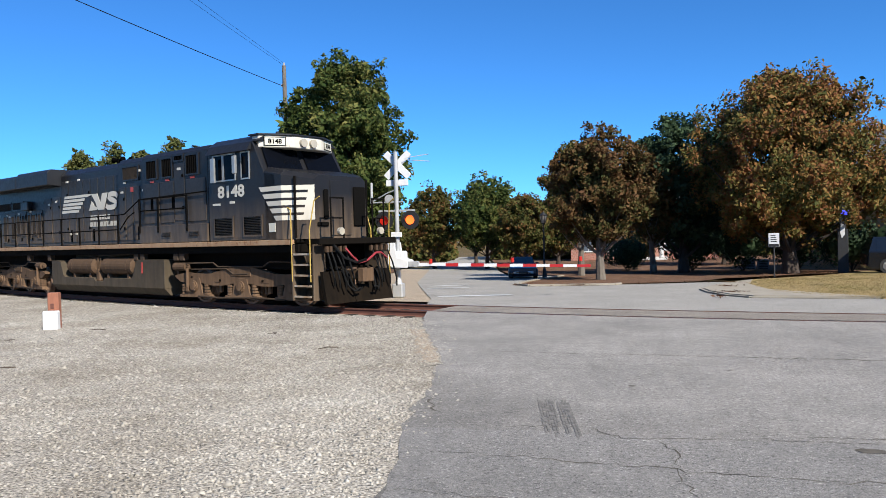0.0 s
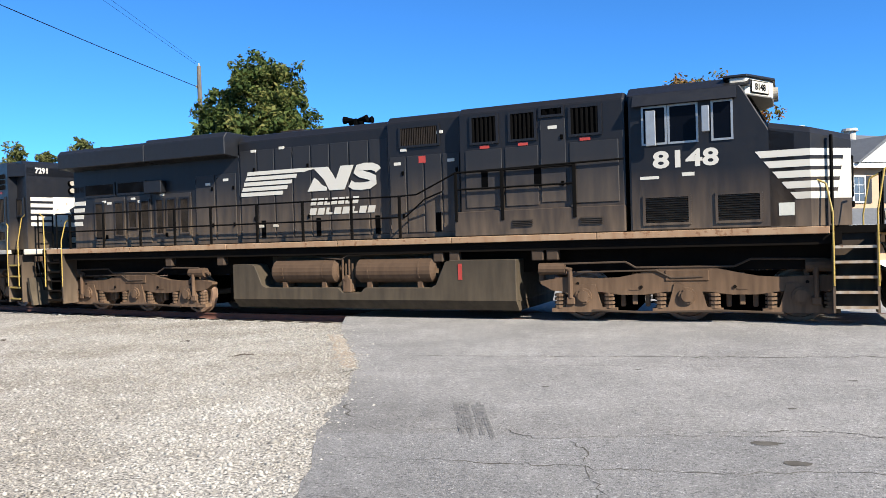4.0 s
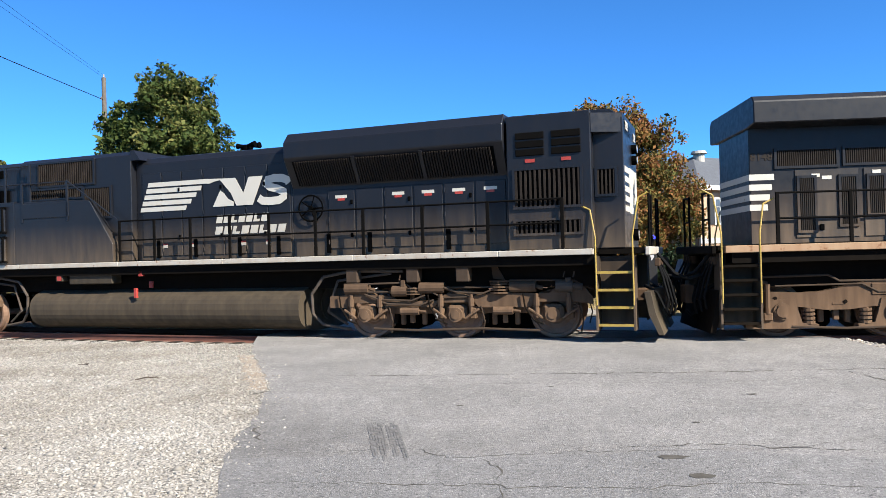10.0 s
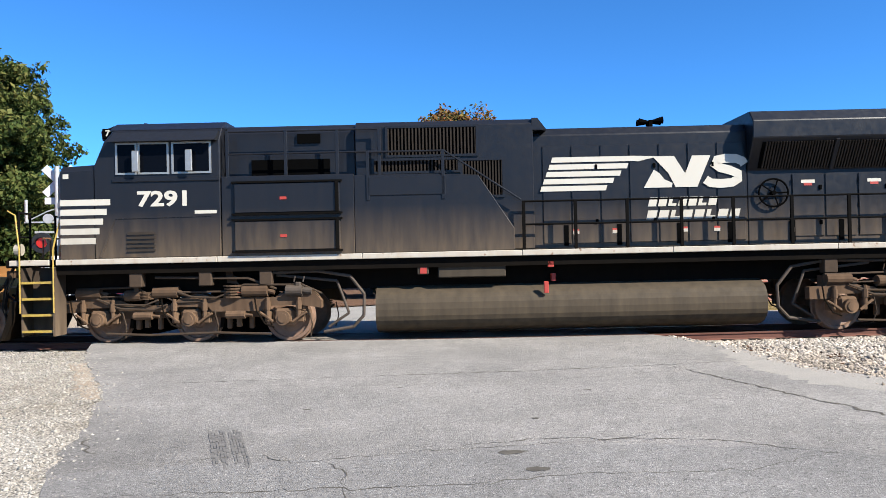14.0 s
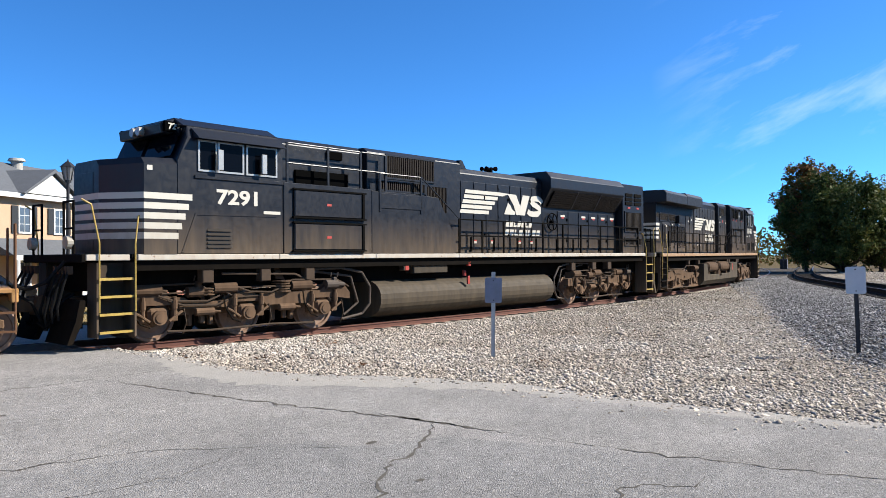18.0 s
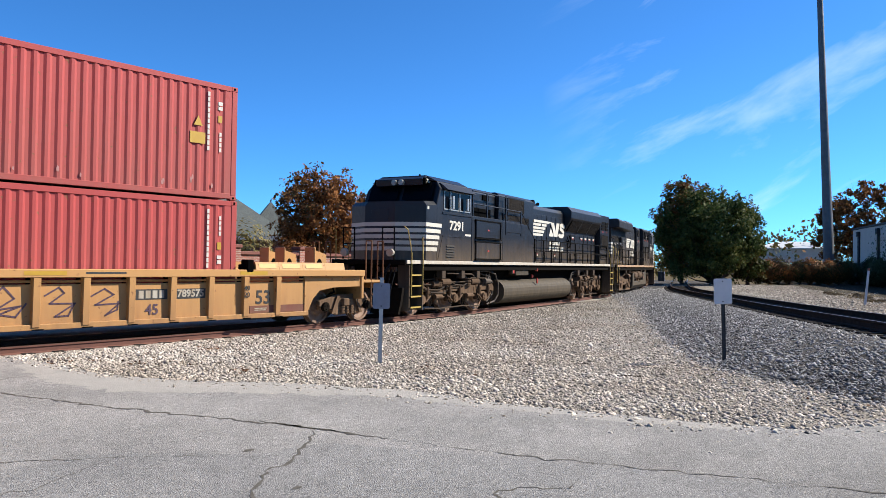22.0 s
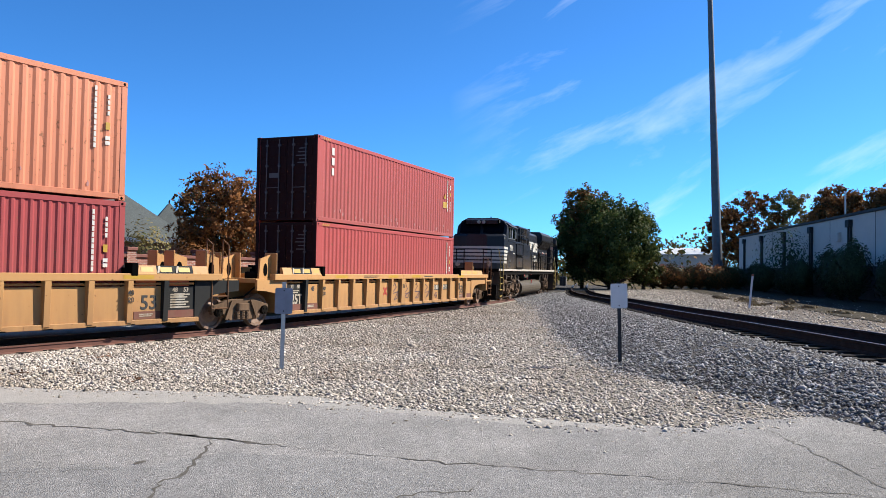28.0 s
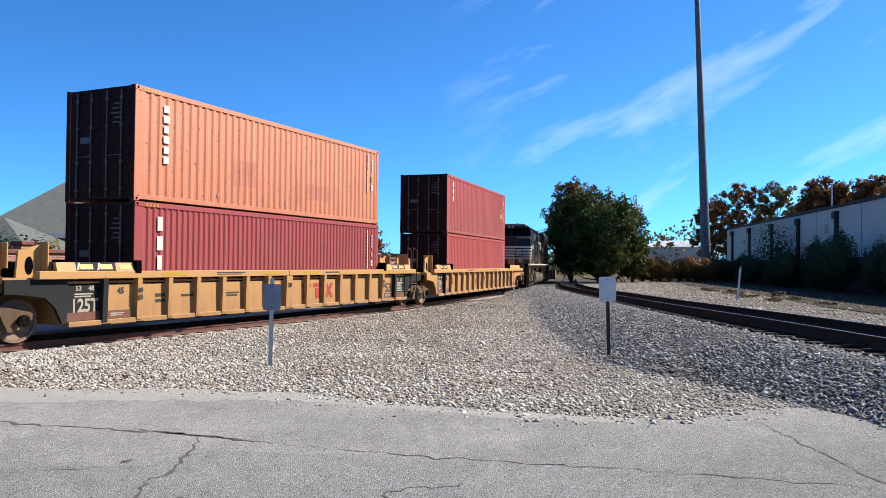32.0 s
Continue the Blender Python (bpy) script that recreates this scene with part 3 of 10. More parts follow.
def logo(e, x0, x1, z0, z1, y):
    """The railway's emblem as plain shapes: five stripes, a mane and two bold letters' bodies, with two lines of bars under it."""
    w, h = x1 - x0, z1 - z0
    for i in range(5):
        bm = B()
        a, b = z1 - h * (i + 0.72) / 5, z1 - h * i / 5
        slanted(bm, x0 + 0.055 * w * (1 - 0.25 * i), x0 + w * (0.46 - 0.035 * i), a, b, y, 0.3)
        part("emblem_stripe", bm, M_white, e)
    lay = [0.005]

    def shape(pts):
        bm = B()
        lay[0] += 0.0012
        prism(bm, [(x0 + a * w, z0 + b * h) for a, b in pts], y, y - lay[0])
        part("emblem_shape", bm, M_white, e)
    shape([(0.40, 0.9), (0.48, 0.84), (0.52, 0.9), (0.6, 0.97), (0.5, 0.99), (0.42, 1.0)])
    shape([(0.505, 0.1), (0.64, 0.1), (0.645, 0.22), (0.605, 0.33), (0.582, 0.5), (0.555, 0.6)])
    shape([(0.55, 0.97), (0.655, 0.97), (0.748, 0.1), (0.66, 0.1), (0.625, 0.5)])
    shape([(0.68, 0.1), (0.765, 0.1), (0.832, 0.97), (0.742, 0.97)])
    # rounded last letter as one curled band
    bm = B()
    pts = [(0.995, 0.70), (0.985, 0.79), (0.955, 0.86), (0.905, 0.875), (0.86, 0.83), (0.85, 0.72), (0.875, 0.62), (0.925, 0.54), (0.965, 0.44), (0.965, 0.3), (0.935, 0.2), (0.88, 0.175), (0.83, 0.2), (0.805, 0.3)]
    line = [Vector((x0 + a * w, y - 0.0135, z0 + b * h)) for a, b in pts]
    prev = None
    for i, p in enumerate(line):
        t = (line[min(i + 1, len(line) - 1)] - line[max(i - 1, 0)]).normalized()
        q = Vector((-t.z, 0, t.x)) * 0.0215 * w
        row = (bm.verts.new(p + q), bm.verts.new(p - q))
        if prev:
            bm.faces.new((prev[0], row[0], row[1], prev[1]))
        prev = row
    bmesh.ops.recalc_face_normals(bm, faces=bm.faces)
    part("emblem_shape", bm, M_white, e)
    for j, (n, za, zb) in enumerate(((7, -0.42, -0.17), (8, -0.78, -0.53))):
        lo = 0.52 if j == 0 else 0.51
        hi = 0.86 if j == 0 else 0.97
        for i in range(n):
            bm = B()
            p = x0 + w * (lo + (hi - lo) * i / n)
            pw = w * (hi - lo) / n
            za2, zb2 = z0 + h * za, z0 + h * zb
            if i % 3 == 2:
                slanted(bm, p + pw * 0.05, p + pw * 0.4, za2, zb2, y, 0.25)
                slanted(bm, p + pw * 0.4, p + pw * 0.85, za2, za2 + (zb2 - za2) * 0.3, y, 0.25)
            else:
                slanted(bm, p + pw * 0.05, p + pw * 0.85, za2, zb2, y, 0.25)
            part("name_bar", bm, M_white, e)


def end_hoses(e, x, d):
    """Brake and control hoses that hang from the end beam."""
    for i, y in enumerate((-1.15, -1.02, -0.86, -0.68, -0.5, 0.5, 0.7, 0.9, 1.1)):
        q = 0.06 * (i % 3)
        bm = B()
        pipe(bm, [(x, y, 1.62), (x + d * (0.1 + q), y + 0.02, 1.3 - q), (x + d * (0.2 + q), y + 0.07, 0.85 - q), (x + d * (0.14 + q), y + 0.14, 0.62 - q)], 0.024)
        part("brake_hose", bm, M_hose, e)
        bm = B()
        bx(bm, x - 0.04, x + 0.06, y - 0.04, y + 0.04, 1.5, 1.66, 0.012)
        part("angle_cock", bm, M_truck, e)
    bm = B()
    pipe(bm, [(x, -0.95, 1.75), (x + d * 0.3, -0.8, 1.35), (x + d * 0.55, -0.6, 1.22), (x + d * 0.8, -0.5, 1.3)], 0.035)
    part("jumper_cable", bm, M_hose, e)


# ---- leading locomotive, cab forward ----
def build_loco_a():
    e = thing("locomotive", "black diesel locomotive with cream nose stripes and brown dusty bogies", "locomotive", "locomotives of the train")
    # frame and sills
    bm = B()
    bx(bm, -10.3, 9.6, -0.95, 0.95, 1.04, 1.72)
    bx(bm, -10.6, 9.5, -1.4, 1.4, 1.52, 1.74)
    part("underframe", bm, M_frame, e)
    for k in (-1, 1):
        for a, b in ((-10.75, -7.4), (-7.4, -4.0), (-4.0, -0.6), (-0.6, 2.4), (2.4, 5.4), (5.4, 9.3)):
            bm = B()
            bx(bm, a + 0.004, b - 0.004, 1.42 * k - 0.08, 1.42 * k + 0.08, 1.72, 1.86, 0.01)
            part("sill", bm, M_sill, e, "rusty cream stripe along the sill")
    bm = B()
    bx(bm, -10.85, 9.4, -1.36, 1.36, 1.78, 1.87)
    bx(bm, 9.4, 10.35, -1.1, 1.1, 1.72, 1.86)
    part("walkway", bm, M_frame, e)
    for x0, x1 in ((10.3, 10.4), (-11.0, -10.9)):
        bm = B()
        bx(bm, x0, x1, -1.45, 1.45, 1.7, 1.87, 0.02)
        part("end_beam", bm, M_frame, e)
    # engine hood
    bm = B()
    prism(bm, [(-1.0, 1.87), (-1.0, 4.54), (-0.82, 4.73), (0.82, 4.73), (1.0, 4.54), (1.0, 1.87)], -3.9, 0.67, "x", 0.02)
    part("engine_hood", bm, M_black, e)
    bm = B()
    prism(bm, [(-1.18, 1.87), (-1.18, 4.6), (-1.05, 4.76), (1.05, 4.76), (1.18, 4.6), (1.18, 1.87)], 0.67, 2.63, "x", 0.02)
    part("exhaust_hood", bm, M_black, e)
    bm = B()
    prism(bm, [(-1.42, 2.4), (-1.42, 4.6), (-1.3, 4.74), (1.3, 4.74), (1.42, 4.6), (1.42, 2.4)], 2.63, 5.75, "x", 0.02)
    bx(bm, 2.5, 5.75, -1.5, 1.5, 1.87, 2.42, 0.015)
    part("inverter_cabinet", bm, M_black, e)
    # radiator end with its overhanging wings
    bm = B()
    prism(bm, [(-1.0, 1.87), (-1.0, 4.2), (-0.95, 4.24), (0.95, 4.24), (1.0, 4.2), (1.0, 1.87)], -10.1, -3.9, "x", 0.015)
    part("radiator_hood", bm, M_black, e)
    bm = B()
    prism(bm, [(-1.0, 4.16), (-1.5, 4.2), (-1.5, 4.66), (-1.38, 4.8), (1.38, 4.8), (1.5, 4.66), (1.5, 4.2), (1.0, 4.16)], -6.75, -3.95, "x", 0.02)
    part("radiator_wing", bm, M_roof, e)
    bm = B()
    prism(bm, [(-1.0, 4.16), (-1.5, 4.2), (-1.5, 4.62), (-1.38, 4.74), (1.38, 4.74), (1.5, 4.62), (1.5, 4.2), (1.0, 4.16)], -10.15, -6.76, "x", 0.02)
    part("radiator_wing", bm, M_roof, e)
    # short cream bands that wrap round the hood's rear corner
    for i in range(4):
        z = 3.14 - i * 0.2
        bm = B()
        bx(bm, -10.11, -9.72 + 0.045 * (2 - i), -1.008, -0.99, z, z + 0.12)
        bx(bm, -10.11, -10.095, -0.99, 0.99, z, z + 0.12)
        part("hood_stripe", bm, M_sillw, e, "dirty cream stripe")
    # roof fittings
    bm = B()
    bx(bm, -2.9, -2.2, -0.5, 0.5, 4.73, 4.83, 0.02)
    part("exhaust_stack", bm, M_slat, e)
    bm = B()
    for q in (-0.14, 0.14):
        cy(bm, (-0.65, q - 0.3, 4.92), (-0.95, q - 0.3, 4.94), 0.03, 10, r2=0.1)
        cy(bm, (-0.55, q - 0.3, 4.92), (-0.28, q - 0.3, 4.94), 0.03, 10, r2=0.09)
    bx(bm, -0.64, -0.56, -0.5, -0.1, 4.73, 4.95)
    part("horn", bm, M_dark, e)
    # hood doors, rear to front
    for a, b in ((-9.25, -8.02), (-7.95, -7.02), (-6.85, -5.55)):
        door(e, a, b, 1.98, 3.32, -1.0, False, 1)
    for a, b, z0 in ((-9.19, -8.86, 2.1), (-8.4, -8.07, 2.2), (-7.87, -7.55, 2.4), (-7.39, -7.08, 2.35), (-6.82, -6.55, 2.2), (-6.42, -6.1, 2.35), (-5.94, -5.63, 2.2)):
        grille(e, a, b, z0, 3.18, -1.026, 9, slat=M_slat)
    for a in (-8.8, -7.5, -6.5):
        bm = B()
        bx(bm, a, a + 0.09, -1.05, -1.02, 2.12, 2.24, 0.01)
        split_part("latch", bm, M_dark, e)
    for i in range(2):
        door(e, -5.4 + i * 0.72, -4.72 + i * 0.72, 2.0, 3.75, -1.0, True, 1 if i else 0)
    for i in range(8):
        door(e, -3.85 + i * 0.56, -3.31 + i * 0.56, 2.0, 4.3, -1.0, i in (0, 3), 0)
    for i in range(4):
        door(e, 0.72 + i * 0.46, 1.16 + i * 0.46, 2.0, 3.8, -1.18, i in (0, 3), 1 if i in (0, 3) else 0)
    bm = B()
    bx(bm, -7.12, -6.47, -1.2, -1.0, 3.35, 3.7, 0.02)
    part("junction_box", bm, M_black, e)
    grille(e, -9.6, -8.42, 3.38, 3.74, -1.005, 30)
    grille(e, -8.3, -7.25, 3.4, 3.74, -1.005, 26)
    grille(e, 1.02, 2.02, 4.02, 4.48, -1.19, 22)
    for a, b in ((2.9, 3.46), (3.72, 4.25), (4.93, 5.5)):
        g = grille(e, a, b, 3.92, 4.52, -1.43, 6, slat=M_frame)
        bm = B()
        bx(bm, (a + b) / 2 - 0.1, (a + b) / 2 + 0.1, -1.437, -1.42, 3.8, 3.87)
        part("label", bm, M_redlabel, g, "small red warning label")
    grille(e, 4.35, 4.8, 4.38, 4.56, -1.43, 3, slat=M_dark)
    door(e, 4.33, 4.85, 2.55, 4.3, -1.42, True, 1)
    for a, b in ((2.75, 3.55), (3.6, 4.3), (4.9, 5.7)):
        door(e, a, b, 2.5, 3.78, -1.42, False)
    for x in (3.75, 5.1):
        grille(e, x, x + 0.42, 2.05, 2.2, -1.5, 4, False, False)
    # openings between the posts under the cabinet's rail, their shade put into black boxes
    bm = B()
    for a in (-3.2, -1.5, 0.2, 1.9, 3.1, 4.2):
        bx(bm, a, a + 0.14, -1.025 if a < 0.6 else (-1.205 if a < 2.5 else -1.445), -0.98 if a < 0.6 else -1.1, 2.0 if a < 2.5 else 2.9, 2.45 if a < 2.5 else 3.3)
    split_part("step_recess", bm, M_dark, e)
    # cab
    bm = B()
    prism(bm, [(5.8, 1.87), (8.75, 1.87), (8.75, 3.62), (8.3, 3.72), (7.85, 4.55), (7.8, 4.62), (5.8, 4.62)], -1.5, 1.5, "y", 0.02)
    prism(bm, [(-1.5, 4.6), (-1.15, 4.82), (1.15, 4.82), (1.5, 4.6)], 5.78, 8.0, "x", 0.015)
    cab = part("cab", bm, M_black, e)
    bm = B()
    prism(bm, [(-1.66, 4.36), (-1.5, 4.6), (-1.4, 4.6), (-1.5, 4.4)], 5.85, 7.75, "x")
    part("window_visor", bm, M_roof, cab)
    # nose: flat sides that narrow towards the front, sloping top
    bm = B()
    top = lambda x: 3.86 - (x - 8.3) * 0.2
    ring = [(8.3, 1.5), (9.0, 1.5), (9.7, 0.95)]
    vs = []
    for x, y in ring:
        for k in (-1, 1):
            vs.append((bm.verts.new((x, y * k, 1.87)), bm.verts.new((x, y * k, top(x) - 0.12)), bm.verts.new((x, (y - 0.14) * k, top(x)))))
    for i in range(2):
        for k in (0, 1):
            a, b = vs[2 * i + k], vs[2 * i + 2 + k]
            bm.faces.new((a[0], b[0], b[1], a[1]))
            bm.faces.new((a[1], b[1], b[2], a[2]))
        bm.faces.new((vs[2 * i][2], vs[2 * i + 2][2], vs[2 * i + 3][2], vs[2 * i + 1][2]))
    f0, f1 = vs[4], vs[5]
    bm.faces.new((f0[0], f1[0], f1[1], f1[2], f0[2], f0[1]))
    bmesh.ops.recalc_face_normals(bm, faces=bm.faces)
    part("nose", bm, M_black, e)
    # cream stripes round the nose
    for i in range(5):
        z0, z1 = 3.18 - i * 0.2, 3.31 - i * 0.2
        xs = 8.05 + 0.15 * i
        bm = B()
        prism(bm, [(xs, z1), (xs + 0.1, z0), (9.0, z0), (9.0, z1)], -1.503, -1.509)
        a, b = Vector((9.0, -1.506, 0)), Vector((9.7, -0.956, 0))
        bm.faces.new([bm.verts.new(p + Vector((0, 0, z))) for p, z in ((a, z0), (b, z0), (b, z1), (a, z1))])
        part("nose_stripe", bm, M_white, e, "cream stripe")
    # the panel into which the stripes run, with a slanting inner edge
    bm = B()
    a, d = Vector((9.002, -1.510, 0)), Vector((0.7, 0.55, 0))
    bm.faces.new([bm.verts.new(a + d * u + Vector((0, 0, z))) for u, z in ((0.62, 2.38), (0.995, 2.38), (0.995, 3.31), (0.84, 3.31))])
    part("nose_panel", bm, M_white, e, "cream panel on the nose")
    for y0, y1, z0, z1 in ((-0.9, -0.5, 2.2, 2.32), (-0.66, -0.5, 2.4, 3.2), (0.45, 0.9, 2.2, 3.3)):
        bm = B()
        bx(bm, 9.705, 9.76, y0, y1, z0, z1, 0.02)
        part("nose_hatch", bm, M_frame, e)
    for k in (-1, 1):
        bm = B()
        pipe(bm, [(9.35, 1.34 * k, 1.9), (9.35, 1.34 * k, 3.55)], 0.035)
        part("nose_pole", bm, M_frame, e)
    bm = B()
    bx(bm, 9.706, 9.73, -0.4, 0.35, 1.95, 3.45, 0.01)
    part("nose_door", bm, M_black, e)
    # windows
    for a, b in ((6.02, 6.45), (6.5, 7.02), (7.3, 7.66)):
        bm = B()
        bx(bm, a, b, -1.512, -1.49, 3.62, 4.32)
        w = part("side_window", bm, M_glass, cab)
        bm = B()
        for q in (a, b):
            bx(bm, q - 0.02, q + 0.02, -1.525, -1.495, 3.58, 4.36)
        bx(bm, a + 0.02, b - 0.02, -1.525, -1.495, 3.58, 3.62)
        bx(bm, a + 0.02, b - 0.02, -1.525, -1.495, 4.32, 4.36)
        part("window_frame", bm, M_alu, w)
    bm = B()
    bx(bm, 6.1, 6.28, -1.68, -1.62, 3.55, 4.25, 0.01)
    bx(bm, 7.12, 7.26, -1.7, -1.62, 3.75, 4.25, 0.01)
    split_part("mirror", bm, M_alu, cab)
    for k in (-1, 1):
        bm = B()
        v = [bm.verts.new(p) for p in ((8.285, 0.1 * k, 3.78), (8.285, 1.35 * k, 3.78), (7.93, 1.3 * k, 4.44), (7.93, 0.1 * k, 4.44))]
        bm.faces.new(v if k < 0 else v[::-1])
        bmesh.ops.translate(bm, verts=bm.verts, vec=(0.03, 0, 0.02))
        w = part("windscreen", bm, M_glass, cab)
    bm = B()
    prism(bm, [(7.62, -1.36), (7.92, -1.36), (8.34, -0.62), (8.38, -0.5), (8.38, 0.5), (8.34, 0.62), (7.92, 1.36), (7.62, 1.36)], 4.44, 4.78, "z", 0.02)
    part("cab_brow", bm, M_sillw, cab, "cream panel over the windscreen")
    bm = B()
    prism(bm, [(7.5, -1.4), (7.94, -1.4), (8.42, -0.6), (8.42, 0.6), (7.94, 1.4), (7.5, 1.4)], 4.78, 4.83, "z", 0.01)
    part("brow_roof", bm, M_roof, cab)
    for k in (-1, 1):
        for w, hh, d, m_, nm in ((0.31, 0.125, 0.012, M_dark, "board_frame"), (0.285, 0.105, 0.02, M_numbd, "number_board")):
            bm = B()
            bx(bm, -w, w, -d, 0.0, -hh, hh, 0.004)
            bmesh.ops.transform(bm, matrix=pose(8.145, 0.98 * k, 4.61, 0, 0, 61.6 if k < 0 else 118.4), verts=bm.verts)
            part(nm, bm, m_, cab)
        lettering("8148", 0.18, 8.145 + 0.0185, (0.98 + 0.01) * k, 4.605, M_dark, cab, bold=0.006, turn=61.6 if k < 0 else 118.4, width=1.05)
    bm = B()
    for y in (-0.14, 0.14):
        cy(bm, (8.34, y * 1.3, 4.6), (8.47, y * 1.3, 4.6), 0.12, 14)
    split_part("headlight", bm, M_lamp, cab)
    bm = B()
    bx(bm, 6.2, 6.8, -0.6, 0.1, 4.82, 4.9, 0.02)
    bx(bm, 7.3, 7.6, -0.2, 0.4, 4.82, 4.88, 0.02)
    cy(bm, (7.0, 0.5, 4.8), (7.0, 0.5, 5.0), 0.02, 6)
    cy(bm, (7.8, -0.6, 4.8), (7.8, -0.6, 4.95), 0.05, 8)
    part("antenna", bm, M_roof, cab)
    for a, b in ((6.02, 6.85), (7.35, 8.15)):
        grille(e, a, b, 2.0, 2.55, -1.5, 12, False, True, M_frame)
    bm = B()
    bx(bm, 8.45, 8.72, -1.51, -1.5, 2.08, 2.32)
    part("data_plate", bm, M_numbd, e)
    lettering("8148", 0.46, 6.8, -1.506, 3.26, M_white, e, "road_number", 0.014, width=1.32)
    bm = B()
    bx(bm, 6.72, 6.95, -1.506, -1.5, 2.93, 3.0)
    bx(bm, 5.95, 6.3, -1.506, -1.5, 2.9, 2.96)
    part("lettering_bar", bm, M_white, e)
    logo(e, -3.85, 0.35, 3.06, 3.74, -1.03)
    lettering("8148", 0.22, -9.86, -1.006, 3.6, M_slat, e, "road_number", 0.006, width=1.0)
    for x, z in ((-8.85, 3.2), (-7.7, 3.24), (-6.6, 3.3), (-6.75, 3.52), (-4.95, 3.5), (-3.4, 4.28), (-2.5, 4.3), (2.05, 4.3), (1.1, 3.95), (-3.2, 2.3), (-2.75, 2.3)):
        bm = B()
        bx(bm, x - 0.08, x + 0.08, -1.035 if x < 0.6 else -1.205, -0.99, z - 0.035, z + 0.035, 0.004)
        part("label", bm, M_white, e, "small white data label")
    bm = B()
    bx(bm, 1.5, 1.68, -1.205, -1.17, 3.62, 3.78)
    part("label", bm, M_redlabel, e, "small red warning label")
    # walkway rails
    railing(e, [-9.75, -8.4, -7.0, -5.75, -4.5, -3.0, -1.6, -0.2, 1.1], 1.74, 2.87, -1.47, M_frame, 2.36)
    railing(e, [2.55, 3.55, 5.0], 2.2, 3.32, -1.5, M_frame, 2.92)
    bm = B()
    pipe(bm, [(1.1, -1.47, 2.85), (1.55, -1.47, 2.87), (2.55, -1.5, 3.3), (5.75, -1.5, 3.36)], 0.02)
    pipe(bm, [(1.25, -1.47, 2.36), (1.75, -1.47, 2.75), (2.2, -1.49, 2.9)], 0.02)
    part("handrail", bm, M_frame, e)
    railing(e, [-9.75, -7.0, -4.5, -1.6, 1.1], 1.74, 2.87, 1.47, M_frame, 2.36)
    # ends
    end_steps(e, 9.35, 1, 5, M_sillw, M_yell)
    end_steps(e, -10.1, -1, 5, M_frame, M_yell)
    for x, d in ((10.35, 1), (-10.9, -1)):
        for y in (-1.0, -0.55, 0.55, 1.0):
            bm = B()
            pipe(bm, [(x, y, 1.86), (x, y, 2.95)], 0.025)
            part("end_post", bm, M_frame, e)
        bm = B()
        for y0, y1 in ((-1.0, -0.55), (0.55, 1.0)):
            pipe(bm, [(x, y0, 2.93), (x, y1, 2.93)], 0.022)
            pipe(bm, [(x, y0, 2.4), (x, y1, 2.4)], 0.02)
        split_part("end_rail", bm, M_frame, e)
        coupler(e, x + d * 0.27, d)
        end_hoses(e, x - d * 0.04, d)
        bm = B()
        v = [(x - d * 0.14, 1.0), (x - d * 0.04, 1.0), (x + d * 0.02, 0.6), (x + d * 0.12, 0.16), (x + d * 0.02, 0.16), (x - d * 0.1, 0.55)]
        prism(bm, v, -1.3, -0.28)
        prism(bm, v, 0.28, 1.18)
        prism(bm, [(x + d * 0.02, 0.6), (x + d * 0.14, 0.16), (x + d * 0.02, 0.16), (x - d * 0.1, 0.6)], -0.28, 0.28)
        split_part("plough", bm, M_frame, e)
    bm = B()
    pipe(bm, [(10.45, -0.6, 1.6), (10.52, -0.45, 1.4), (10.55, -0.2, 1.2), (10.55, 0.1, 1.25), (10.55, 0.45, 1.45), (10.5, 0.7, 1.45), (10.48, 0.95, 1.3)], 0.03)
    part("jumper_cable", bm, M_redhose, e)
    bm = B()
    cy(bm, (10.4, -0.75, 2.05), (10.5, -0.75, 2.05), 0.1, 12)
    cy(bm, (10.4, 0.75, 2.05), (10.5, 0.75, 2.05), 0.1, 12)
    split_part("ditch_light", bm, M_lamp, e)
    # fuel tank with the air reservoirs in its notch
    bm = B()
    prism(bm, [(-3.8, 0.42), (3.79, 0.42), (3.79, 1.34), (2.35, 1.34), (2.22, 1.3), (1.98, 0.78), (1.85, 0.72), (0.12, 0.72), (0.0, 0.6), (-0.5, 0.6), (-0.62, 0.72), (-2.75, 0.72), (-2.88, 0.78), (-3.1, 1.28), (-3.2, 1.32), (-3.8, 1.32)], -1.5, 1.5, "y", 0.012)
    prism(bm, [(-1.28, 0.2), (-1.495, 0.43), (1.495, 0.43), (1.28, 0.2)], -3.79, 3.78, "x")
    t = part("fuel_tank", bm, M_tank, e)
    bm = B()
    prism(bm, [(-1.0, 0.7), (-1.0, 1.5), (1.0, 1.5), (1.0, 0.7)], -2.9, 1.75, "x")
    part("tank_core", bm, M_tank, t)
    # black filler, added to stop light showing between tank and bogie
    bm = B()
    bx(bm, -4.4, -3.8, -0.9, 0.9, 0.3, 1.5, 0.03)
    part("battery_box", bm, M_dark, e)
    for a, b in ((-2.55, -0.78), (-0.1, 1.84)):
        bm = B()
        cy(bm, (a, -1.22, 1.12), (b, -1.22, 1.12), 0.29, 20)
        cy(bm, (a - 0.09, -1.22, 1.12), (a, -1.22, 1.12), 0.2, 20, r2=0.29)
        cy(bm, (b, -1.22, 1.12), (b + 0.09, -1.22, 1.12), 0.29, 20, r2=0.2)
        for x in (a + 0.3, b - 0.3):
            cy(bm, (x - 0.02, -1.22, 1.12), (x + 0.02, -1.22, 1.12), 0.297, 20)
            bx(bm, x - 0.06, x + 0.06, -1.4, -1.05, 0.72, 0.86)
        part("air_reservoir", bm, M_truck, t)
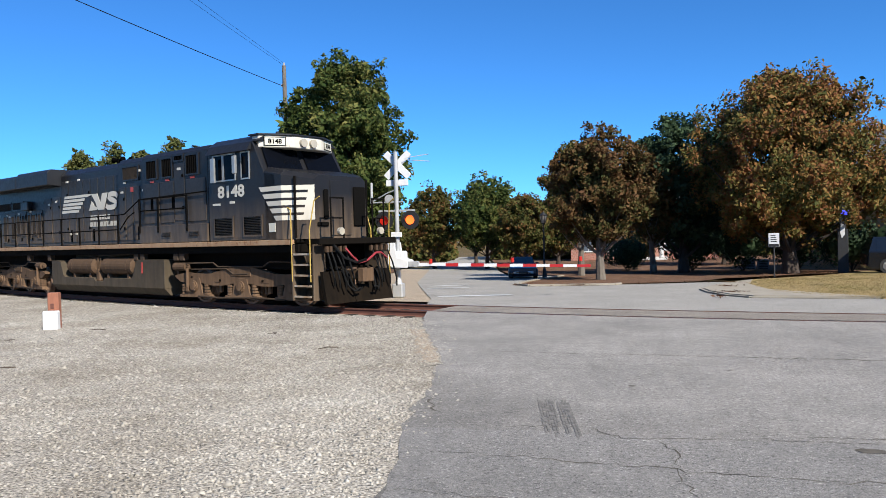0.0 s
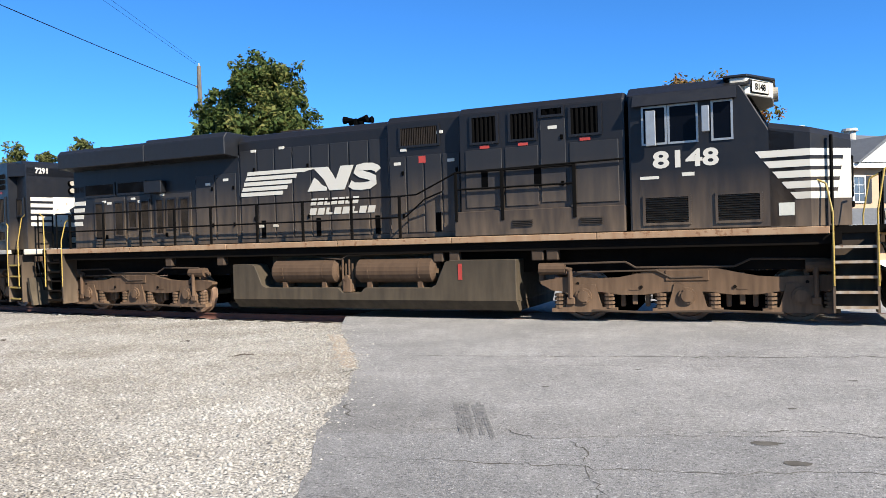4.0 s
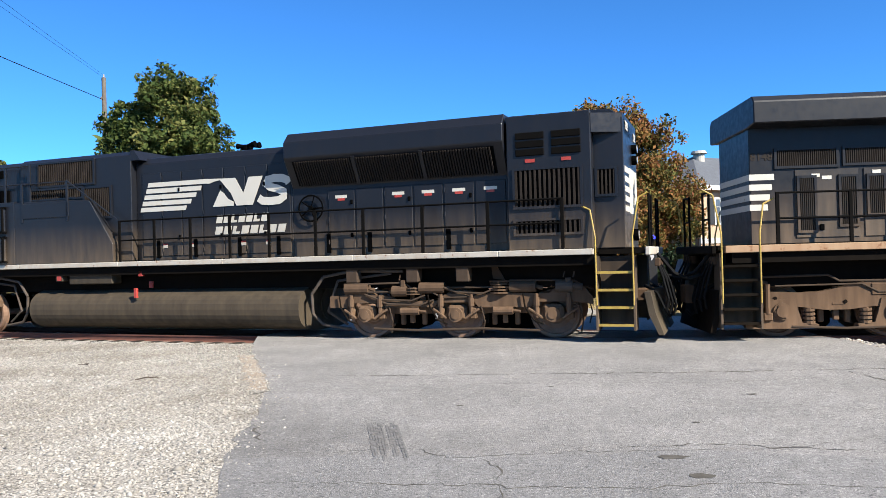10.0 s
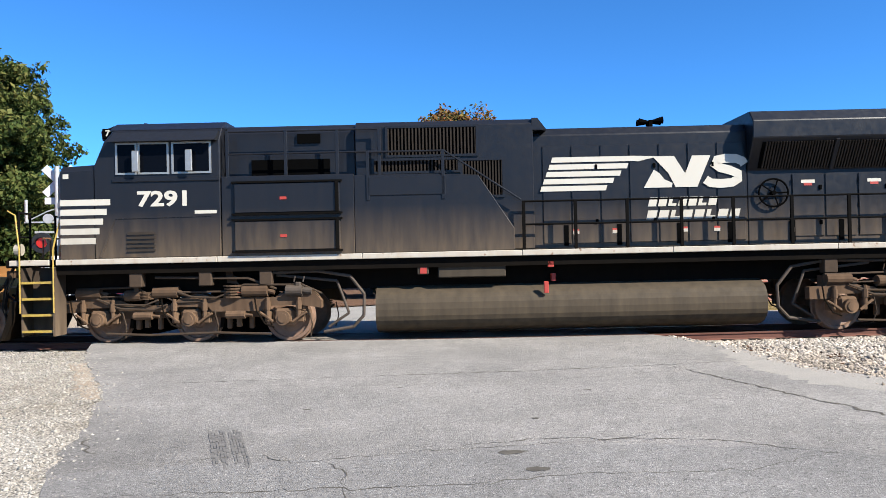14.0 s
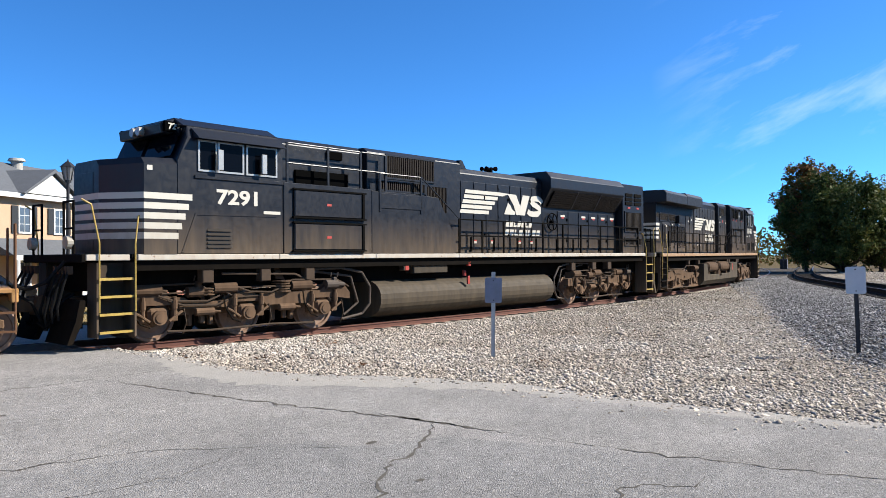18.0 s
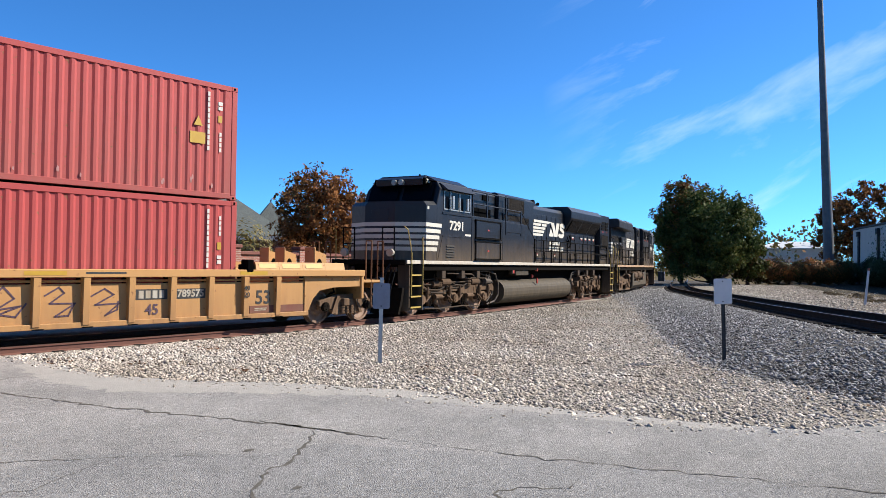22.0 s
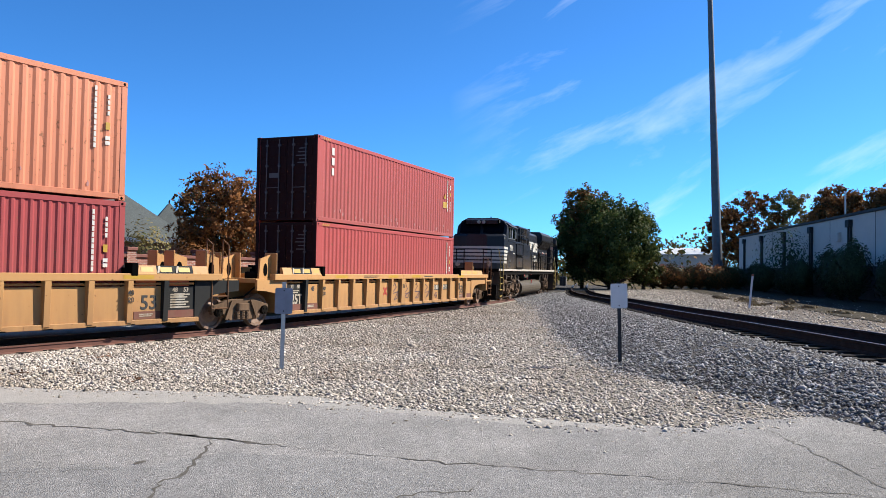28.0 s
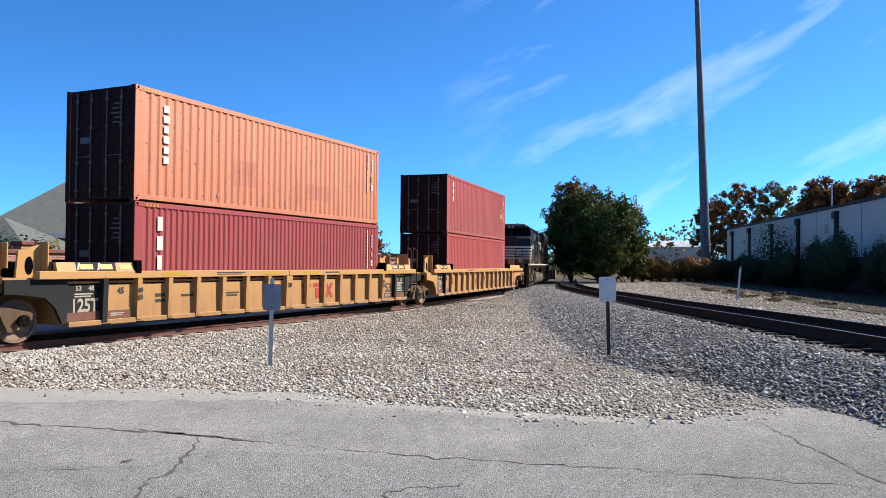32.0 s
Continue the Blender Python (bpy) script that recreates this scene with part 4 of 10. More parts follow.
    bm = B()
    for i in range(4):
        cy(bm, (-0.56 + i * 0.09, -1.35, 0.64), (-0.56 + i * 0.09, -1.35, 1.4 - 0.1 * (i % 2)), 0.03, 7)
    bx(bm, -0.52, -0.28, -1.45, -1.2, 0.6, 0.92, 0.02)
    cy(bm, (-0.4, -1.46, 0.95), (-0.4, -1.2, 0.95), 0.07, 10)
    part("air_valve", bm, M_truck, t)
    bm = B()
    bx(bm, 2.55, 2.64, -1.51, -1.5, 0.9, 1.26)
    part("fuel_gauge", bm, M_redlabel, t)
    bm = B()
    pipe(bm, [(-10, -1.3, 1.6), (-4.2, -1.32, 1.58), (-3.6, -1.3, 1.65), (2.2, -1.3, 1.63), (9.0, -1.3, 1.6)], 0.025)
    pipe(bm, [(-1.2, -1.32, 1.46), (-0.6, -1.35, 1.4), (-0.4, -1.35, 1.5), (1.8, -1.32, 1.52)], 0.02)
    for x in (-6.1, -4.3, 2.0, 2.4, 4.2, 4.5):
        bx(bm, x - 0.12, x + 0.12, -1.38, -1.2, 1.3, 1.55, 0.02)
    part("under_pipe", bm, M_conduit, e)
    # the cab end stands out a little further than the hood's spacing
    reach = [(-20, -20), (2.63, 2.77), (5.5, 5.95), (5.85, 6.65), (6.8, 7.66), (20, 20.86)]
    for ob in e.children_recursive:
        for v in ob.data.vertices:
            v.co.x = float(np.interp(v.co.x, [a for a, b in reach], [b for a, b in reach]))
    bogie_heavy(e, 7.48, math.degrees(7.4 / CR), "arched")
    bogie_heavy(e, -7.33, -math.degrees(7.4 / CR), "arched")
    return e


# ---- second locomotive, long hood forward ----
def build_loco_b():
    e = thing("locomotive", "black diesel locomotive running long hood first, with yellow step rails", "locomotive", "locomotives of the train")
    bm = B()
    bx(bm, -11.0, 11.4, -0.95, 0.95, 1.12, 1.72)
    bx(bm, -10.6, 11.2, -1.4, 1.4, 1.55, 1.76)
    part("underframe", bm, M_frame, e)
    for k in (-1, 1):
        for a, b in ((-10.55, -7.1), (-7.1, -4.0), (-4.0, -0.6), (-0.6, 2.6), (2.6, 6.0), (6.0, 9.2), (9.2, 11.15)):
            bm = B()
            bx(bm, a + 0.004, b - 0.004, 1.42 * k - 0.08, 1.42 * k + 0.08, 1.76, 1.88, 0.01)
            part("sill", bm, M_sillw, e, "cream stripe along the sill")
    bm = B()
    bx(bm, -10.6, 11.2, -1.36, 1.36, 1.8, 1.89)
    bx(bm, 11.2, 12.2, -1.1, 1.1, 1.76, 1.88)
    bx(bm, -11.6, -10.6, -1.1, 1.1, 1.76, 1.88)
    part("walkway", bm, M_frame, e)
    for x0, x1, m_ in ((12.15, 12.25, M_sillw), (-11.65, -11.55, M_frame)):
        bm = B()
        bx(bm, x0, x1, -1.45, 1.45, 1.72, 1.89, 0.02)
        part("end_beam", bm, m_, e)
    bm = B()
    bx(bm, -11.56, -10.7, -1.47, -1.41, 1.76, 1.88, 0.01)
    part("end_sill", bm, M_sillw, e, "short cream strip at the platform's end")
    # cab and nose
    bm = B()
    prism(bm, [(-9.35, 1.88), (-7.0, 1.88), (-7.0, 4.66), (-9.35, 4.66), (-9.7, 3.85), (-9.7, 1.88)], -1.5, 1.5, "y", 0.02)
    bmesh.ops.bisect_plane(bm, geom=bm.verts[:] + bm.edges[:] + bm.faces[:], plane_co=(0, 0, 4.37), plane_no=(0, 0, 1))
    for v in bm.verts:
        if v.co.z > 4.5:
            v.co.y *= 0.86
    prism(bm, [(-1.31, 4.64), (-0.9, 4.85), (0.9, 4.85), (1.31, 4.64)], -9.45, -7.0, "x", 0.015)
    cab = part("cab", bm, M_black, e)
    bm = B()
    ring = [(-9.7, 1.5), (-10.42, 1.5), (-10.93, 0.6)]
    vs = []
    for x, y in ring:
        for k in (-1, 1):
            zt = 3.9 + (x + 9.7) * 0.05
            vs.append((bm.verts.new((x, y * k, 1.88)), bm.verts.new((x, y * k, zt - 0.13)), bm.verts.new((x, (y - 0.12) * k, zt))))
    for i in range(2):
        for k in (0, 1):
            a, b = vs[2 * i + k], vs[2 * i + 2 + k]
            bm.faces.new((a[0], b[0], b[1], a[1]))
            bm.faces.new((a[1], b[1], b[2], a[2]))
        bm.faces.new((vs[2 * i][2], vs[2 * i + 2][2], vs[2 * i + 3][2], vs[2 * i + 1][2]))
    f0, f1 = vs[4], vs[5]
    bm.faces.new((f0[0], f1[0], f1[1], f1[2], f0[2], f0[1]))
    bmesh.ops.recalc_face_normals(bm, faces=bm.faces)
    part("nose", bm, M_black, e)
    for i in range(5):
        z0, z1 = 3.02 - i * 0.205, 3.15 - i * 0.205
        bm = B()
        pts = [(-9.35 - 0.08 * i, -1.506), (-10.426, -1.506), (-10.946, -0.606), (-10.946, 0.606), (-10.426, 1.506), (-9.9, 1.506)]
        for (a, b), (c, d) in zip(pts, pts[1:]):
            vv = [bm.verts.new(p) for p in ((a, b, z0), (c, d, z0), (c, d, z1), (a, b, z1))]
            bm.faces.new(vv)
        part("nose_stripe", bm, M_white, e, "cream stripe")
    bm = B()
    bx(bm, -10.94, -10.925, -0.35, 0.35, 1.95, 3.6, 0.004)
    part("nose_door", bm, M_black, e)
    bm = B()
    bx(bm, -10.36, -10.24, -1.506, -1.49, 3.6, 3.7)
    part("label", bm, M_sillw, e, "small pale notice")
    for y in (-0.9, 0.9):
        bm = B()
        cy(bm, (-11.6, y, 2.12), (-11.72, y, 2.12), 0.13, 14)
        part("ditch_light", bm, M_lamp, e)
    for a, b in ((-9.2, -8.78), (-8.72, -8.1), (-8.0, -7.2)):
        bm = B()
        bx(bm, a, b, -1.512, -1.49, 3.7, 4.3)
        w = part("side_window", bm, M_glass, cab)
        bm = B()
        for q in (a, b):
            bx(bm, q - 0.022, q + 0.022, -1.525, -1.495, 3.66, 4.34)
        bx(bm, a + 0.022, b - 0.022, -1.525, -1.495, 3.66, 3.7)
        bx(bm, a + 0.022, b - 0.022, -1.525, -1.495, 4.3, 4.34)
        part("window_frame", bm, M_alu, w)
    bm = B()
    prism(bm, [(-1.72, 4.34), (-1.4, 4.58), (-1.32, 4.58), (-1.5, 4.36)], -9.3, -7.05, "x")
    part("window_visor", bm, M_roof, cab)
    bm = B()
    for x in (-8.75, -7.62):
        bx(bm, x - 0.07, x + 0.07, -1.66, -1.6, 3.7, 4.15, 0.01)
    split_part("mirror", bm, M_alu, cab)
    bm = B()
    bx(bm, -9.3, -7.0, -1.53, -1.5, 3.5, 3.58, 0.01)
    part("window_ledge", bm, M_black, cab)
    for k in (-1, 1):
        bm = B()
        v = [bm.verts.new(p) for p in ((-9.70, 0.1 * k, 3.95), (-9.70, 1.3 * k, 3.95), (-9.42, 1.3 * k, 4.56), (-9.42, 0.1 * k, 4.56))]
        bm.faces.new(v if k > 0 else v[::-1])
        bmesh.ops.translate(bm, verts=bm.verts, vec=(-0.035, 0, 0.02))
        part("windscreen", bm, M_glass, cab)
    bm = B()
    prism(bm, [(-9.35, 4.5), (-9.75, 4.48), (-9.78, 4.7), (-9.4, 4.84)], -0.95, 0.95, "y", 0.015)
    part("cab_front_panel", bm, M_black, cab)
    for k in (-1, 1):
        bm = B()
        bx(bm, -9.72, -9.2, 0.98 * k - 0.05, 0.98 * k + 0.05, 4.52, 4.74, 0.01)
        part("number_board", bm, M_dark, cab)
    lettering("7291", 0.18, -9.46, -1.038, 4.63, M_numbd, cab, bold=0.006)
    bm = B()
    for y in (-0.14, 0.14):
        cy(bm, (-9.88, y, 4.59), (-9.76, y, 4.59), 0.1, 12)
    split_part("headlight", bm, M_lamp, cab)
    bm = B()
    bx(bm, -8.6, -8.2, -0.5, 0.2, 4.85, 4.9, 0.02)
    bx(bm, -7.9, -7.2, -0.3, 0.5, 4.85, 4.92, 0.02)
    cy(bm, (-9.0, -0.4, 4.83), (-9.0, -0.4, 4.95), 0.04, 8)
    pipe(bm, [(-7.9, 0.3, 4.9), (-7.5, 0.3, 4.97)], 0.012)
    part("antenna", bm, M_roof, cab)
    lettering("7291", 0.44, -8.2, -1.506, 3.12, M_white, e, "road_number", 0.014, width=1.32)
    bm = B()
    bx(bm, -7.55, -7.08, -1.506, -1.5, 2.8, 2.87)
    part("lettering_bar", bm, M_white, e)
    grille(e, -9.0, -8.4, 2.0, 2.45, -1.5, 5, False, False)
    bm = B()
    prism(bm, [(-9.55, 1.92), (-9.25, 2.72), (-7.2, 2.74), (-7.2, 2.78), (-9.28, 2.76), (-9.6, 1.92)], -1.5, -1.512)
    part("cab_seam", bm, M_black, cab)
    # blower compartment behind the cab
    bm = B()
    bx(bm, -6.98, -4.15, -1.5, 1.5, 1.88, 3.58, 0.015)
    part("blower_cabinet", bm, M_black, e)
    bm = B()
    prism(bm, [(-1.15, 3.5), (-1.15, 4.55), (-0.95, 4.72), (0.95, 4.72), (1.15, 4.55), (1.15, 3.5)], -6.98, -4.15, "x", 0.015)
    part("upper_hood", bm, M_black, e)
    for z0, z1 in ((2.78, 3.42), (1.98, 2.62)):
        bm = B()
        bx(bm, -6.7, -4.45, -1.56, -1.5, z0, z1, 0.02)
        d = part("cabinet_door", bm, M_black, e)
        bm = B()
        for z in (z0 - 0.02, z1 + 0.02):
            bx(bm, -6.75, -4.4, -1.58, -1.52, z - 0.02, z + 0.02)
        bx(bm, -4.55, -4.47, -1.59, -1.55, z0, z1, 0.01)
        part("door_bead", bm, M_frame, d)
        bm = B()
        bx(bm, -5.72, -5.58, -1.57, -1.555, z1 - 0.36, z1 - 0.3)
        part("label", bm, M_redlabel, d, "small red warning label")
    railing(e, [-6.85, -5.6, -4.5, -3.6], 3.5, 4.55, -1.46, M_black, 4.05)
    # flat black boxes on the upper hood: a recess's shade put into colour
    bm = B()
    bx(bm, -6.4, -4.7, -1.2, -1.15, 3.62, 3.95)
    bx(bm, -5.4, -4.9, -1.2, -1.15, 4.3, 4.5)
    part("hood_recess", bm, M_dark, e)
    # inverter and dynamic brake section
    bm = B()
    prism(bm, [(-4.15, 1.88), (-0.75, 1.88), (-0.75, 2.35), (-1.5, 3.5), (-2.6, 3.55), (-4.15, 3.55)], -1.5, 1.5, "y", 0.015)
    part("inverter_cabinet", bm, M_black, e)
    bm = B()
    prism(bm, [(-1.3, 1.9), (-1.3, 4.6), (-1.15, 4.72), (1.15, 4.72), (1.3, 4.6), (1.3, 1.9)], -4.13, -0.3, "x", 0.015)
    part("brake_grid_hood", bm, M_black, e)
    grille(e, -3.45, -1.5, 3.95, 4.58, -1.31, 26)
    grille(e, -3.75, -1.9, 3.6, 3.88, -1.31, 24)
    grille(e, -1.85, -0.95, 3.05, 3.85, -1.31, 14)
    bm = B()
    bx(bm, -3.85, -2.2, -1.52, -1.46, 3.1, 3.5, 0.01)
    part("cabinet_hatch", bm, M_black, e)
    railing(e, [-3.85, -2.25], 3.0, 4.05, -1.5, M_black, None)
    bm = B()
    pipe(bm, [(-2.25, -1.5, 4.05), (-0.6, -1.47, 2.95)], 0.02)
    part("handrail", bm, M_black, e)
    bm = B()
    prism(bm, [(-0.32, 1.88), (-0.32, 4.46), (0.0, 4.46), (-0.2, 4.72), (-0.32, 4.72)], -1.3, 1.3, "y")
    part("hood_step", bm, M_black, e)
    # engine hood
    bm = B()
    prism(bm, [(-1.12, 1.88), (-1.12, 4.36), (-0.98, 4.53), (0.98, 4.53), (1.12, 4.36), (1.12, 1.88)], -0.3, 4.35, "x", 0.02)
    part("engine_hood", bm, M_black, e)
    bm = B()
    bx(bm, 1.0, 1.25, -0.4, -0.05, 4.47, 4.55)
    for q in (-0.1, 0.1):
        cy(bm, (2.53, q - 0.2, 4.76), (2.78, q - 0.2, 4.78), 0.025, 10, r2=0.085)
        cy(bm, (2.47, q - 0.2, 4.74), (2.24, q - 0.2, 4.76), 0.025, 10, r2=0.075)
    bx(bm, 2.46, 2.54, -0.35, -0.05, 4.5, 4.78)
    part("horn", bm, M_dark, e)
    for i in range(7):
        door(e, -0.1 + i * 0.63, 0.52 + i * 0.63, 2.0, 4.12, -1.12, i in (1, 3, 5), 0)
    for x in (0.55, 1.4, 2.9, 3.6):
        bm = B()
        bx(bm, x, x + 0.13, -1.15, -1.14, 2.2, 2.27)
        bx(bm, x, x + 0.13, -1.15, -1.14, 2.27, 2.31, mi=1)
        part("label", bm, [M_white, M_redlabel], e, "small red and white warning label")
    # step openings as black boxes, their shade put into the colour
    bm = B()
    for x in (0.35, 1.5, 2.8, 3.9, 5.2, 6.2, 8.0):
        bx(bm, x, x + 0.1, -1.152, -1.13, 1.95, 2.4)
    split_part("step_recess", bm, M_dark, e)
    logo(e, -0.15, 4.3, 3.09, 3.87, -1.15)
    # radiator section with flared grilles
    bm = B()
    prism(bm, [(-1.12, 1.88), (-1.12, 3.5), (-1.5, 4.16), (-1.5, 4.52), (-1.3, 4.75), (1.3, 4.75), (1.5, 4.52), (1.5, 4.16), (1.12, 3.5), (1.12, 1.88)], 4.35, 9.35, "x", 0.015)
    rad = part("radiator_section", bm, M_black, e)
    bm = B()
    n = 78
    for i in range(n):
        x = 4.6 + 4.5 * (i + 0.5) / n
        prism(bm, [(-1.16, 3.53), (-1.48, 4.06), (-1.51, 4.05), (-1.19, 3.51)], x - 0.014, x + 0.014, "x")
    part("radiator_slats", bm, M_slat, rad)
    bm = B()
    prism(bm, [(-1.152, 3.54), (-1.47, 4.07), (-1.475, 4.065), (-1.157, 3.535)], 4.55, 9.15, "x")
    part("radiator_screen", bm, M_dark, rad)
    for x in (6.05, 7.6):
        bm = B()
        prism(bm, [(-1.15, 3.5), (-1.5, 4.1), (-1.53, 4.08), (-1.18, 3.48)], x - 0.04, x + 0.04, "x")
        part("radiator_rib", bm, M_black, rad)
    bm = B()
    for i in range(24):
        a, b = i * math.tau / 24, (i + 1) * math.tau / 24
        pipe(bm, [(4.85 + 0.3 * math.cos(a), -1.2, 3.0 + 0.3 * math.sin(a)), (4.85 + 0.3 * math.cos(b), -1.2, 3.0 + 0.3 * math.sin(b))], 0.02, 6)
    for i in range(5):
        a = i * math.tau / 5
        pipe(bm, [(4.85, -1.2, 3.0), (4.85 + 0.3 * math.cos(a), -1.2, 3.0 + 0.3 * math.sin(a))], 0.016, 6)
    cy(bm, (4.85, -1.12, 3.0), (4.85, -1.24, 3.0), 0.05, 10)
    part("hand_brake_wheel", bm, M_dark, e)
    for i in range(6):
        door(e, 5.25 + i * 0.68, 5.91 + i * 0.68, 2.05, 3.4, -1.12, i % 2 == 0, 2 if i in (0, 2, 3, 4, 5) else 0)
    # end section
    bm = B()
    prism(bm, [(9.4, 1.88), (11.3, 1.88), (11.75, 1.88), (11.75, 4.5), (11.5, 4.7), (9.4, 4.72)], -1.12, 1.12, "y", 0.015)
    bx(bm, 9.4, 11.15, -1.4, 1.4, 1.88, 4.66, 0.02)
    prism(bm, [(11.15, -1.4), (11.75, -1.1), (11.75, 1.1), (11.15, 1.4)], 4.2, 4.6, "z", 0.01)
    part("fan_section", bm, M_black, e)
    grille(e, 9.55, 10.95, 2.75, 3.55, -1.41, 14)
    grille(e, 9.55, 10.95, 2.2, 2.5, -1.41, 14)
    grille(e, 11.2, 11.6, 2.95, 3.5, -1.15, 5)
    for a, b in ((9.6, 10.2), (10.35, 10.95)):
        for j in range(3):
            bm = B()
            bx(bm, a, b, -1.43, -1.4, 3.82 + j * 0.17, 3.96 + j * 0.17, 0.01)
            part("hood_panel", bm, M_frame, e)
        bm = B()
        bx(bm, (a + b) / 2 - 0.1, (a + b) / 2 + 0.1, -1.415, -1.405, 3.68, 3.75)
        part("label", bm, M_redlabel, e, "small red warning label")
    for i in range(5):
        z0 = 2.62 + i * 0.2
        bm = B()
        bx(bm, 11.751, 11.757, -1.0, 1.0, z0, z0 + 0.12)
        part("end_stripe", bm, M_sillw, e, "cream stripe")
    bm = B()
    bx(bm, 11.752, 11.761, -0.3, 0.98, 2.6, 3.56, 0.002)
    pan = part("end_panel", bm, M_sillw, e, "cream panel")
    bm = B()
    prism(bm, [(0.2, 2.75), (0.3, 3.0), (0.22, 3.15), (0.42, 3.28), (0.5, 3.45), (0.58, 3.3), (0.52, 3.1), (0.68, 3.0), (0.46, 2.96), (0.4, 2.72)], 11.76, 11.765, "x")
    part("panel_shape", bm, M_black, pan)
    for y, z, r in ((0.3, 4.02, 0.1), (0.3, 3.78, 0.1), (0.28, 2.16, 0.13)):
        bm = B()
        cy(bm, (11.75, y, z), (11.86, y, z), r, 14)
        h_ = part("headlight", bm, M_dark, e)
        bm = B()
        cy(bm, (11.858, y, z), (11.872, y, z), r * 0.8, 14)
        part("lens", bm, M_lamp, h_)
    lettering("7291", 0.24, 11.765, 0.72, 4.3, M_white, e, bold=0.008, turn=90, width=0.7)
    lettering("7291", 0.24, 11.765, -0.62, 4.38, M_white, e, bold=0.008, turn=90, width=0.9)
    # long walkway rail
    railing(e, [-0.55, 0.55, 1.65, 2.8, 3.9, 5.1, 6.25, 7.6, 9.0, 10.55], 1.76, 2.93, -1.47, M_frame, 2.42)
    railing(e, [-0.55, 2.8, 5.1, 7.6, 10.55], 1.76, 2.93, 1.47, M_frame, 2.42)
    end_steps(e, 11.2, 1, 4, M_yell, M_yell)
    end_steps(e, -10.6, -1, 4, M_yell, M_yell)
    for x, d in ((12.2, 1), (-11.6, -1)):
        for y in (-1.0, -0.55, 0.55, 1.0):
            bm = B()
            pipe(bm, [(x, y, 1.88), (x, y, 2.95)], 0.025)
            part("end_post", bm, M_frame, e)
        bm = B()
        for y0, y1 in ((-1.0, -0.55), (0.55, 1.0)):
            pipe(bm, [(x, y0, 2.93), (x, y1, 2.93)], 0.022)
            pipe(bm, [(x, y0, 2.4), (x, y1, 2.4)], 0.02)
        split_part("end_rail", bm, M_frame, e)
        coupler(e, x + d * 0.33, d)
        end_hoses(e, x + d * 0.14, d)
        bm = B()
        v = [(x - d * 0.1, 1.0), (x + d * 0.02, 1.0), (x + d * 0.1, 0.6), (x + d * 0.26, 0.16), (x + d * 0.16, 0.16), (x - d * 0.02, 0.55)]
        prism(bm, v, -1.34, -0.28)
        prism(bm, v, 0.28, 1.34)
        split_part("plough", bm, M_tank if d > 0 else M_frame, e)
    # fuel tank, a long drum
    bm = B()
    prism(bm, [(1.42 * math.copysign(abs(math.cos(a)) ** 0.6, math.cos(a)), 0.66 + 0.56 * math.copysign(abs(math.sin(a)) ** 0.8, math.sin(a))) for a in np.linspace(0, math.tau, 36, endpoint=False)], -3.75, 4.6, "x")
    t = part("fuel_tank", bm, M_tank, e)
    for x in (-3.75, 4.6):
        bm = B()
        cy(bm, (x - 0.03, 0, 0.72), (x + 0.03, 0, 0.72), 0.4, 20)
        part("tank_end", bm, M_tank, t)
    bm = B()
    bx(bm, -0.15, -0.05, -1.46, -1.4, 0.95, 1.2, 0.01)
    cy(bm, (0.1, -1.1, 1.2), (0.1, -1.1, 1.36), 0.06, 10)
    bx(bm, -0.05, 0.08, -1.4, -1.3, 1.5, 1.64, 0.01)
    split_part("fuel_filler", bm, M_redlabel, t)
    bm = B()
    bx(bm, -2.4, -0.95, -1.35, -1.0, 1.32, 1.62, 0.02)
    bx(bm, -2.85, -2.6, -1.38, -1.2, 1.4, 1.6, 0.02)
    part("battery_box", bm, M_tank, e)
    bm = B()
    bx(bm, -2.78, -2.64, -1.392, -1.38, 1.42, 1.56)
    part("label", bm, M_redlabel, e, "small red and white warning label")
    for x0, d in ((-4.0, -1), (4.85, 1)):
        bm = B()
        pipe(bm, [(x0 + d * 2.2, -1.25, 1.5), (x0 + d * 1.0, -1.25, 1.52), (x0 + d * 0.3, -1.25, 1.4), (x0, -1.25, 1.0), (x0 + d * 0.02, -1.25, 0.55), (x0 + d * 0.25, -1.2, 0.3), (x0 + d * 0.9, -1.15, 0.2)], 0.035, 8)
        part("motor_cable", bm, M_cable, e)
        bm = B()
        pipe(bm, [(x0 + d * 1.9, -1.2, 1.45), (x0 + d * 0.6, -1.15, 1.3), (x0 + d * 0.35, -1.15, 0.6), (x0 + d * 0.8, -1.1, 0.3)], 0.03, 8)
        part("motor_cable", bm, M_cable, e)
    bm = B()
    pipe(bm, [(-10, -1.3, 1.64), (-3.0, -1.32, 1.6), (-0.5, -1.3, 1.66), (4.6, -1.3, 1.63), (10.6, -1.3, 1.64)], 0.025)
    for x in (-8.9, -7.4, -6.1, 5.9, 7.3, 8.4):
        bx(bm, x - 0.14, x + 0.14, -1.38, -1.15, 1.25, 1.58, 0.02)
    pipe(bm, [(-8.5, -1.28, 1.45), (-6.5, -1.28, 1.4), (-5.9, -1.25, 1.15)], 0.03)
    part("under_pipe", bm, M_conduit, e)
    # the radiator end stands out a little further than the hood's spacing
    reach = [(-20, -20), (4.35, 4.35), (9.35, 9.62), (20, 20.27)]
    for ob in e.children_recursive:
        for v in ob.data.vertices:
            v.co.x = float(np.interp(v.co.x, [a for a, b in reach], [b for a, b in reach]))
    bogie_heavy(e, -7.68, -math.degrees(8.0 / CR), "boxed")
    bogie_heavy(e, 8.3, math.degrees(8.0 / CR), "boxed")
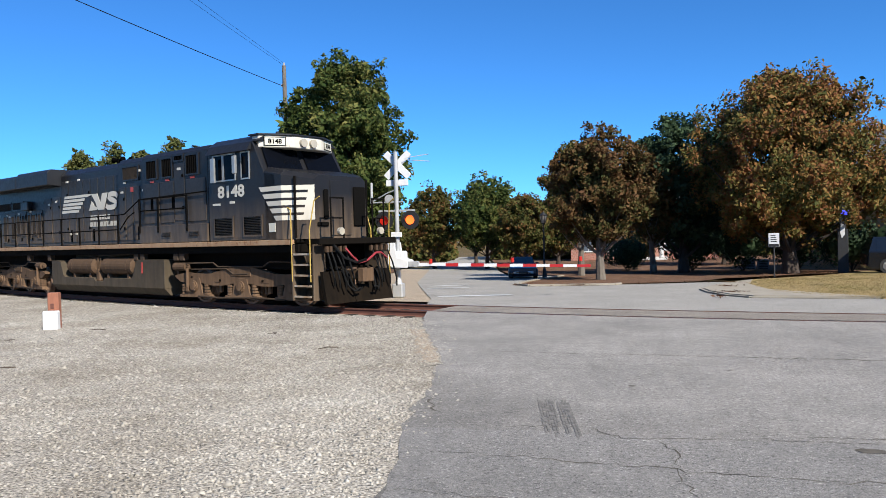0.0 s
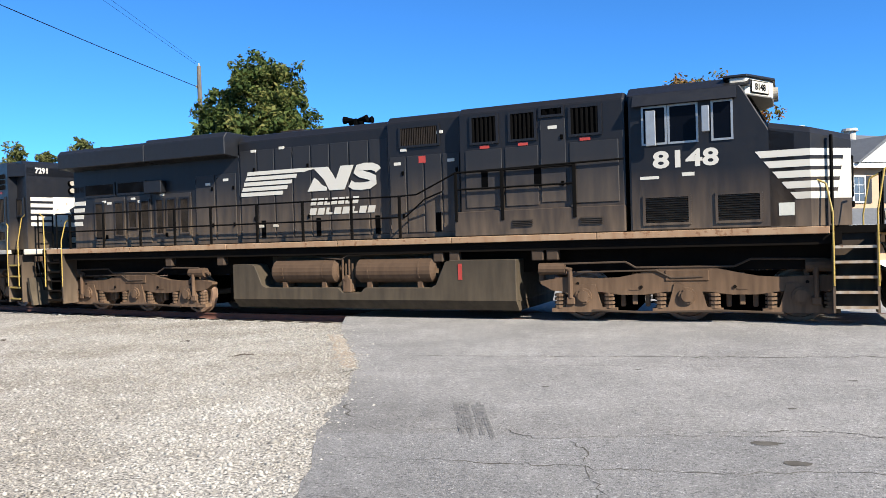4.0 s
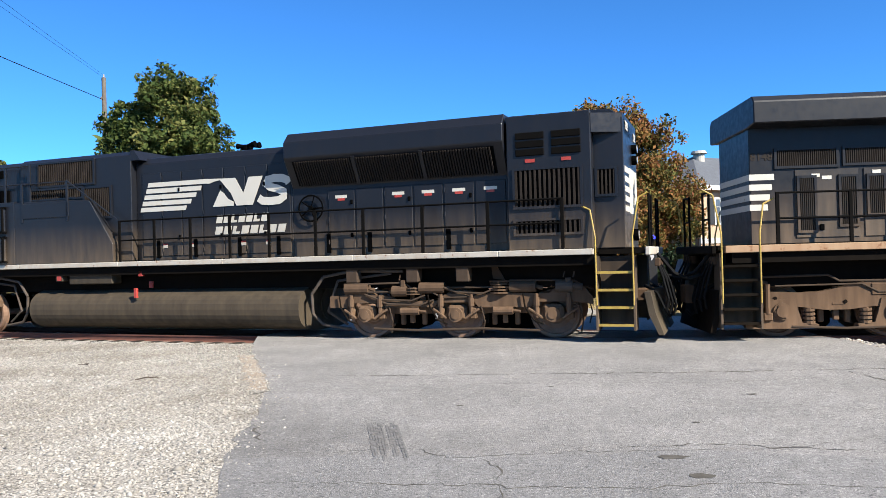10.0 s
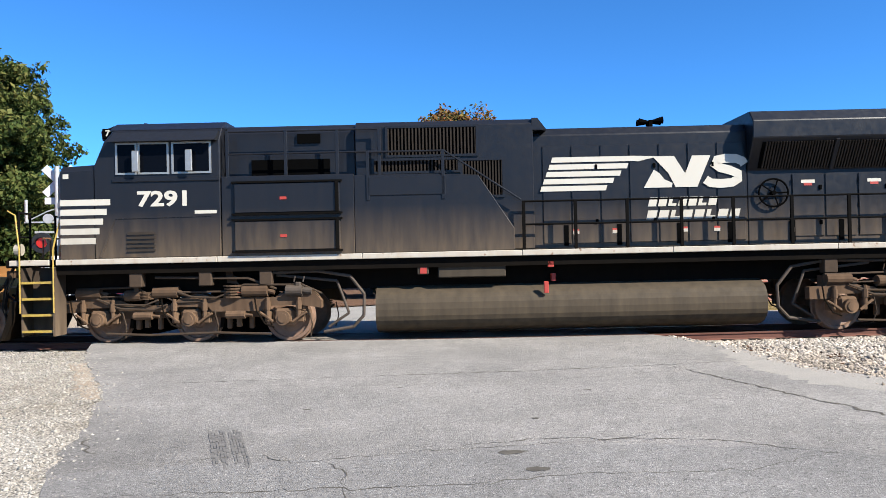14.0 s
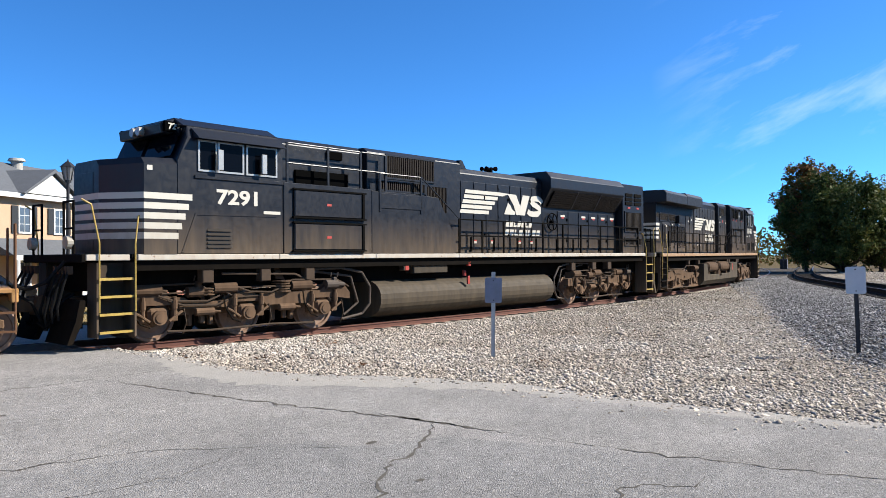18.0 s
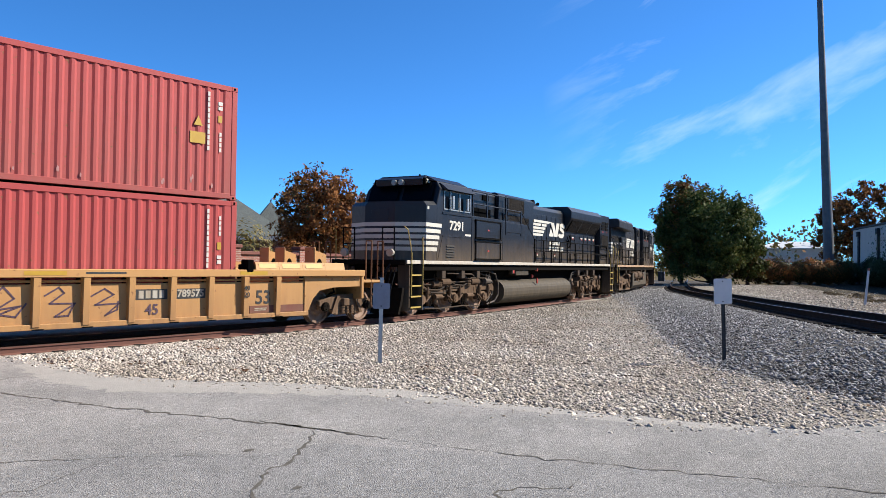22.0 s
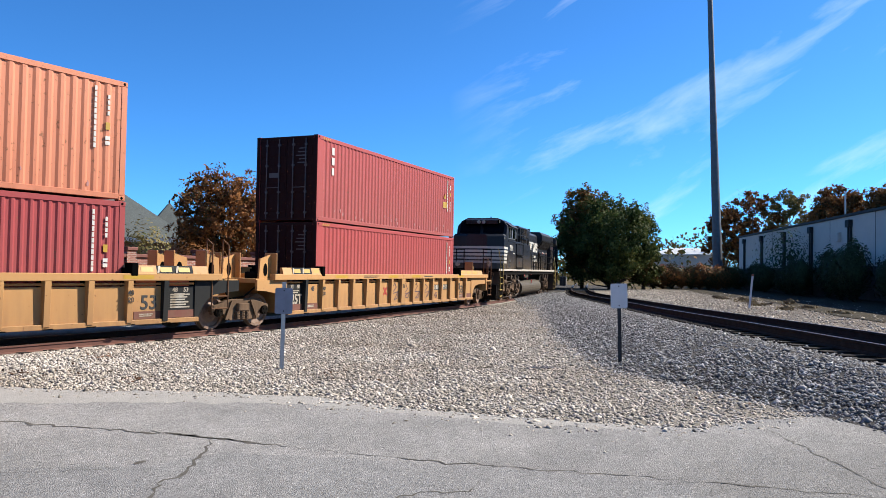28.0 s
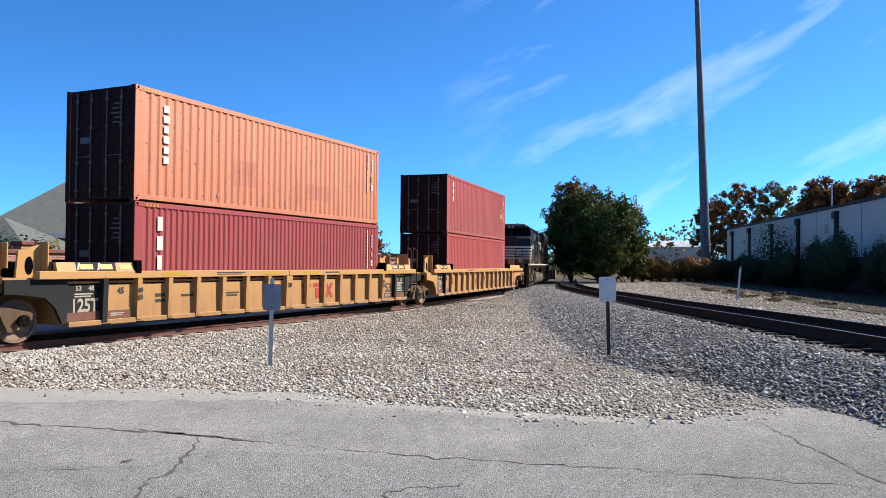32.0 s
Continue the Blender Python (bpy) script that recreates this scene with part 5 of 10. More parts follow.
    for ob in e.children_recursive:
        if ob.data and ob.data.materials and ob.data.materials[0] in (M_black, M_door):
            ob.data.materials[0] = M_blackb
    return e


loco_a = build_loco_a()
loco_b = build_loco_b()


# ---- well cars and containers ----
M_wyel = mat_dusty("wellcar_yellow_paint", (0.60, 0.312, 0.104), (0.36, 0.182, 0.072), 0.2, 1.5, 0.55, rust=0.25)
M_wgrey = mat_dusty("wellcar_grey_paint", (0.018, 0.019, 0.019), (0.034, 0.03, 0.025), 0.2, 1.5, 0.6, spec=0.15)
M_wrust = mat_dusty("rusty_brown_ladder", (0.20, 0.10, 0.052), (0.17, 0.09, 0.05), 0.2, 1.5, 0.8, rust=0.5, spec=0.1)
M_wbrown = mat_dusty("wellcar_brown_paint", (0.20, 0.055, 0.04), (0.2, 0.1, 0.06), 0.2, 1.2, 0.7)
M_hazard = mat("hazard_yellow", (0.62, 0.37, 0.02), 0.5, color2=(0.5, 0.28, 0.02), scale=6)
M_cred = mat_dusty("faded_red_container_paint", (0.46, 0.058, 0.052), (0.38, 0.086, 0.068), 0.0, 2.6, 0.55, rust=0.25)
M_cred2 = mat_dusty("dull_red_container_paint", (0.39, 0.05, 0.05), (0.29, 0.064, 0.056), 0.0, 2.6, 0.55, rust=0.15)
M_cora = mat_dusty("faded_orange_container_paint", (0.75, 0.262, 0.135), (0.58, 0.185, 0.092), 0.0, 2.6, 0.55, rust=0.45)
# near-black: the shade on the containers' door ends is put into this paint
M_cshade = mat_dusty("shaded_door_paint", (0.022, 0.006, 0.006), (0.03, 0.010, 0.008), 0.0, 2.6, 0.6, rust=0.1, spec=0.12)
M_patch = mat("fresh_red_patch", (0.62, 0.185, 0.105), 0.6, color2=(0.52, 0.14, 0.08), scale=3)
M_scuff = mat("pale_scuffed_paint", (0.55, 0.27, 0.24), 0.7, color2=(0.42, 0.16, 0.14), scale=8)
M_code = mat("white_stencil_paint", (0.80, 0.77, 0.70), 0.6, color2=(0.62, 0.56, 0.48), scale=7)
M_ink = mat("dark_stencil_paint", (0.03, 0.028, 0.026), 0.6, scale=6)
M_graf = mat("purple_spray_paint", (0.10, 0.05, 0.08), 0.6, scale=6)
M_galv = mat("zinc_lock_rod", (0.13, 0.125, 0.125), 0.5, 0.4, scale=6)


def bars(e, x0, x1, z0, z1, y, n, material, name="stencil_bar"):
    """Lines of small writing as plain bars."""
    bm = B()
    h = (z1 - z0) / n
    for i in range(n):
        w = (x1 - x0) * (1 - 0.3 * ((i * 7) % 5) / 5)
        bx(bm, x0, x0 + w, y - 0.003, y, z1 - h * (i + 0.75), z1 - h * (i + 0.15))
    part(name, bm, material, e)


def container(paint, doors, pitch, label, signs, L=12.19, H=2.9):
    """A forty-foot box: corrugated walls, rails, posts, corner castings, doors with lock rods at the rear end. Base at z 0."""
    e = thing("shipping_container", label, "container", "stacked shipping containers")
    hl, hw = L / 2, 1.219
    for k in (-1, 1):
        pts, n = [], int((L - 0.5) / pitch)
        p0 = -(n * pitch) / 2
        for i in range(n):
            a = p0 + i * pitch
            pts += [(a, 0), (a + pitch * 0.26, 0), (a + pitch * 0.48, 0.026), (a + pitch * 0.78, 0.026)]
        pts = [(-hl + 0.16, 0)] + pts + [(p0 + n * pitch, 0), (hl - 0.16, 0)]
        verts, faces = [], []
        for a, d in pts:
            y = (hw - 0.012 - d) * k
            verts += [(a, y, 0.17), (a, y, H - 0.13)]
        for i in range(len(pts) - 1):
            q = (2 * i, 2 * i + 2, 2 * i + 3, 2 * i + 1)
            faces.append(q if k < 0 else q[::-1])
        me = bpy.data.meshes.new("side_wall")
        me.from_pydata(verts, [], faces)
        me.materials.append(paint)
        ob = new("side_wall", me)
        ob.parent = e
        for z0, z1, nm in ((0.0, 0.17, "bottom_rail"), (H - 0.13, H, "top_rail")):
            bm = B()
            bx(bm, -hl + 0.16, hl - 0.16, (hw - 0.06) * k if k > 0 else -hw, hw if k > 0 else -(hw - 0.06), z0 + (0.04 if z0 == 0 else 0), z1, 0.008)
            part(nm, bm, paint, e)
    for x in (-1, 1):
        for k in (-1, 1):
            bm = B()
            bx(bm, min(x * hl, x * (hl - 0.16)), max(x * hl, x * (hl - 0.16)), min(k * hw, k * (hw - 0.14)), max(k * hw, k * (hw - 0.14)), 0.118, H - 0.118, 0.01)
            part("corner_post", bm, paint, e)
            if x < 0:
                # thin plate that carries the door end's painted shade over the post
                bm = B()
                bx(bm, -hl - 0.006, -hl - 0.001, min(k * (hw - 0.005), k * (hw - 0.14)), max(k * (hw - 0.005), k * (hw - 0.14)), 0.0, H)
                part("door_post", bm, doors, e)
            for z0, z1 in ((0, 0.118), (H - 0.118, H)):
                bm = B()
                bx(bm, min(x * (hl + 0.004), x * (hl - 0.178)), max(x * (hl + 0.004), x * (hl - 0.178)), min(k * (hw + 0.004), k * (hw - 0.162)), max(k * (hw + 0.004), k * (hw - 0.162)), z0, z1, 0.012)
                c = part("corner_casting", bm, paint, e)
                bm = B()
                cy(bm, (x * (hl - 0.09), k * (hw + 0.002), (z0 + z1) / 2), (x * (hl - 0.09), k * (hw + 0.0055), (z0 + z1) / 2), 0.035, 10)
                part("casting_hole", bm, M_dark, c)
    bm = B()
    bx(bm, -hl + 0.03, hl - 0.03, -hw + 0.04, hw - 0.04, H - 0.06, H - 0.015)
    part("roof", bm, paint, e)
    bm = B()
    bx(bm, -hl + 0.05, hl - 0.05, -hw + 0.06, hw - 0.06, 0.06, 0.16)
    part("floor_frame", bm, paint, e)
    bm = B()
    for i in range(8):
        y = -hw + 0.16 + i * (2 * hw - 0.32) / 8
        bx(bm, hl - 0.07, hl - 0.02 - 0.03 * (i % 2), y, y + (2 * hw - 0.32) / 8, 0.14, H - 0.13)
    part("front_wall", bm, paint, e)
    for k in (-1, 1):
        bm = B()
        bx(bm, -hl + 0.02, -hl + 0.07, min(0.01 * k, (hw - 0.14) * k), max(0.01 * k, (hw - 0.14) * k), 0.14, H - 0.13)
        for j in range(4):
            z = 0.35 + j * 0.62
            bx(bm, -hl + 0.005, -hl + 0.03, min(0.06 * k, (hw - 0.2) * k), max(0.06 * k, (hw - 0.2) * k), z, z + 0.36, 0.01)
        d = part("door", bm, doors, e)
        for y in (0.28, 0.78):
            bm = B()
            cy(bm, (-hl - 0.03, y * k, 0.1), (-hl - 0.03, y * k, H - 0.1), 0.019, 8)
            for z in (0.3, 1.0, 1.9, H - 0.3):
                bx(bm, -hl - 0.04, -hl + 0.01, y * k - 0.05, y * k + 0.05, z - 0.03, z + 0.03)
            pipe(bm, [(-hl - 0.05, y * k, 1.15), (-hl - 0.05, y * k - 0.38 * (1 if y > 0.5 else -1) * k * 0.8, 1.15)], 0.014)
            part("lock_rod", bm, M_galv, d)
    bm = B()
    for z0, z1 in ((0.05, 0.14), (H - 0.13, H - 0.02)):
        bx(bm, -hl, -hl + 0.1, -hw + 0.15, hw - 0.15, z0, z1)
    split_part("door_header", bm, doors, e)
    # marks on the near side: an upright line of code and small yellow signs at the front
    y = -hw - 0.004
    bm = B()
    for i in range(11):
        bx(bm, hl - 0.86, hl - 0.8, -hw + 0.004, y, 2.55 - i * 0.135, 2.66 - i * 0.135)
    for i in range(4):
        bx(bm, hl - 0.52, hl - 0.46, -hw + 0.004, y, (1.58 if signs else 2.4) - i * 0.13, (1.68 if signs else 2.5) - i * 0.13)
    for i in range(2):
        z = (2.36 if signs else 1.42) - i * 0.12
        bx(bm, hl - 0.56, hl - 0.44, -hw + 0.004, y, z, z + 0.09)
    split_part("code_bar", bm, M_code, e)
    bm = B()
    bx(bm, hl - 0.56, hl - 0.45, -hw + 0.004, y, *((1.93, 2.1) if signs else (1.66, 1.84)))
    if signs:
        prism(bm, [(hl - 1.24, 1.78), (hl - 1.0, 1.78), (hl - 1.12, 2.02)], -hw + 0.004, y)
        bx(bm, hl - 1.34, hl - 0.92, -hw + 0.004, y, 1.34, 1.62)
    split_part("hazard_sign", bm, M_hazard, e)
    bm = B()
    for i in range(4):
        slanted(bm, -hl + 0.35 + i * 0.12, -hl + 0.4 + i * 0.12, H - 0.11, H - 0.03, -hw - 0.002, 0.6)
    split_part("height_stripe", bm, M_hazard, e)
    bm = B()
    for i in range(5):
        bx(bm, -hl - 0.003, -hl + 0.006, -0.8, -0.5 + 0.06 * (i % 3), H - 0.45 - i * 0.12, H - 0.415 - i * 0.12)
    bx(bm, -hl - 0.003, -hl + 0.006, 0.3, 0.7, 1.5, 1.66)
    split_part("door_bar", bm, M_galv, e)
    return e


def name_blocks(e, x, z0, z1, n, y=-1.228, w=0.24, L=12.19):
    """An upright trade name near the door end as plain white blocks."""
    for i in range(n):
        a = z1 - (z1 - z0) * i / n
        b = a - (z1 - z0) / n * 0.74
        q = w / 2 * (0.9, 1.0, 0.8, 0.95, 0.85)[i % 5]
        bm = B()
        bx(bm, x - q * 0.6, x + q * 0.6, y, y + 0.01, b, a, 0.004)
        part("name_block", bm, M_code, e)


def bogie_light(e, xc, turn=0.0, base=1.83):
    """A two-axle freight bogie with cast side frames and spring nests."""
    bm = B()
    h = base / 2
    for k in (-1, 1):
        y0, y1 = 0.93 * k, 1.08 * k
        prism(bm, [(-h - 0.22, 0.5), (-h - 0.22, 0.66), (-h + 0.1, 0.74), (-0.42, 0.84), (0.42, 0.84), (h - 0.1, 0.74), (h + 0.22, 0.66), (h + 0.22, 0.5), (h - 0.12, 0.5), (0.42, 0.24), (-0.42, 0.24), (-h + 0.12, 0.5)], y0, y1, "y", 0.015)
    bx(bm, -0.22, 0.22, -1.2, 1.2, 0.5, 0.72, 0.02)
    f = part("bogie", bm, M_truck, e)
    f.matrix_basis = pose(xc, 0, 0, 0, 0, turn)
    for k in (-1, 1):
        bm = B()
        for x in (-0.2, 0.0, 0.2):
            spring(bm, x, 1.1 * k, 0.27, 0.5, 0.085, 5)
        part("spring_nest", bm, M_truck, f)
        for x in (-h, h):
            bm = B()
            cy(bm, (x, 1.05 * k, 0.5), (x, 1.16 * k, 0.5), 0.13, 12)
            for i in range(3):
                a = i * 2.094 + 0.5
                cy(bm, (x + 0.07 * math.cos(a), 1.16 * k, 0.5 + 0.07 * math.sin(a)), (x + 0.07 * math.cos(a), 1.18 * k, 0.5 + 0.07 * math.sin(a)), 0.022, 6)
            part("bearing_cap", bm, M_frame, f)
        bm = B()
        for x, d in ((-0.62, 1), (0.62, -1)):
            prism(bm, [(x - 0.06 * d, 0.28), (x + 0.05 * d, 0.28), (x + 0.3 * d, 0.8), (x + 0.18 * d, 0.8)], 1.1 * k, 1.14 * k)
        split_part("brake_lever", bm, M_truck, f)
    for x in (-h, h):
        wheelset(f, x, 0.48)
    return f


POSTS = [1.02 * k for k in range(-7, 8)]


def well_unit(label, front, rear, lead=False, marks=True):
    """One unit of an articulated well car: top chords, posts, panels, floor, end platforms. front, rear: grey end panels or not."""
    e = thing("well_car", label, "railcar", "units of the well car")
    for k in (-1, 1):
        for a, b in ((-8.9, -0.05), (-0.04, 10.3 if lead else 8.9)):
            bm = B()
            bx(bm, a, b, min(1.28 * k, 1.48 * k), max(1.28 * k, 1.48 * k), 1.38, 1.56, 0.012)
            part("top_chord", bm, M_wyel, e)
        bm = B()
        bx(bm, -8.1, 8.2, min(1.3 * k, 1.42 * k), max(1.3 * k, 1.42 * k), 0.3, 0.42, 0.01)
        part("bottom_chord", bm, M_wyel, e)
        edges = [-8.15] + POSTS + [8.15]
        for i, (a, b) in enumerate(zip(edges, edges[1:])):
            if b - a < 0.3:
                continue
            grey = (front and a > 7.0) or (rear and b < -7.0)
            bm = B()
            bx(bm, a + 0.05, b - 0.05, min(1.3 * k, 1.33 * k), max(1.3 * k, 1.33 * k), 0.42, 1.24)
            part("side_panel", bm, M_wgrey if grey else M_wyel, e)
            bm = B()
            cy(bm, (a + 0.06, 1.31 * k, 1.3), (b - 0.06, 1.31 * k, 1.3), 0.03, 8)
            part("stiffener_tube", bm, M_wyel, e)
            # near-black strip beside the post: the shade there is put into its colour
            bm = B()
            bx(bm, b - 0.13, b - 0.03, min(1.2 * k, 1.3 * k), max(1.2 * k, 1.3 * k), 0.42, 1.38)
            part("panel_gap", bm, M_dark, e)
        for x in POSTS:
            w = 0.16 if abs(x) < 0.1 else 0.075
            bm = B()
            v = [(1.3, 0.32), (1.44, 0.36), (1.47, 1.38), (1.3, 1.38)]
            prism(bm, [(a * k, b) for a, b in v], x - w, x + w, "x", 0.006)
            part("side_post", bm, M_wgrey if (front and x > 7.0) or (rear and x < -7.0) else M_wyel, e)
            # thin near-black strip at the post's foot, longer on one side
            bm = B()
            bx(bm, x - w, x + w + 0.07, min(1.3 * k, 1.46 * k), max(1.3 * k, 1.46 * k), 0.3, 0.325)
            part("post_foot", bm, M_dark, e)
        # raised guides over the ends
        for d, grey in ((1, front), (-1, rear)):
            for i, (a, b) in enumerate(((6.4, 7.15), (7.15, 7.95), (7.95, 8.75), (8.75, 9.5)) if lead and d > 0 else ((6.3, 6.85), (6.85, 7.4), (7.4, 7.95), (7.95, 8.45))):
                bm = B()
                x0, x1 = min(a * d, b * d), max(a * d, b * d)
                prism(bm, [(1.46 * k, 1.56), (1.40 * k, 1.76), (1.33 * k, 1.76), (1.33 * k, 1.56)], x0 + 0.003, x1 - 0.003, "x")
                g = part("end_guide", bm, M_wgrey if grey and i in (1, 2) else M_wyel, e)
                if i < 3:
                    bm = B()
                    vv = [bm.verts.new((q, (1.452 - 0.3 * (z - 1.59)) * k + 0.006 * k, z)) for q, z in ((x0 + 0.1, 1.6), (x1 - 0.1, 1.6), (x1 - 0.1, 1.72), (x0 + 0.1, 1.72))]
                    bm.faces.new(vv)
                    part("hazard_patch", bm, M_hazard, g)
                if grey and i in (1, 2):
                    bm = B()
                    vv = [bm.verts.new((q, (1.452 - 0.3 * (z - 1.59)) * k + 0.008 * k, z)) for q, z in ((x0, 1.58), (x0 + 0.06, 1.58), (x0 + 0.12, 1.75), (x0 + 0.06, 1.75))]
                    bm.faces.new(vv)
                    part("hazard_stripe", bm, M_white, g)
            bm = B()
            bx(bm, min(6.1 * d, 6.3 * d), max(6.1 * d, 6.3 * d), min(1.2 * k, 1.5 * k), max(1.2 * k, 1.5 * k), 1.5, 1.82, 0.02)
            bx(bm, min(6.0 * d, 6.4 * d), max(6.0 * d, 6.4 * d), min(1.22 * k, 1.4 * k), max(1.22 * k, 1.4 * k), 1.56, 1.7, 0.02)
            part("box_lock", bm, M_dark, e)
        # brown belt at the panels' foot near the ends
        for d in (1, -1):
            bm = B()
            bx(bm, min(6.3 * d, 8.1 * d), max(6.3 * d, 8.1 * d), min(1.333 * k, 1.34 * k), max(1.333 * k, 1.34 * k), 0.43, 0.62)
            part("brown_belt", bm, M_wbrown, e)
    bm = B()
    bx(bm, -8.1, 8.1, -1.3, 1.3, 0.34, 0.4)
    part("well_floor", bm, M_wbrown, e)
    for d, grey in ((1, front), (-1, rear)):
        end = 10.3 if lead and d > 0 else 9.6
        for k in (-1, 1):
            bm = B()
            prism(bm, [(8.1 * d, 0.36), (8.22 * d, 0.4), (8.4 * d, 0.75), (8.65 * d, 0.98), (9.2 * d, 1.06), (end * d, 1.08), (end * d, 1.38), (8.1 * d, 1.38)], 1.28 * k, 1.36 * k)
            part("end_side_plate", bm, M_wgrey if grey and not lead else M_wyel, e)
        bm = B()
        bx(bm, min(8.1 * d, 8.2 * d), max(8.1 * d, 8.2 * d), -1.28, 1.28, 0.36, 1.56)
        bx(bm, min(8.2 * d, end * d), max(8.2 * d, end * d), -1.3, 1.3, 1.3, 1.42)
        bx(bm, min(8.2 * d, 9.75 * d), max(8.2 * d, 9.75 * d), -0.35, 0.35, 0.75, 1.3)
        part("end_platform", bm, M_wyel, e)
        for y in (-1.05, 1.05, 0.3):
            bm = B()
            bx(bm, min(8.5 * d, 8.56 * d), max(8.5 * d, 8.56 * d), y - 0.22, y + 0.22, 1.42, 2.2, 0.02)
            prism(bm, [(8.56 * d, 1.42), (9.15 * d, 1.42), (9.1 * d, 2.0), (8.56 * d, 2.15)], y - 0.03, y + 0.03)
            c = part("bulkhead_bracket", bm, M_wyel, e)
            bm = B()
            prism(bm, [(8.85 * d + 0.1 * math.cos(i * 0.524) * d, 1.68 + 0.2 * math.sin(i * 0.524)) for i in range(12)], y - 0.036, y + 0.036)
            part("lightening_hole", bm, M_dark, c)
        bm = B()
        for x in (8.65, 9.2):
            pipe(bm, [(x * d, -1.37, 0.6), (x * d, -1.37, 2.35), ((x - 0.1) * d, -1.25, 2.5), ((x - 0.1) * d, -1.2, 1.4)], 0.02)
        for z in (0.62, 0.95):
            pipe(bm, [(8.65 * d, -1.37, z), (9.2 * d, -1.37, z)], 0.018)
        if d > 0 and not lead:
            part("end_ladder", bm, M_wrust, e)
        else:
            bm.free()
        bm = B()
        bx(bm, min(8.7 * d, 9.1 * d), max(8.7 * d, 9.1 * d), -0.9, -0.5, 1.42, 1.62, 0.03)
        pipe(bm, [(8.9 * d, -0.8, 1.5), (9.3 * d, -1.1, 1.2), (9.6 * d, -0.9, 0.9), (9.8 * d, -0.4, 0.8)], 0.025)
        part("brake_gear", bm, M_frame, e)
    # stencils on the near side
    y = -1.334
    if marks:
        for d, grey in ((1, front), (-1, rear)):
            lettering("53" if d > 0 else "45", 0.5 if d > 0 else 0.2, 6.72 if d > 0 else -6.6, y, 0.82 if d > 0 else 1.08, M_ink, e, bold=0.008)
            lettering("40\n20", 0.17, 6.12 if d > 0 else -6.12, -1.478, 1.0, M_ink, e, bold=0.003)
            if grey:
                if d < 0:
                    lettering("125T", 0.42, -7.62, y, 0.76, M_white, e, bold=0.012, width=0.85)
                    lettering("53    48", 0.16, -7.62, y, 1.16, M_white, e, bold=0.004)
                else:
                    lettering("48    53", 0.16, 7.66, y, 1.14, M_white, e, bold=0.004)
                    bars(e, 7.35, 7.95, 0.66, 1.05, y, 6, M_white)
                bars(e, -7.9 if d < 0 else 7.45, -7.4 if d < 0 else 7.8, 0.95, 1.06, y, 2, M_white)
            bars(e, 6.45 if d > 0 else -6.9, 6.85 if d > 0 else -6.5, 0.48, 0.57, -1.341, 2, M_white)
        lettering("20", 0.19, 0.0, -1.478, 1.08, M_ink, e, bold=0.004)
    return e


car_a = well_unit("dusty yellow well car unit with spray-painted tags", False, True, lead=True)
car_b = well_unit("dusty yellow well car unit with grey end panels", True, True)
car_c = well_unit("dusty yellow well car unit at the end of the train", True, True, marks=False)
# leading unit: number, tags, its own coupler end
lettering("789575", 0.24, 4.6, -1.336, 0.98, M_white, car_a, bold=0.008)
bm = B()
bx(bm, 4.17, 5.0, -1.3345, -1.333, 0.86, 1.1)
bx(bm, 3.2, 3.98, -1.3345, -1.333, 0.86, 1.1)
part("number_patch", bm, M_ink, car_a)
bm = B()
for i in range(4):
    bx(bm, 3.27 + i * 0.17, 3.39 + i * 0.17, -1.338, -1.3345, 0.89, 1.07)
part("name_bar", bm, M_white, car_a)
random.seed(5)
for x in (-0.55, 0.5, 1.55, 2.55):
    bm = B()
    p = [(x - 0.3, 0.95), (x - 0.05, 1.15), (x + 0.1, 1.0), (x - 0.25, 0.78), (x + 0.25, 0.85), (x - 0.1, 0.6), (x + 0.2, 0.62), (x + 0.3, 0.8)]
    q = [Vector((a + random.uniform(-0.06, 0.06), -1.337, b + random.uniform(-0.06, 0.06))) for a, b in p]
    for s in range(len(q) - 1):
        for j in range(3):
            a, b = q[s].lerp(q[s + 1], j / 3), q[s].lerp(q[s + 1], (j + 1) / 3)
            d = (b - a).normalized() * 0.018
            n = Vector((-d.z, 0, d.x))
            v = [bm.verts.new(w) for w in (a - d - n, b + d - n, b + d + n, a - d + n)]
            bm.faces.new(v)
    part("graffiti", bm, M_graf, car_a, "loose purple spray-paint scrawl")
lettering("45", 0.34, 3.6, -1.338, 0.62, M_graf, car_a, bold=0.004)
bm = B()
slanted(bm, -1.6, -1.48, 0.75, 1.05, -1.334, 0.9)
prism(bm, [(-1.32, 0.75), (-1.2, 0.75), (-1.47, 1.05), (-1.59, 1.05)], -1.334, -1.338)
part("cross_mark", bm, M_redlabel, car_a, "red and blue cross mark")
for z, c in ((1.42, M_hazard),):
    for u in (car_a, car_b):
        for x0 in (-1.4, 0.75, 5.9, -5.4):
            bm = B()
            bx(bm, x0, x0 + 0.85, -1.484, -1.48, 1.43, 1.52)
            part("reflector_strip", bm, c, u)
        bars(u, 2.0, 2.9, 1.44, 1.51, -1.48, 1, M_ink)
        bars(u, -3.4, -2.2, 1.43, 1.52, -1.48, 2, M_ink)
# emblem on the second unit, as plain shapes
bm = B()
bx(bm, 0.8, 1.36, -1.338, -1.334, 0.98, 1.1)
bx(bm, 0.92, 1.24, -1.338, -1.334, 0.6, 0.94)
bx(bm, 1.5, 2.02, -1.338, -1.334, 0.98, 1.1)
bx(bm, 1.62, 1.9, -1.338, -1.334, 0.6, 0.94)
slanted(bm, 2.2, 2.35, 0.6, 1.1, -1.334, 0.7)
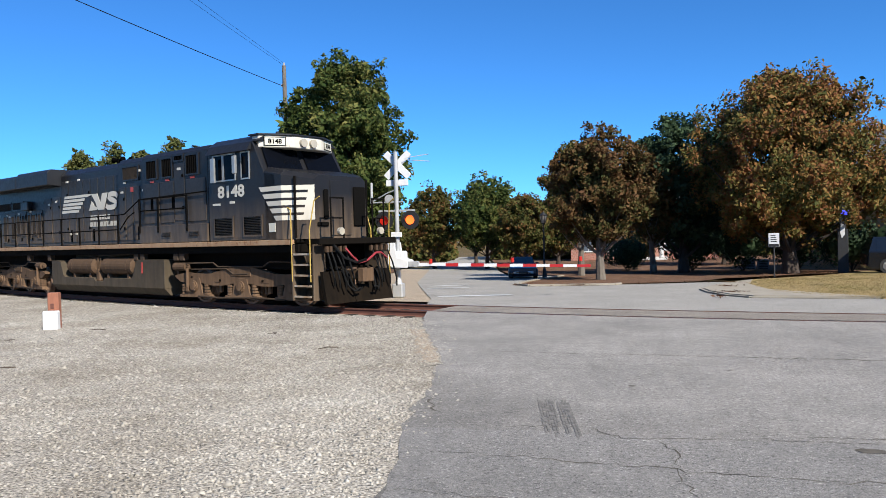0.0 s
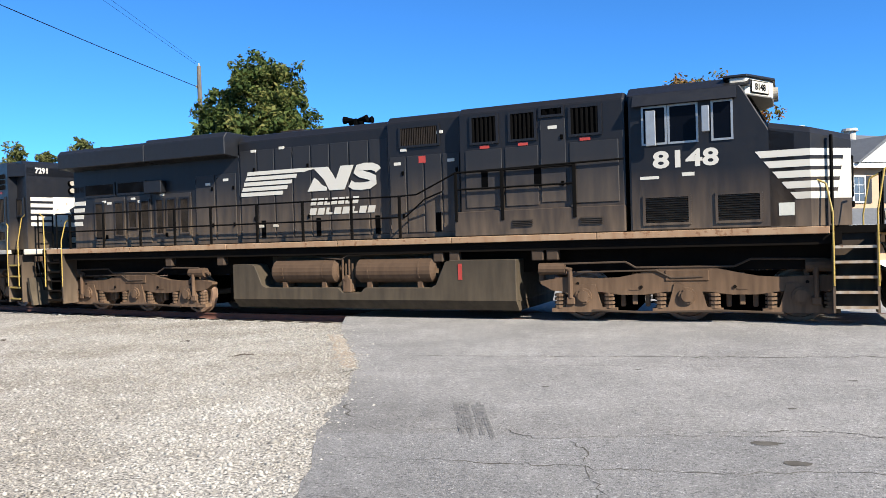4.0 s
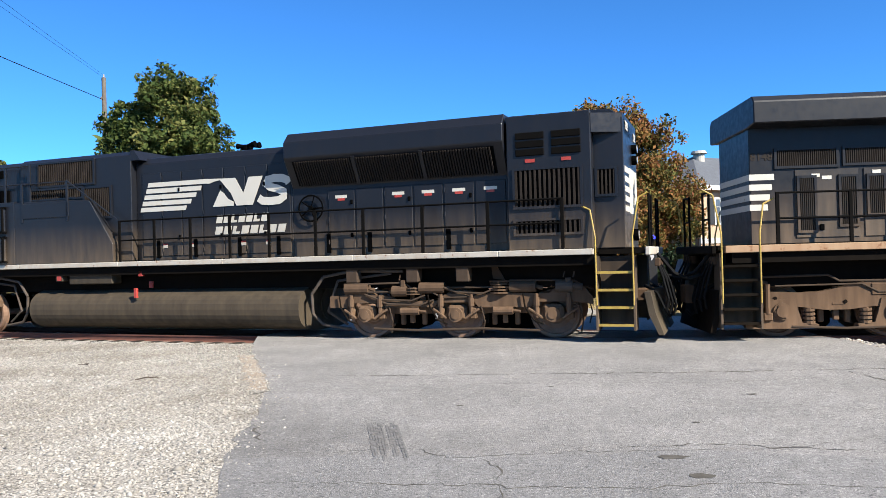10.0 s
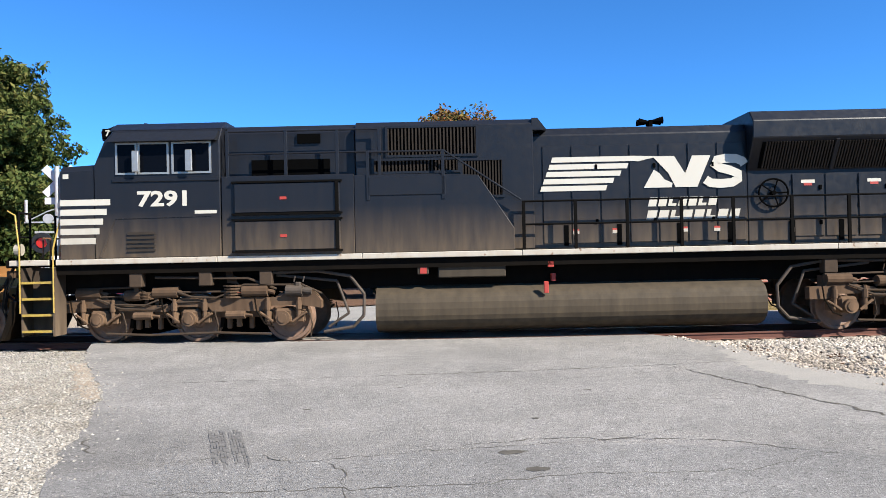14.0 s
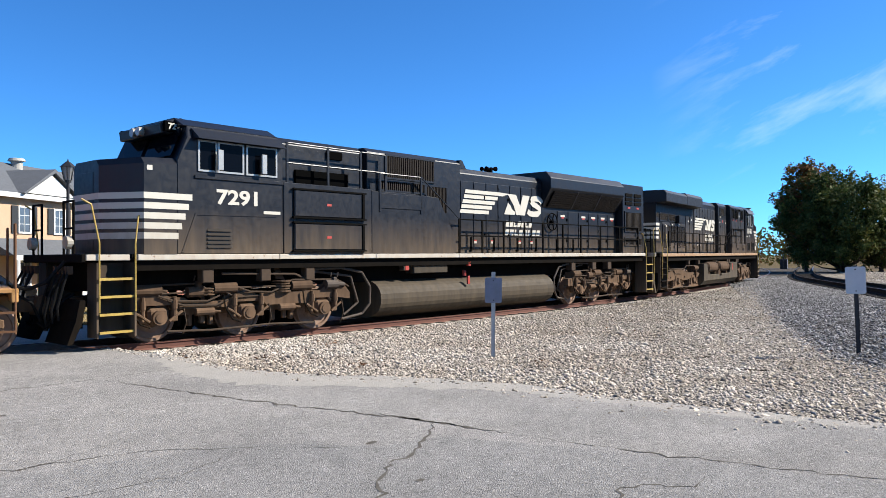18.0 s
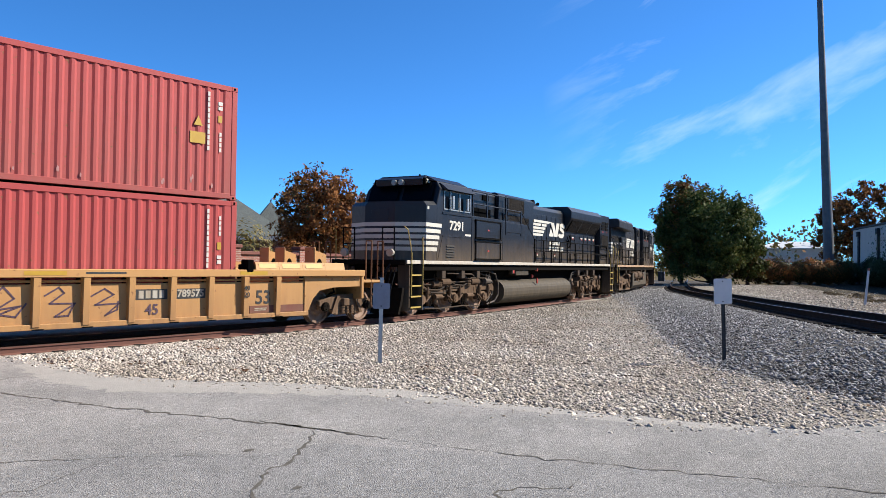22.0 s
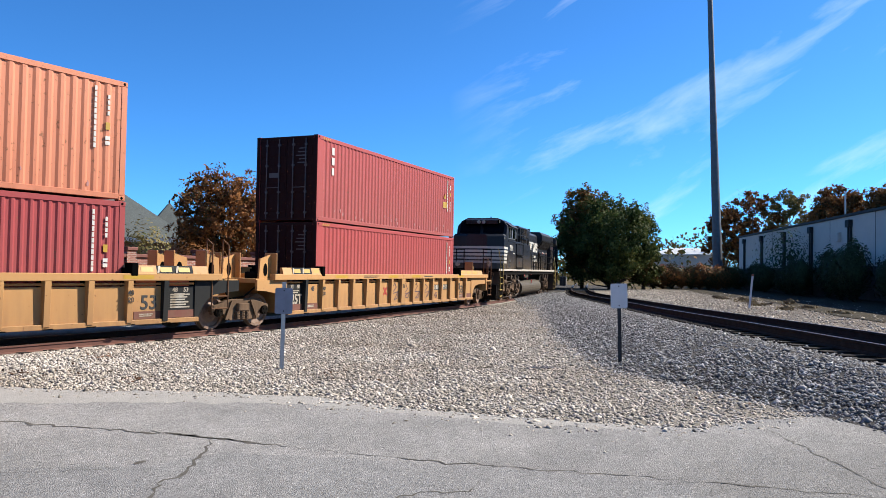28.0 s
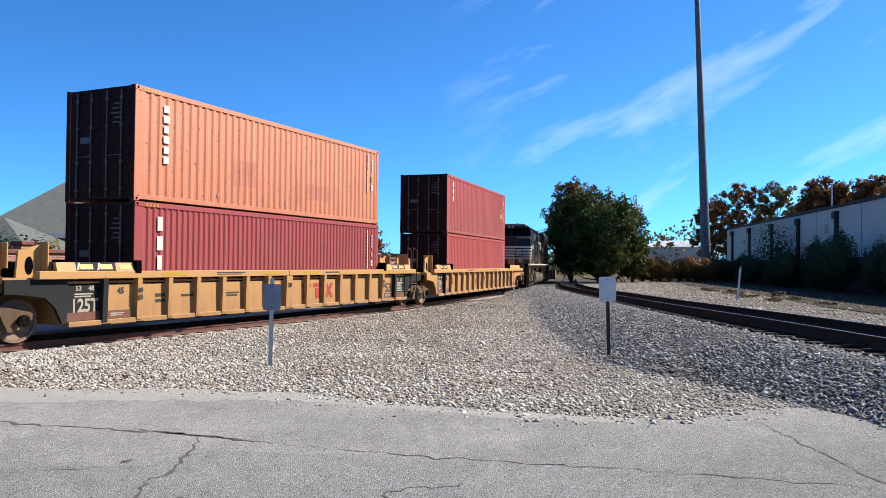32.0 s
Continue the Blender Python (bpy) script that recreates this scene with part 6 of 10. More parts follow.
prism(bm, [(2.55, 0.6), (2.7, 0.6), (2.35, 1.1), (2.2, 1.1)], -1.334, -1.338)
split_part("emblem_shape", bm, M_redlabel, car_b)
bars(car_b, -3.0, -2.3, 0.8, 0.95, -1.334, 2, M_ink)
bars(car_b, -4.6, -4.0, 0.85, 0.95, -1.334, 1, M_ink)
bars(car_b, -5.5, -5.0, 0.72, 1.0, -1.334, 2, M_ink)
# coupler end of the leading unit
bm = B()
bx(bm, 9.2, 11.2, -0.3, 0.3, 0.7, 1.1, 0.03)
bx(bm, 10.3, 11.25, -1.35, 1.35, 1.18, 1.26, 0.01)
bx(bm, 10.22, 10.34, -1.4, 1.4, 0.7, 1.5, 0.02)
bx(bm, 11.13, 11.25, -1.35, 1.35, 1.0, 1.26, 0.02)
part("draft_sill", bm, M_wyel, car_a)
for y in (-1.33, 1.33):
    for x in (10.7, 11.2):
        bm = B()
        pipe(bm, [(x, y, 0.42), (x, y, 2.45)], 0.024)
        pipe(bm, [(x, y, 2.45), (x, y * 0.82, 2.45), (x, y * 0.82, 1.26)], 0.02)
        part("grab_iron", bm, M_wrust, car_a)
    bm = B()
    for z in (0.45, 0.8):
        bx(bm, 10.7, 11.2, y - 0.04, y + 0.04, z, z + 0.04)
    split_part("sill_step", bm, M_wrust, car_a)
coupler(car_a, 11.77, 1)
bogie_light(car_a, 9.8, 5.9)
bogie_light(car_a, -9.83, -5.9)
bogie_light(car_b, -9.83, -5.9)
bogie_light(car_c, -9.83, -5.9)

box_a_low = container(M_cred, M_cshade, 0.255, "faded red corrugated shipping container under another", False)
box_a_top = container(M_cred, M_cshade, 0.255, "faded red corrugated shipping container on top", True)
box_b_low = container(M_cred2, M_cshade, 0.205, "dull red finely ribbed shipping container under another", False)
box_b_top = container(M_cora, M_cshade, 0.285, "faded orange corrugated shipping container with rust marks on top", False)
for top in (box_a_top, box_b_top):
    for x in (-6.0, 6.0):
        for y in (-1.14, 1.14):
            bm = B()
            bx(bm, x - 0.06, x + 0.06, y - 0.05, y + 0.05, -0.014, 0.0, 0.003)
            part("twist_lock", bm, M_galv, top)
name_blocks(box_a_top, -5.1, 1.55, 2.6, 3, w=0.3)
name_blocks(box_b_low, -5.25, 1.05, 2.55, 3, w=0.34)
name_blocks(box_b_top, -5.05, 0.95, 2.55, 6, w=0.36)
for (x0, x1, z0, z1) in ((-2.6, -1.5, 0.75, 1.5), (0.55, 0.9, 0.35, 1.2), (1.0, 2.6, 0.62, 1.15)):
    # each rib's outer and inner face in turn
    for i in range(41):
        a = -5.8425 + i * 0.285
        if x0 < a < x1:
            for u, w, d in ((0.0, 0.26, 0.0), (0.48, 0.3, 0.026)):
                bm = B()
                bx(bm, a + u * 0.285, a + (u + w) * 0.285, -1.2095 + d, -1.205 + d, z0, z1)
                part("paint_patch", bm, M_patch, box_b_top)
random.seed(8)
for b_, n_ in ((box_a_top, 22), (box_b_top, 10)):
    for i in range(n_):
        bm = B()
        x = random.uniform(-5.6, 5.4)
        z = random.uniform(0.22, 0.5)
        k = random.uniform(0.35, 0.8)
        prism(bm, [(x - 0.03 * k, z), (x + 0.04 * k, z - 0.01), (x + 0.05 * k, z + 0.12 * k), (x, z + 0.2 * k), (x - 0.04 * k, z + 0.09 * k)], -1.2115, -1.2085)
        part("scrape", bm, M_scuff, b_, "pale scrape mark")


# ---- ground, road, rails ----
def fall(y):
    """How the land drops beyond the railway."""
    return -min(max(y - 21.0, 0.0) * 0.027, 1.2)


def mat_ground():
    m = mat("gravel", (0.55, 0.51, 0.44), 0.95, color2=(0.25, 0.212, 0.165), scale=0.45, bump=1.0, bscale=34, fine=0.75, spec=0.1)
    return m


M_gravel = mat_ground()
M_ballast = mat("dark_ballast", (0.15, 0.135, 0.12), 0.95, color2=(0.035, 0.031, 0.028), scale=1.4, bump=0.9, bscale=30, fine=0.5, spec=0.05)
M_stone = mat("gravel_stone", (0.55, 0.52, 0.462), 0.9, color2=(0.30, 0.265, 0.215), scale=0.45, island=True, rnd=0.35, spec=0.15)
M_stoned = mat("brown_gravel_stone", (0.64, 0.575, 0.485), 0.9, color2=(0.36, 0.29, 0.22), scale=0.35, island=True, rnd=0.55, spec=0.2)


def mat_road(name, base, dark, worn=None):
    """Old asphalt: broad worn patches, mottling, and the speckle of its stones. worn: how the oldest part darkens away from the lot."""
    m = mat(name, base, 0.93, color2=dark, scale=0.55, bump=0.7, bscale=75, fine=0.30, spec=0.2)
    n, l = m.node_tree.nodes, m.node_tree.links
    b = n["Principled BSDF"]
    src = b.inputs["Base Color"].links[0].from_socket
    co = n.new("ShaderNodeTexCoord")
    for scale, lo, hi, a, c in ((4.5, 0.35, 0.65, 0.88, 1.1), (24.0, 0.33, 0.67, 0.74, 1.24)):
        t = n.new("ShaderNodeTexNoise")
        t.inputs["Scale"].default_value, t.inputs["Detail"].default_value, t.inputs["Roughness"].default_value = scale, 5, 0.75
        l.new(co.outputs["Object"], t.inputs["Vector"])
        r = n.new("ShaderNodeMapRange")
        for k, v in enumerate((lo, hi, a, c)):
            r.inputs[k + 1].default_value = v
        l.new(t.outputs[0], r.inputs[0])
        x = n.new("ShaderNodeVectorMath")
        x.operation = "SCALE"
        l.new(src, x.inputs[0])
        l.new(r.outputs[0], x.inputs["Scale"])
        src = x.outputs[0]
    if worn:
        dot = n.new("ShaderNodeVectorMath")
        dot.operation = "DOT_PRODUCT"
        dot.inputs[1].default_value = (-0.6, -0.8, 0)
        l.new(co.outputs["Object"], dot.inputs[0])
        blur = n.new("ShaderNodeTexNoise")
        blur.inputs["Scale"].default_value, blur.inputs["Detail"].default_value = 0.7, 6
        l.new(co.outputs["Object"], blur.inputs["Vector"])
        add = n.new("ShaderNodeMath")
        add.operation = "MULTIPLY_ADD"
        add.inputs[1].default_value = 3.0
        l.new(blur.outputs[0], add.inputs[0])
        l.new(dot.outputs["Value"], add.inputs[2])
        r = n.new("ShaderNodeMapRange")
        for k, v in enumerate((-5.6, -1.2, 1.0, worn)):
            r.inputs[k + 1].default_value = v
        l.new(add.outputs[0], r.inputs[0])
        x = n.new("ShaderNodeVectorMath")
        x.operation = "SCALE"
        l.new(src, x.inputs[0])
        l.new(r.outputs[0], x.inputs["Scale"])
        src = x.outputs[0]
    # single pale and dark stones
    v = n.new("ShaderNodeTexVoronoi")
    v.inputs["Scale"].default_value = 60
    l.new(co.outputs["Object"], v.inputs["Vector"])
    sx = n.new("ShaderNodeSeparateColor")
    l.new(v.outputs["Color"], sx.inputs[0])
    ra = n.new("ShaderNodeValToRGB")
    e = ra.color_ramp.elements
    e[0].position, e[0].color, e[1].position, e[1].color = 0.0, (0.5, 0.5, 0.5, 1), 0.1, (0.9, 0.9, 0.9, 1)
    e.new(0.9).color = (1.03, 1.03, 1.03, 1)
    e.new(1.0).color = (1.5, 1.5, 1.48, 1)
    l.new(sx.outputs[0], ra.inputs[0])
    x = n.new("ShaderNodeVectorMath")
    x.operation = "MULTIPLY"
    l.new(src, x.inputs[0])
    l.new(ra.outputs[0], x.inputs[1])
    l.new(x.outputs[0], b.inputs["Base Color"])
    return m


M_asphalt = mat_road("worn_asphalt", (0.425, 0.40, 0.368), (0.27, 0.256, 0.237), 0.55)
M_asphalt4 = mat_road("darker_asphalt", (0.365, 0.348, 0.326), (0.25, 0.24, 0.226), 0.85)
M_oily = mat_road("stained_asphalt", (0.38, 0.345, 0.30), (0.22, 0.19, 0.16))
M_edge = mat("dry_brown_dirt", (0.40, 0.31, 0.225), 0.95, color2=(0.47, 0.41, 0.33), scale=3.5, bump=0.8, bscale=40, fine=0.5, spec=0.05)
M_asphalt2 = mat("far_road_asphalt", (0.42, 0.40, 0.365), 0.9, color2=(0.31, 0.295, 0.27), scale=0.5, bump=0.5, bscale=70, fine=0.35, spec=0.2)
M_tar = mat("crack_tar", (0.085, 0.075, 0.062), 0.95, color2=(0.16, 0.145, 0.12), scale=5, spread=0.3, spec=0.2)
M_skid = mat("tyre_mark_rubber", (0.15, 0.142, 0.135), 0.9, color2=(0.27, 0.255, 0.235), scale=14, spread=0.3, spec=0.1)
M_lawn = mat("dry_lawn", (0.40, 0.30, 0.15), 0.95, color2=(0.24, 0.19, 0.085), scale=0.9, bump=0.8, bscale=60, fine=0.4, spec=0.05)
M_field = mat("leaf_strewn_ground", (0.20, 0.13, 0.075), 0.95, color2=(0.10, 0.095, 0.04), scale=0.6, bump=0.6, bscale=30, fine=0.4, spec=0.05)
M_conc = mat("pale_concrete", (0.43, 0.385, 0.31), 0.85, color2=(0.32, 0.28, 0.215), scale=1.5, bump=0.2, bscale=70, fine=0.12)
M_mulch = mat("red_leaf_mulch", (0.24, 0.145, 0.095), 0.95, color2=(0.11, 0.062, 0.042), scale=1.1, bump=0.7, bscale=40, fine=0.4, spec=0.05)
M_rail = mat("rusty_rail", (0.20, 0.075, 0.048), 0.85, 0.05, color2=(0.11, 0.042, 0.028), scale=6, stretch=(1, 1, 4))
M_railtop = mat("worn_rail_head", (0.20, 0.12, 0.085), 0.4, 0.7, scale=6)
M_tie_railshade = mat("creosoted_sleeper_and_rail_shade", (0.055, 0.044, 0.036), 0.9, color2=(0.025, 0.02, 0.016), scale=5, rnd=0.35, spec=0.08)
M_paint = mat("road_marking_paint", (0.72, 0.72, 0.70), 0.7, color2=(0.5, 0.5, 0.48), scale=4)


def surf(name, pts, dz, material, label="", slope=True, cuts=()):
    """A flat piece of land that follows the fall of the ground."""
    bm = B()
    bm.faces.new([bm.verts.new((x, y, 0)) for x, y in pts])
    for y in (21.0, 65.44, *cuts):
        bmesh.ops.bisect_plane(bm, geom=bm.verts[:] + bm.edges[:] + bm.faces[:], plane_co=(0, y, 0), plane_no=(0, 1, 0))
    for v in bm.verts:
        v.co.z = (fall(v.co.y) if slope else 0) + dz
    bmesh.ops.triangulate(bm, faces=bm.faces)
    if dz > 0.03:
        rim = [e for e in bm.edges if e.is_boundary]
        low = {}
        for e in rim:
            for v in e.verts:
                if v not in low:
                    low[v] = bm.verts.new(v.co - Vector((0, 0, 0.3)))
        for e in rim:
            a, b = e.verts
            bm.faces.new((a, b, low[b], low[a]))
    ob = part(name, bm, material)
    for p in ob.data.polygons:
        if p.normal.z < -0.1:
            p.flip()
    return tagged(ob, label, kind="structure")


surf("ground", [(-1500, -1500), (1500, -1500), (1500, 1500), (-1500, 1500)], -0.19, M_field)


def strip(name, s0, s1, offs, material, ds=2.0):
    """A ribbon along the line of rails through (offset, height) stations."""
    bm = B()
    prev = None
    for s in np.arange(s0, s1 + 0.01, ds):
        row = [bm.verts.new(on_track(float(s), o, z)) for o, z in offs]
        if prev:
            for i in range(len(row) - 1):
                bm.faces.new((prev[i], row[i], row[i + 1], prev[i + 1]))
        prev = row
    bmesh.ops.recalc_face_normals(bm, faces=bm.faces)
    ob = part(name, bm, material)
    if ob.data.polygons[0].normal.z < 0:
        ob.data.flip_normals()
    return tagged(ob, kind="structure")


strip("ballast", -75, 130, [(-3.4, -0.185), (-2.2, -0.165), (0, -0.16), (1.5, -0.165), (1.9, -0.172)], M_gravel)
M_gravel2 = mat("brown_gravel", (0.35, 0.31, 0.255), 0.95, color2=(0.16, 0.135, 0.106), scale=0.5, bump=0.9, bscale=30, fine=0.6, spec=0.05)
for s0, s1, m_ in ((-75, -17, M_gravel), (-17, 61, M_gravel2)):
    strip("gravel_lot", s0, s1, [(1.5, -0.168), (2.4, -0.024), (6.0, -0.007), (14.0, -0.005), (22.0, -0.005), (45.0, -0.005)], m_)


def s_at(x):
    return float(np.interp(x, LINE[:, 1], LINE[:, 0]))


# rails: near and far, with head, web and foot
PROFILE = [(-0.036, 0.0), (0.036, 0.0), (0.036, -0.035), (0.012, -0.05), (0.012, -0.13), (0.07, -0.165), (-0.07, -0.165), (-0.012, -0.13), (-0.012, -0.05), (-0.036, -0.035)]


def rail(curve, n, name, lift=0.0, mats=None):
    bm = B()
    prev = None
    for i in range(n):
        row = [bm.verts.new(curve(i, o, z + lift)) for o, z in PROFILE]
        if prev:
            for k in range(10):
                f = bm.faces.new((prev[k], prev[(k + 1) % 10], row[(k + 1) % 10], row[k]))
                f.material_index = 1 if k == 0 else 0
        prev = row
    bmesh.ops.recalc_face_normals(bm, faces=bm.faces)
    return tagged(part(name, bm, mats or [M_rail, M_railtop]), kind="structure")


for o in (-0.7535, 0.7535):
    rail(lambda i, a, z, o=o: on_track(-74 + i * 1.0, o + a, z), 200, "rail")

# asphalt of the crossing: approach, strip between the rails, far side
def edge(s0, s1, off, n=9):
    return [tuple(on_track(s0 + (s1 - s0) * i / (n - 1), off).xy) for i in range(n)]


SL, SR = s_at(-5.15), s_at(6.9)
near_road = edge(SL, SR, 0.86) + [(7.15, 14.6), (7.36, 13.35), (7.12, 11.0), (7.5, 9.6), (8.3, 8.2), (8.9, 6.3), (8.8, 5.0), (9.1, 2.85), (9.5, 1.35), (10.4, 0.8), (12.0, -0.7), (24, -9), (60, -40), (-20, -40), (-1.0, -6), (-1.7, 3.0), (-2.0, 5.6), (-2.17, 6.4), (-2.35, 7.0), (-2.44, 7.5), (-2.58, 8.03), (-2.56, 8.5), (-2.7, 9.26), (-3.0, 10.36), (-2.98, 10.75), (-3.69, 12.8), (-4.43, 14.7), (-5.0, 16.6)]


def ragged(pts, amount, seed, step=0.35, near=30):
    """Break up long straight edges with small irregular steps."""
    rnd = random.Random(seed)
    out = []
    for (a, b), (c, d) in zip(pts, pts[1:] + pts[:1]):
        L = math.hypot(c - a, d - b)
        n = max(1, int(L / step)) if math.hypot(a, b) < near and L < 8 else 1
        for i in range(n):
            t = i / n
            j = amount if 0 < i else 0
            out.append((a + (c - a) * t + rnd.uniform(-j, j), b + (d - b) * t + rnd.uniform(-j, j)))
    return out


road = surf("road", edge(SL, SR, 0.86) + ragged(near_road[9:], 0.045, 3, 0.17), 0.0, M_asphalt, slope=False)
surf("crossing_panel", edge(SL, SR, 0.64) + edge(SR, SL, -0.64), -0.004, M_oily, slope=False)
surf("flangeway", edge(SL, SR, 0.9) + edge(SR, SL, -0.9), -0.06, M_tar, slope=False)
far_road = edge(s_at(-6.2), s_at(16), -0.86) + [(16.5, 20.4), (5.3, 21.6), (2.63, 22.25), (2.1, 23.3), (1.72, 25.2), (1.63, 27.1), (2.1, 29.4), (3.6, 33.6), (2.6, 34.3), (-1.2, 32.4), (-1.4, 31.7), (-4.8, 31.2), (-5.6, 32.6), (-5.7, 36.0), (-5.0, 46.0), (-9.2, 50.4), (-16, 80), (-24, 114), (-28, 114), (-21.2, 73.2), (-11.5, 37.4), (-9.4, 31), (-6.5, 22.5)]
surf("far_road", far_road, -0.01, M_asphalt2)
surf("lawn", [(5.7, 21.6), (30, 19.9), (34, 60), (14, 52), (8.5, 41), (6.0, 37.5), (4.3, 35.4), (3.6, 30.5), (3.6, 26.2), (4.6, 23.4)], 0.05, M_lawn, "dry autumn lawn beside the crossing")
surf("apron", [(2.68, 22.3), (5.6, 21.65), (4.6, 23.4), (3.6, 26.2), (3.6, 30.5), (4.3, 35.4), (3.7, 34.0), (2.2, 29.4), (1.72, 27.1), (1.8, 25.2), (2.18, 23.3)], 0.06, M_conc)
surf("mulch_bed", [(-4.75, 31.4), (-1.4, 31.9), (-1.2, 32.6), (2.0, 34.6), (4, 40), (-3, 52), (-4.9, 46.0), (-5.6, 36.0), (-5.5, 32.8)], 0.02, M_mulch)
surf("far_shoulder", edge(s_at(-14.5), s_at(-6.25), -1.75) + [(-6.1, 22.3), (-8.9, 31), (-11.0, 37.4), (-20.8, 73), (-24.0, 73), (-16.5, 42), (-14.5, 33)], -0.03, M_edge)
surf("far_verge", [(-15.2, 22.5), (-14.7, 33), (-16.7, 42), (-24.2, 73), (-28.4, 114), (-60, 114), (-34, 33)], -0.03, M_mulch)
surf("far_verge", [(-8.9, 50.6), (-15.7, 80), (-23.6, 114), (30, 114), (24, 58), (13.6, 52.4), (4.1, 40.2), (-2.9, 52.2), (-4.7, 46.4)], -0.03, M_mulch)
# kerbs as real steps round the bed and the apron
def kerb(pts, h=0.13, w=0.16):
    bm = B()
    for (a, b), (c, d) in zip(pts, pts[1:]):
        p, q = Vector((a, b, fall(b))), Vector((c, d, fall(d)))
        n = Vector((-(q - p).y, (q - p).x, 0)).normalized() * w / 2
        v = [bm.verts.new(k) for k in (p - n, q - n, q + n, p + n)]
        u = [bm.verts.new(k.co + Vector((0, 0, h))) for k in v]
        bm.faces.new(u)
        for i in range(4):
            bm.faces.new((v[i], v[(i + 1) % 4], u[(i + 1) % 4], u[i]))
    bmesh.ops.recalc_face_normals(bm, faces=bm.faces)
    return tagged(part("kerb", bm, M_conc), kind="structure")


kerb([(-5.0, 46.0), (-5.7, 36.0), (-5.6, 32.7), (-4.8, 31.3), (-1.4, 31.8), (-1.2, 32.5)], 0.07)
kerb([(3.6, 33.7), (2.15, 29.4), (1.67, 27.1), (1.77, 25.2), (2.14, 23.3), (2.63, 22.3), (3.6, 22.05), (4.8, 21.75)], 0.035)
# painted lines across the far road
for a, b, w in (((-6.6, 23.6), (-4.4, 24.6), 0.7), ((-9.3, 32.2), (-7.8, 33.2), 0.6), ((-8.8, 30.0), (-7.1, 30.2), 0.6)):
    p, q = Vector((*a, 0)), Vector((*b, 0))
    n = Vector((-(q - p).y, (q - p).x, 0)).normalized() * w / 2
    surf("road_marking", [tuple((p - n).xy), tuple((q - n).xy), tuple((q + n).xy), tuple((p + n).xy)], 0.0, M_paint)


M_dust = mat("pale_dust", (0.46, 0.428, 0.38), 0.95, color2=(0.385, 0.362, 0.328), scale=2.5, bump=0.5, bscale=60, fine=0.3, spec=0.05)
surf("edge_dirt", ragged([(-2.98, 10.8), (-3.69, 12.8), (-4.43, 14.7), (-4.72, 14.7), (-4.0, 12.8), (-3.3, 10.8)], 0.07, 31, 0.16), -0.0025, M_edge, slope=False)
surf("edge_dust", ragged([(7.3, 13.3), (7.08, 11.0), (7.45, 9.6), (8.25, 8.2), (8.85, 6.3), (8.75, 5.0), (9.05, 2.85), (9.3, 1.9), (8.95, 2.1), (8.75, 3.0), (8.45, 4.9), (8.25, 6.3), (7.4, 7.9), (6.3, 9.4), (6.2, 11.0), (6.8, 13.0)], 0.12, 32, 0.16), 0.0018, M_dust, slope=False)


# ---- cracks, seams, tyre marks, debris on the road ----
def crack(pts, width, seed, z=0.004, material=None, taper=True):
    rnd = random.Random(seed)
    line = []
    for (a, b), (c, d) in zip(pts, pts[1:]):
        n = max(2, int(math.hypot(c - a, d - b) / 0.09))
        for i in range(n):
            t = i / n
            line.append(Vector((a + (c - a) * t + rnd.gauss(0, 0.026), b + (d - b) * t + rnd.gauss(0, 0.026), z)))
    line.append(Vector((*pts[-1], z)))
    bm = B()
    prev = None
    for i, p in enumerate(line):
        d = (line[min(i + 1, len(line) - 1)] - line[max(i - 1, 0)]).normalized()
        k = 0.5 * width * rnd.uniform(0.15, 1.25) * (min(1, 4 * min(i, len(line) - 1 - i) / len(line) + 0.25) if taper else 1) / 2
        n = Vector((-d.y, d.x, 0)) * k
        row = (bm.verts.new(p - n), bm.verts.new(p + n))
        if prev:
            bm.faces.new((prev[0], row[0], row[1], prev[1]))
        prev = row
    bmesh.ops.recalc_face_normals(bm, faces=bm.faces)
    ob = part("crack", bm, material or M_tar, road)
    for p in ob.data.polygons:
        if p.normal.z < 0:
            p.flip()
    return ob


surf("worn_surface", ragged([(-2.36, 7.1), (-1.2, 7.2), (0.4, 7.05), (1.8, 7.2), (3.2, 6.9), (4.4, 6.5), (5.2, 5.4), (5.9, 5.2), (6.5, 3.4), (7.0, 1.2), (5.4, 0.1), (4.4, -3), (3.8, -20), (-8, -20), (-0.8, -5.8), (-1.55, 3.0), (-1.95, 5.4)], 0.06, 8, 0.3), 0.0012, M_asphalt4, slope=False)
crack([(5.2, 11.4), (5.6, 8.8), (5.99, 7.05), (6.17, 6.27), (6.26, 5.72), (6.38, 4.61)], 0.095, 1)
crack([(6.17, 6.5), (6.26, 5.72), (6.3, 5.2)], 0.15, 21)
crack([(6.38, 4.61), (6.63, 3.19), (6.9, 2.1), (7.17, 0.91), (7.4, -0.6)], 0.055, 2)
crack([(6.26, 5.72), (5.29, 5.11), (4.66, 4.86), (4.07, 4.36), (3.2, 3.9), (2.2, 3.6)], 0.085, 3)
crack([(5.29, 5.11), (4.5, 6.2), (3.6, 7.0), (2.2, 7.4), (0.8, 7.3)], 0.03, 4)
crack([(-0.02, 7.05), (0.12, 6.55), (0.1, 6.1), (0.2, 5.3)], 0.03, 5)
crack([(-2.43, 7.49), (-2.13, 7.43), (-1.6, 7.26), (-1.08, 7.38), (-0.6, 7.36), (-0.33, 7.05), (1.1, 7.2), (2.6, 7.2), (4.1, 7.7)], 0.02, 6)
crack([(-3.2, 10.25), (-2.96, 10.72)], 0.07, 7)
crack([(-2.56, 8.5), (-2.4, 8.15), (-2.19, 7.79)], 0.06, 22)
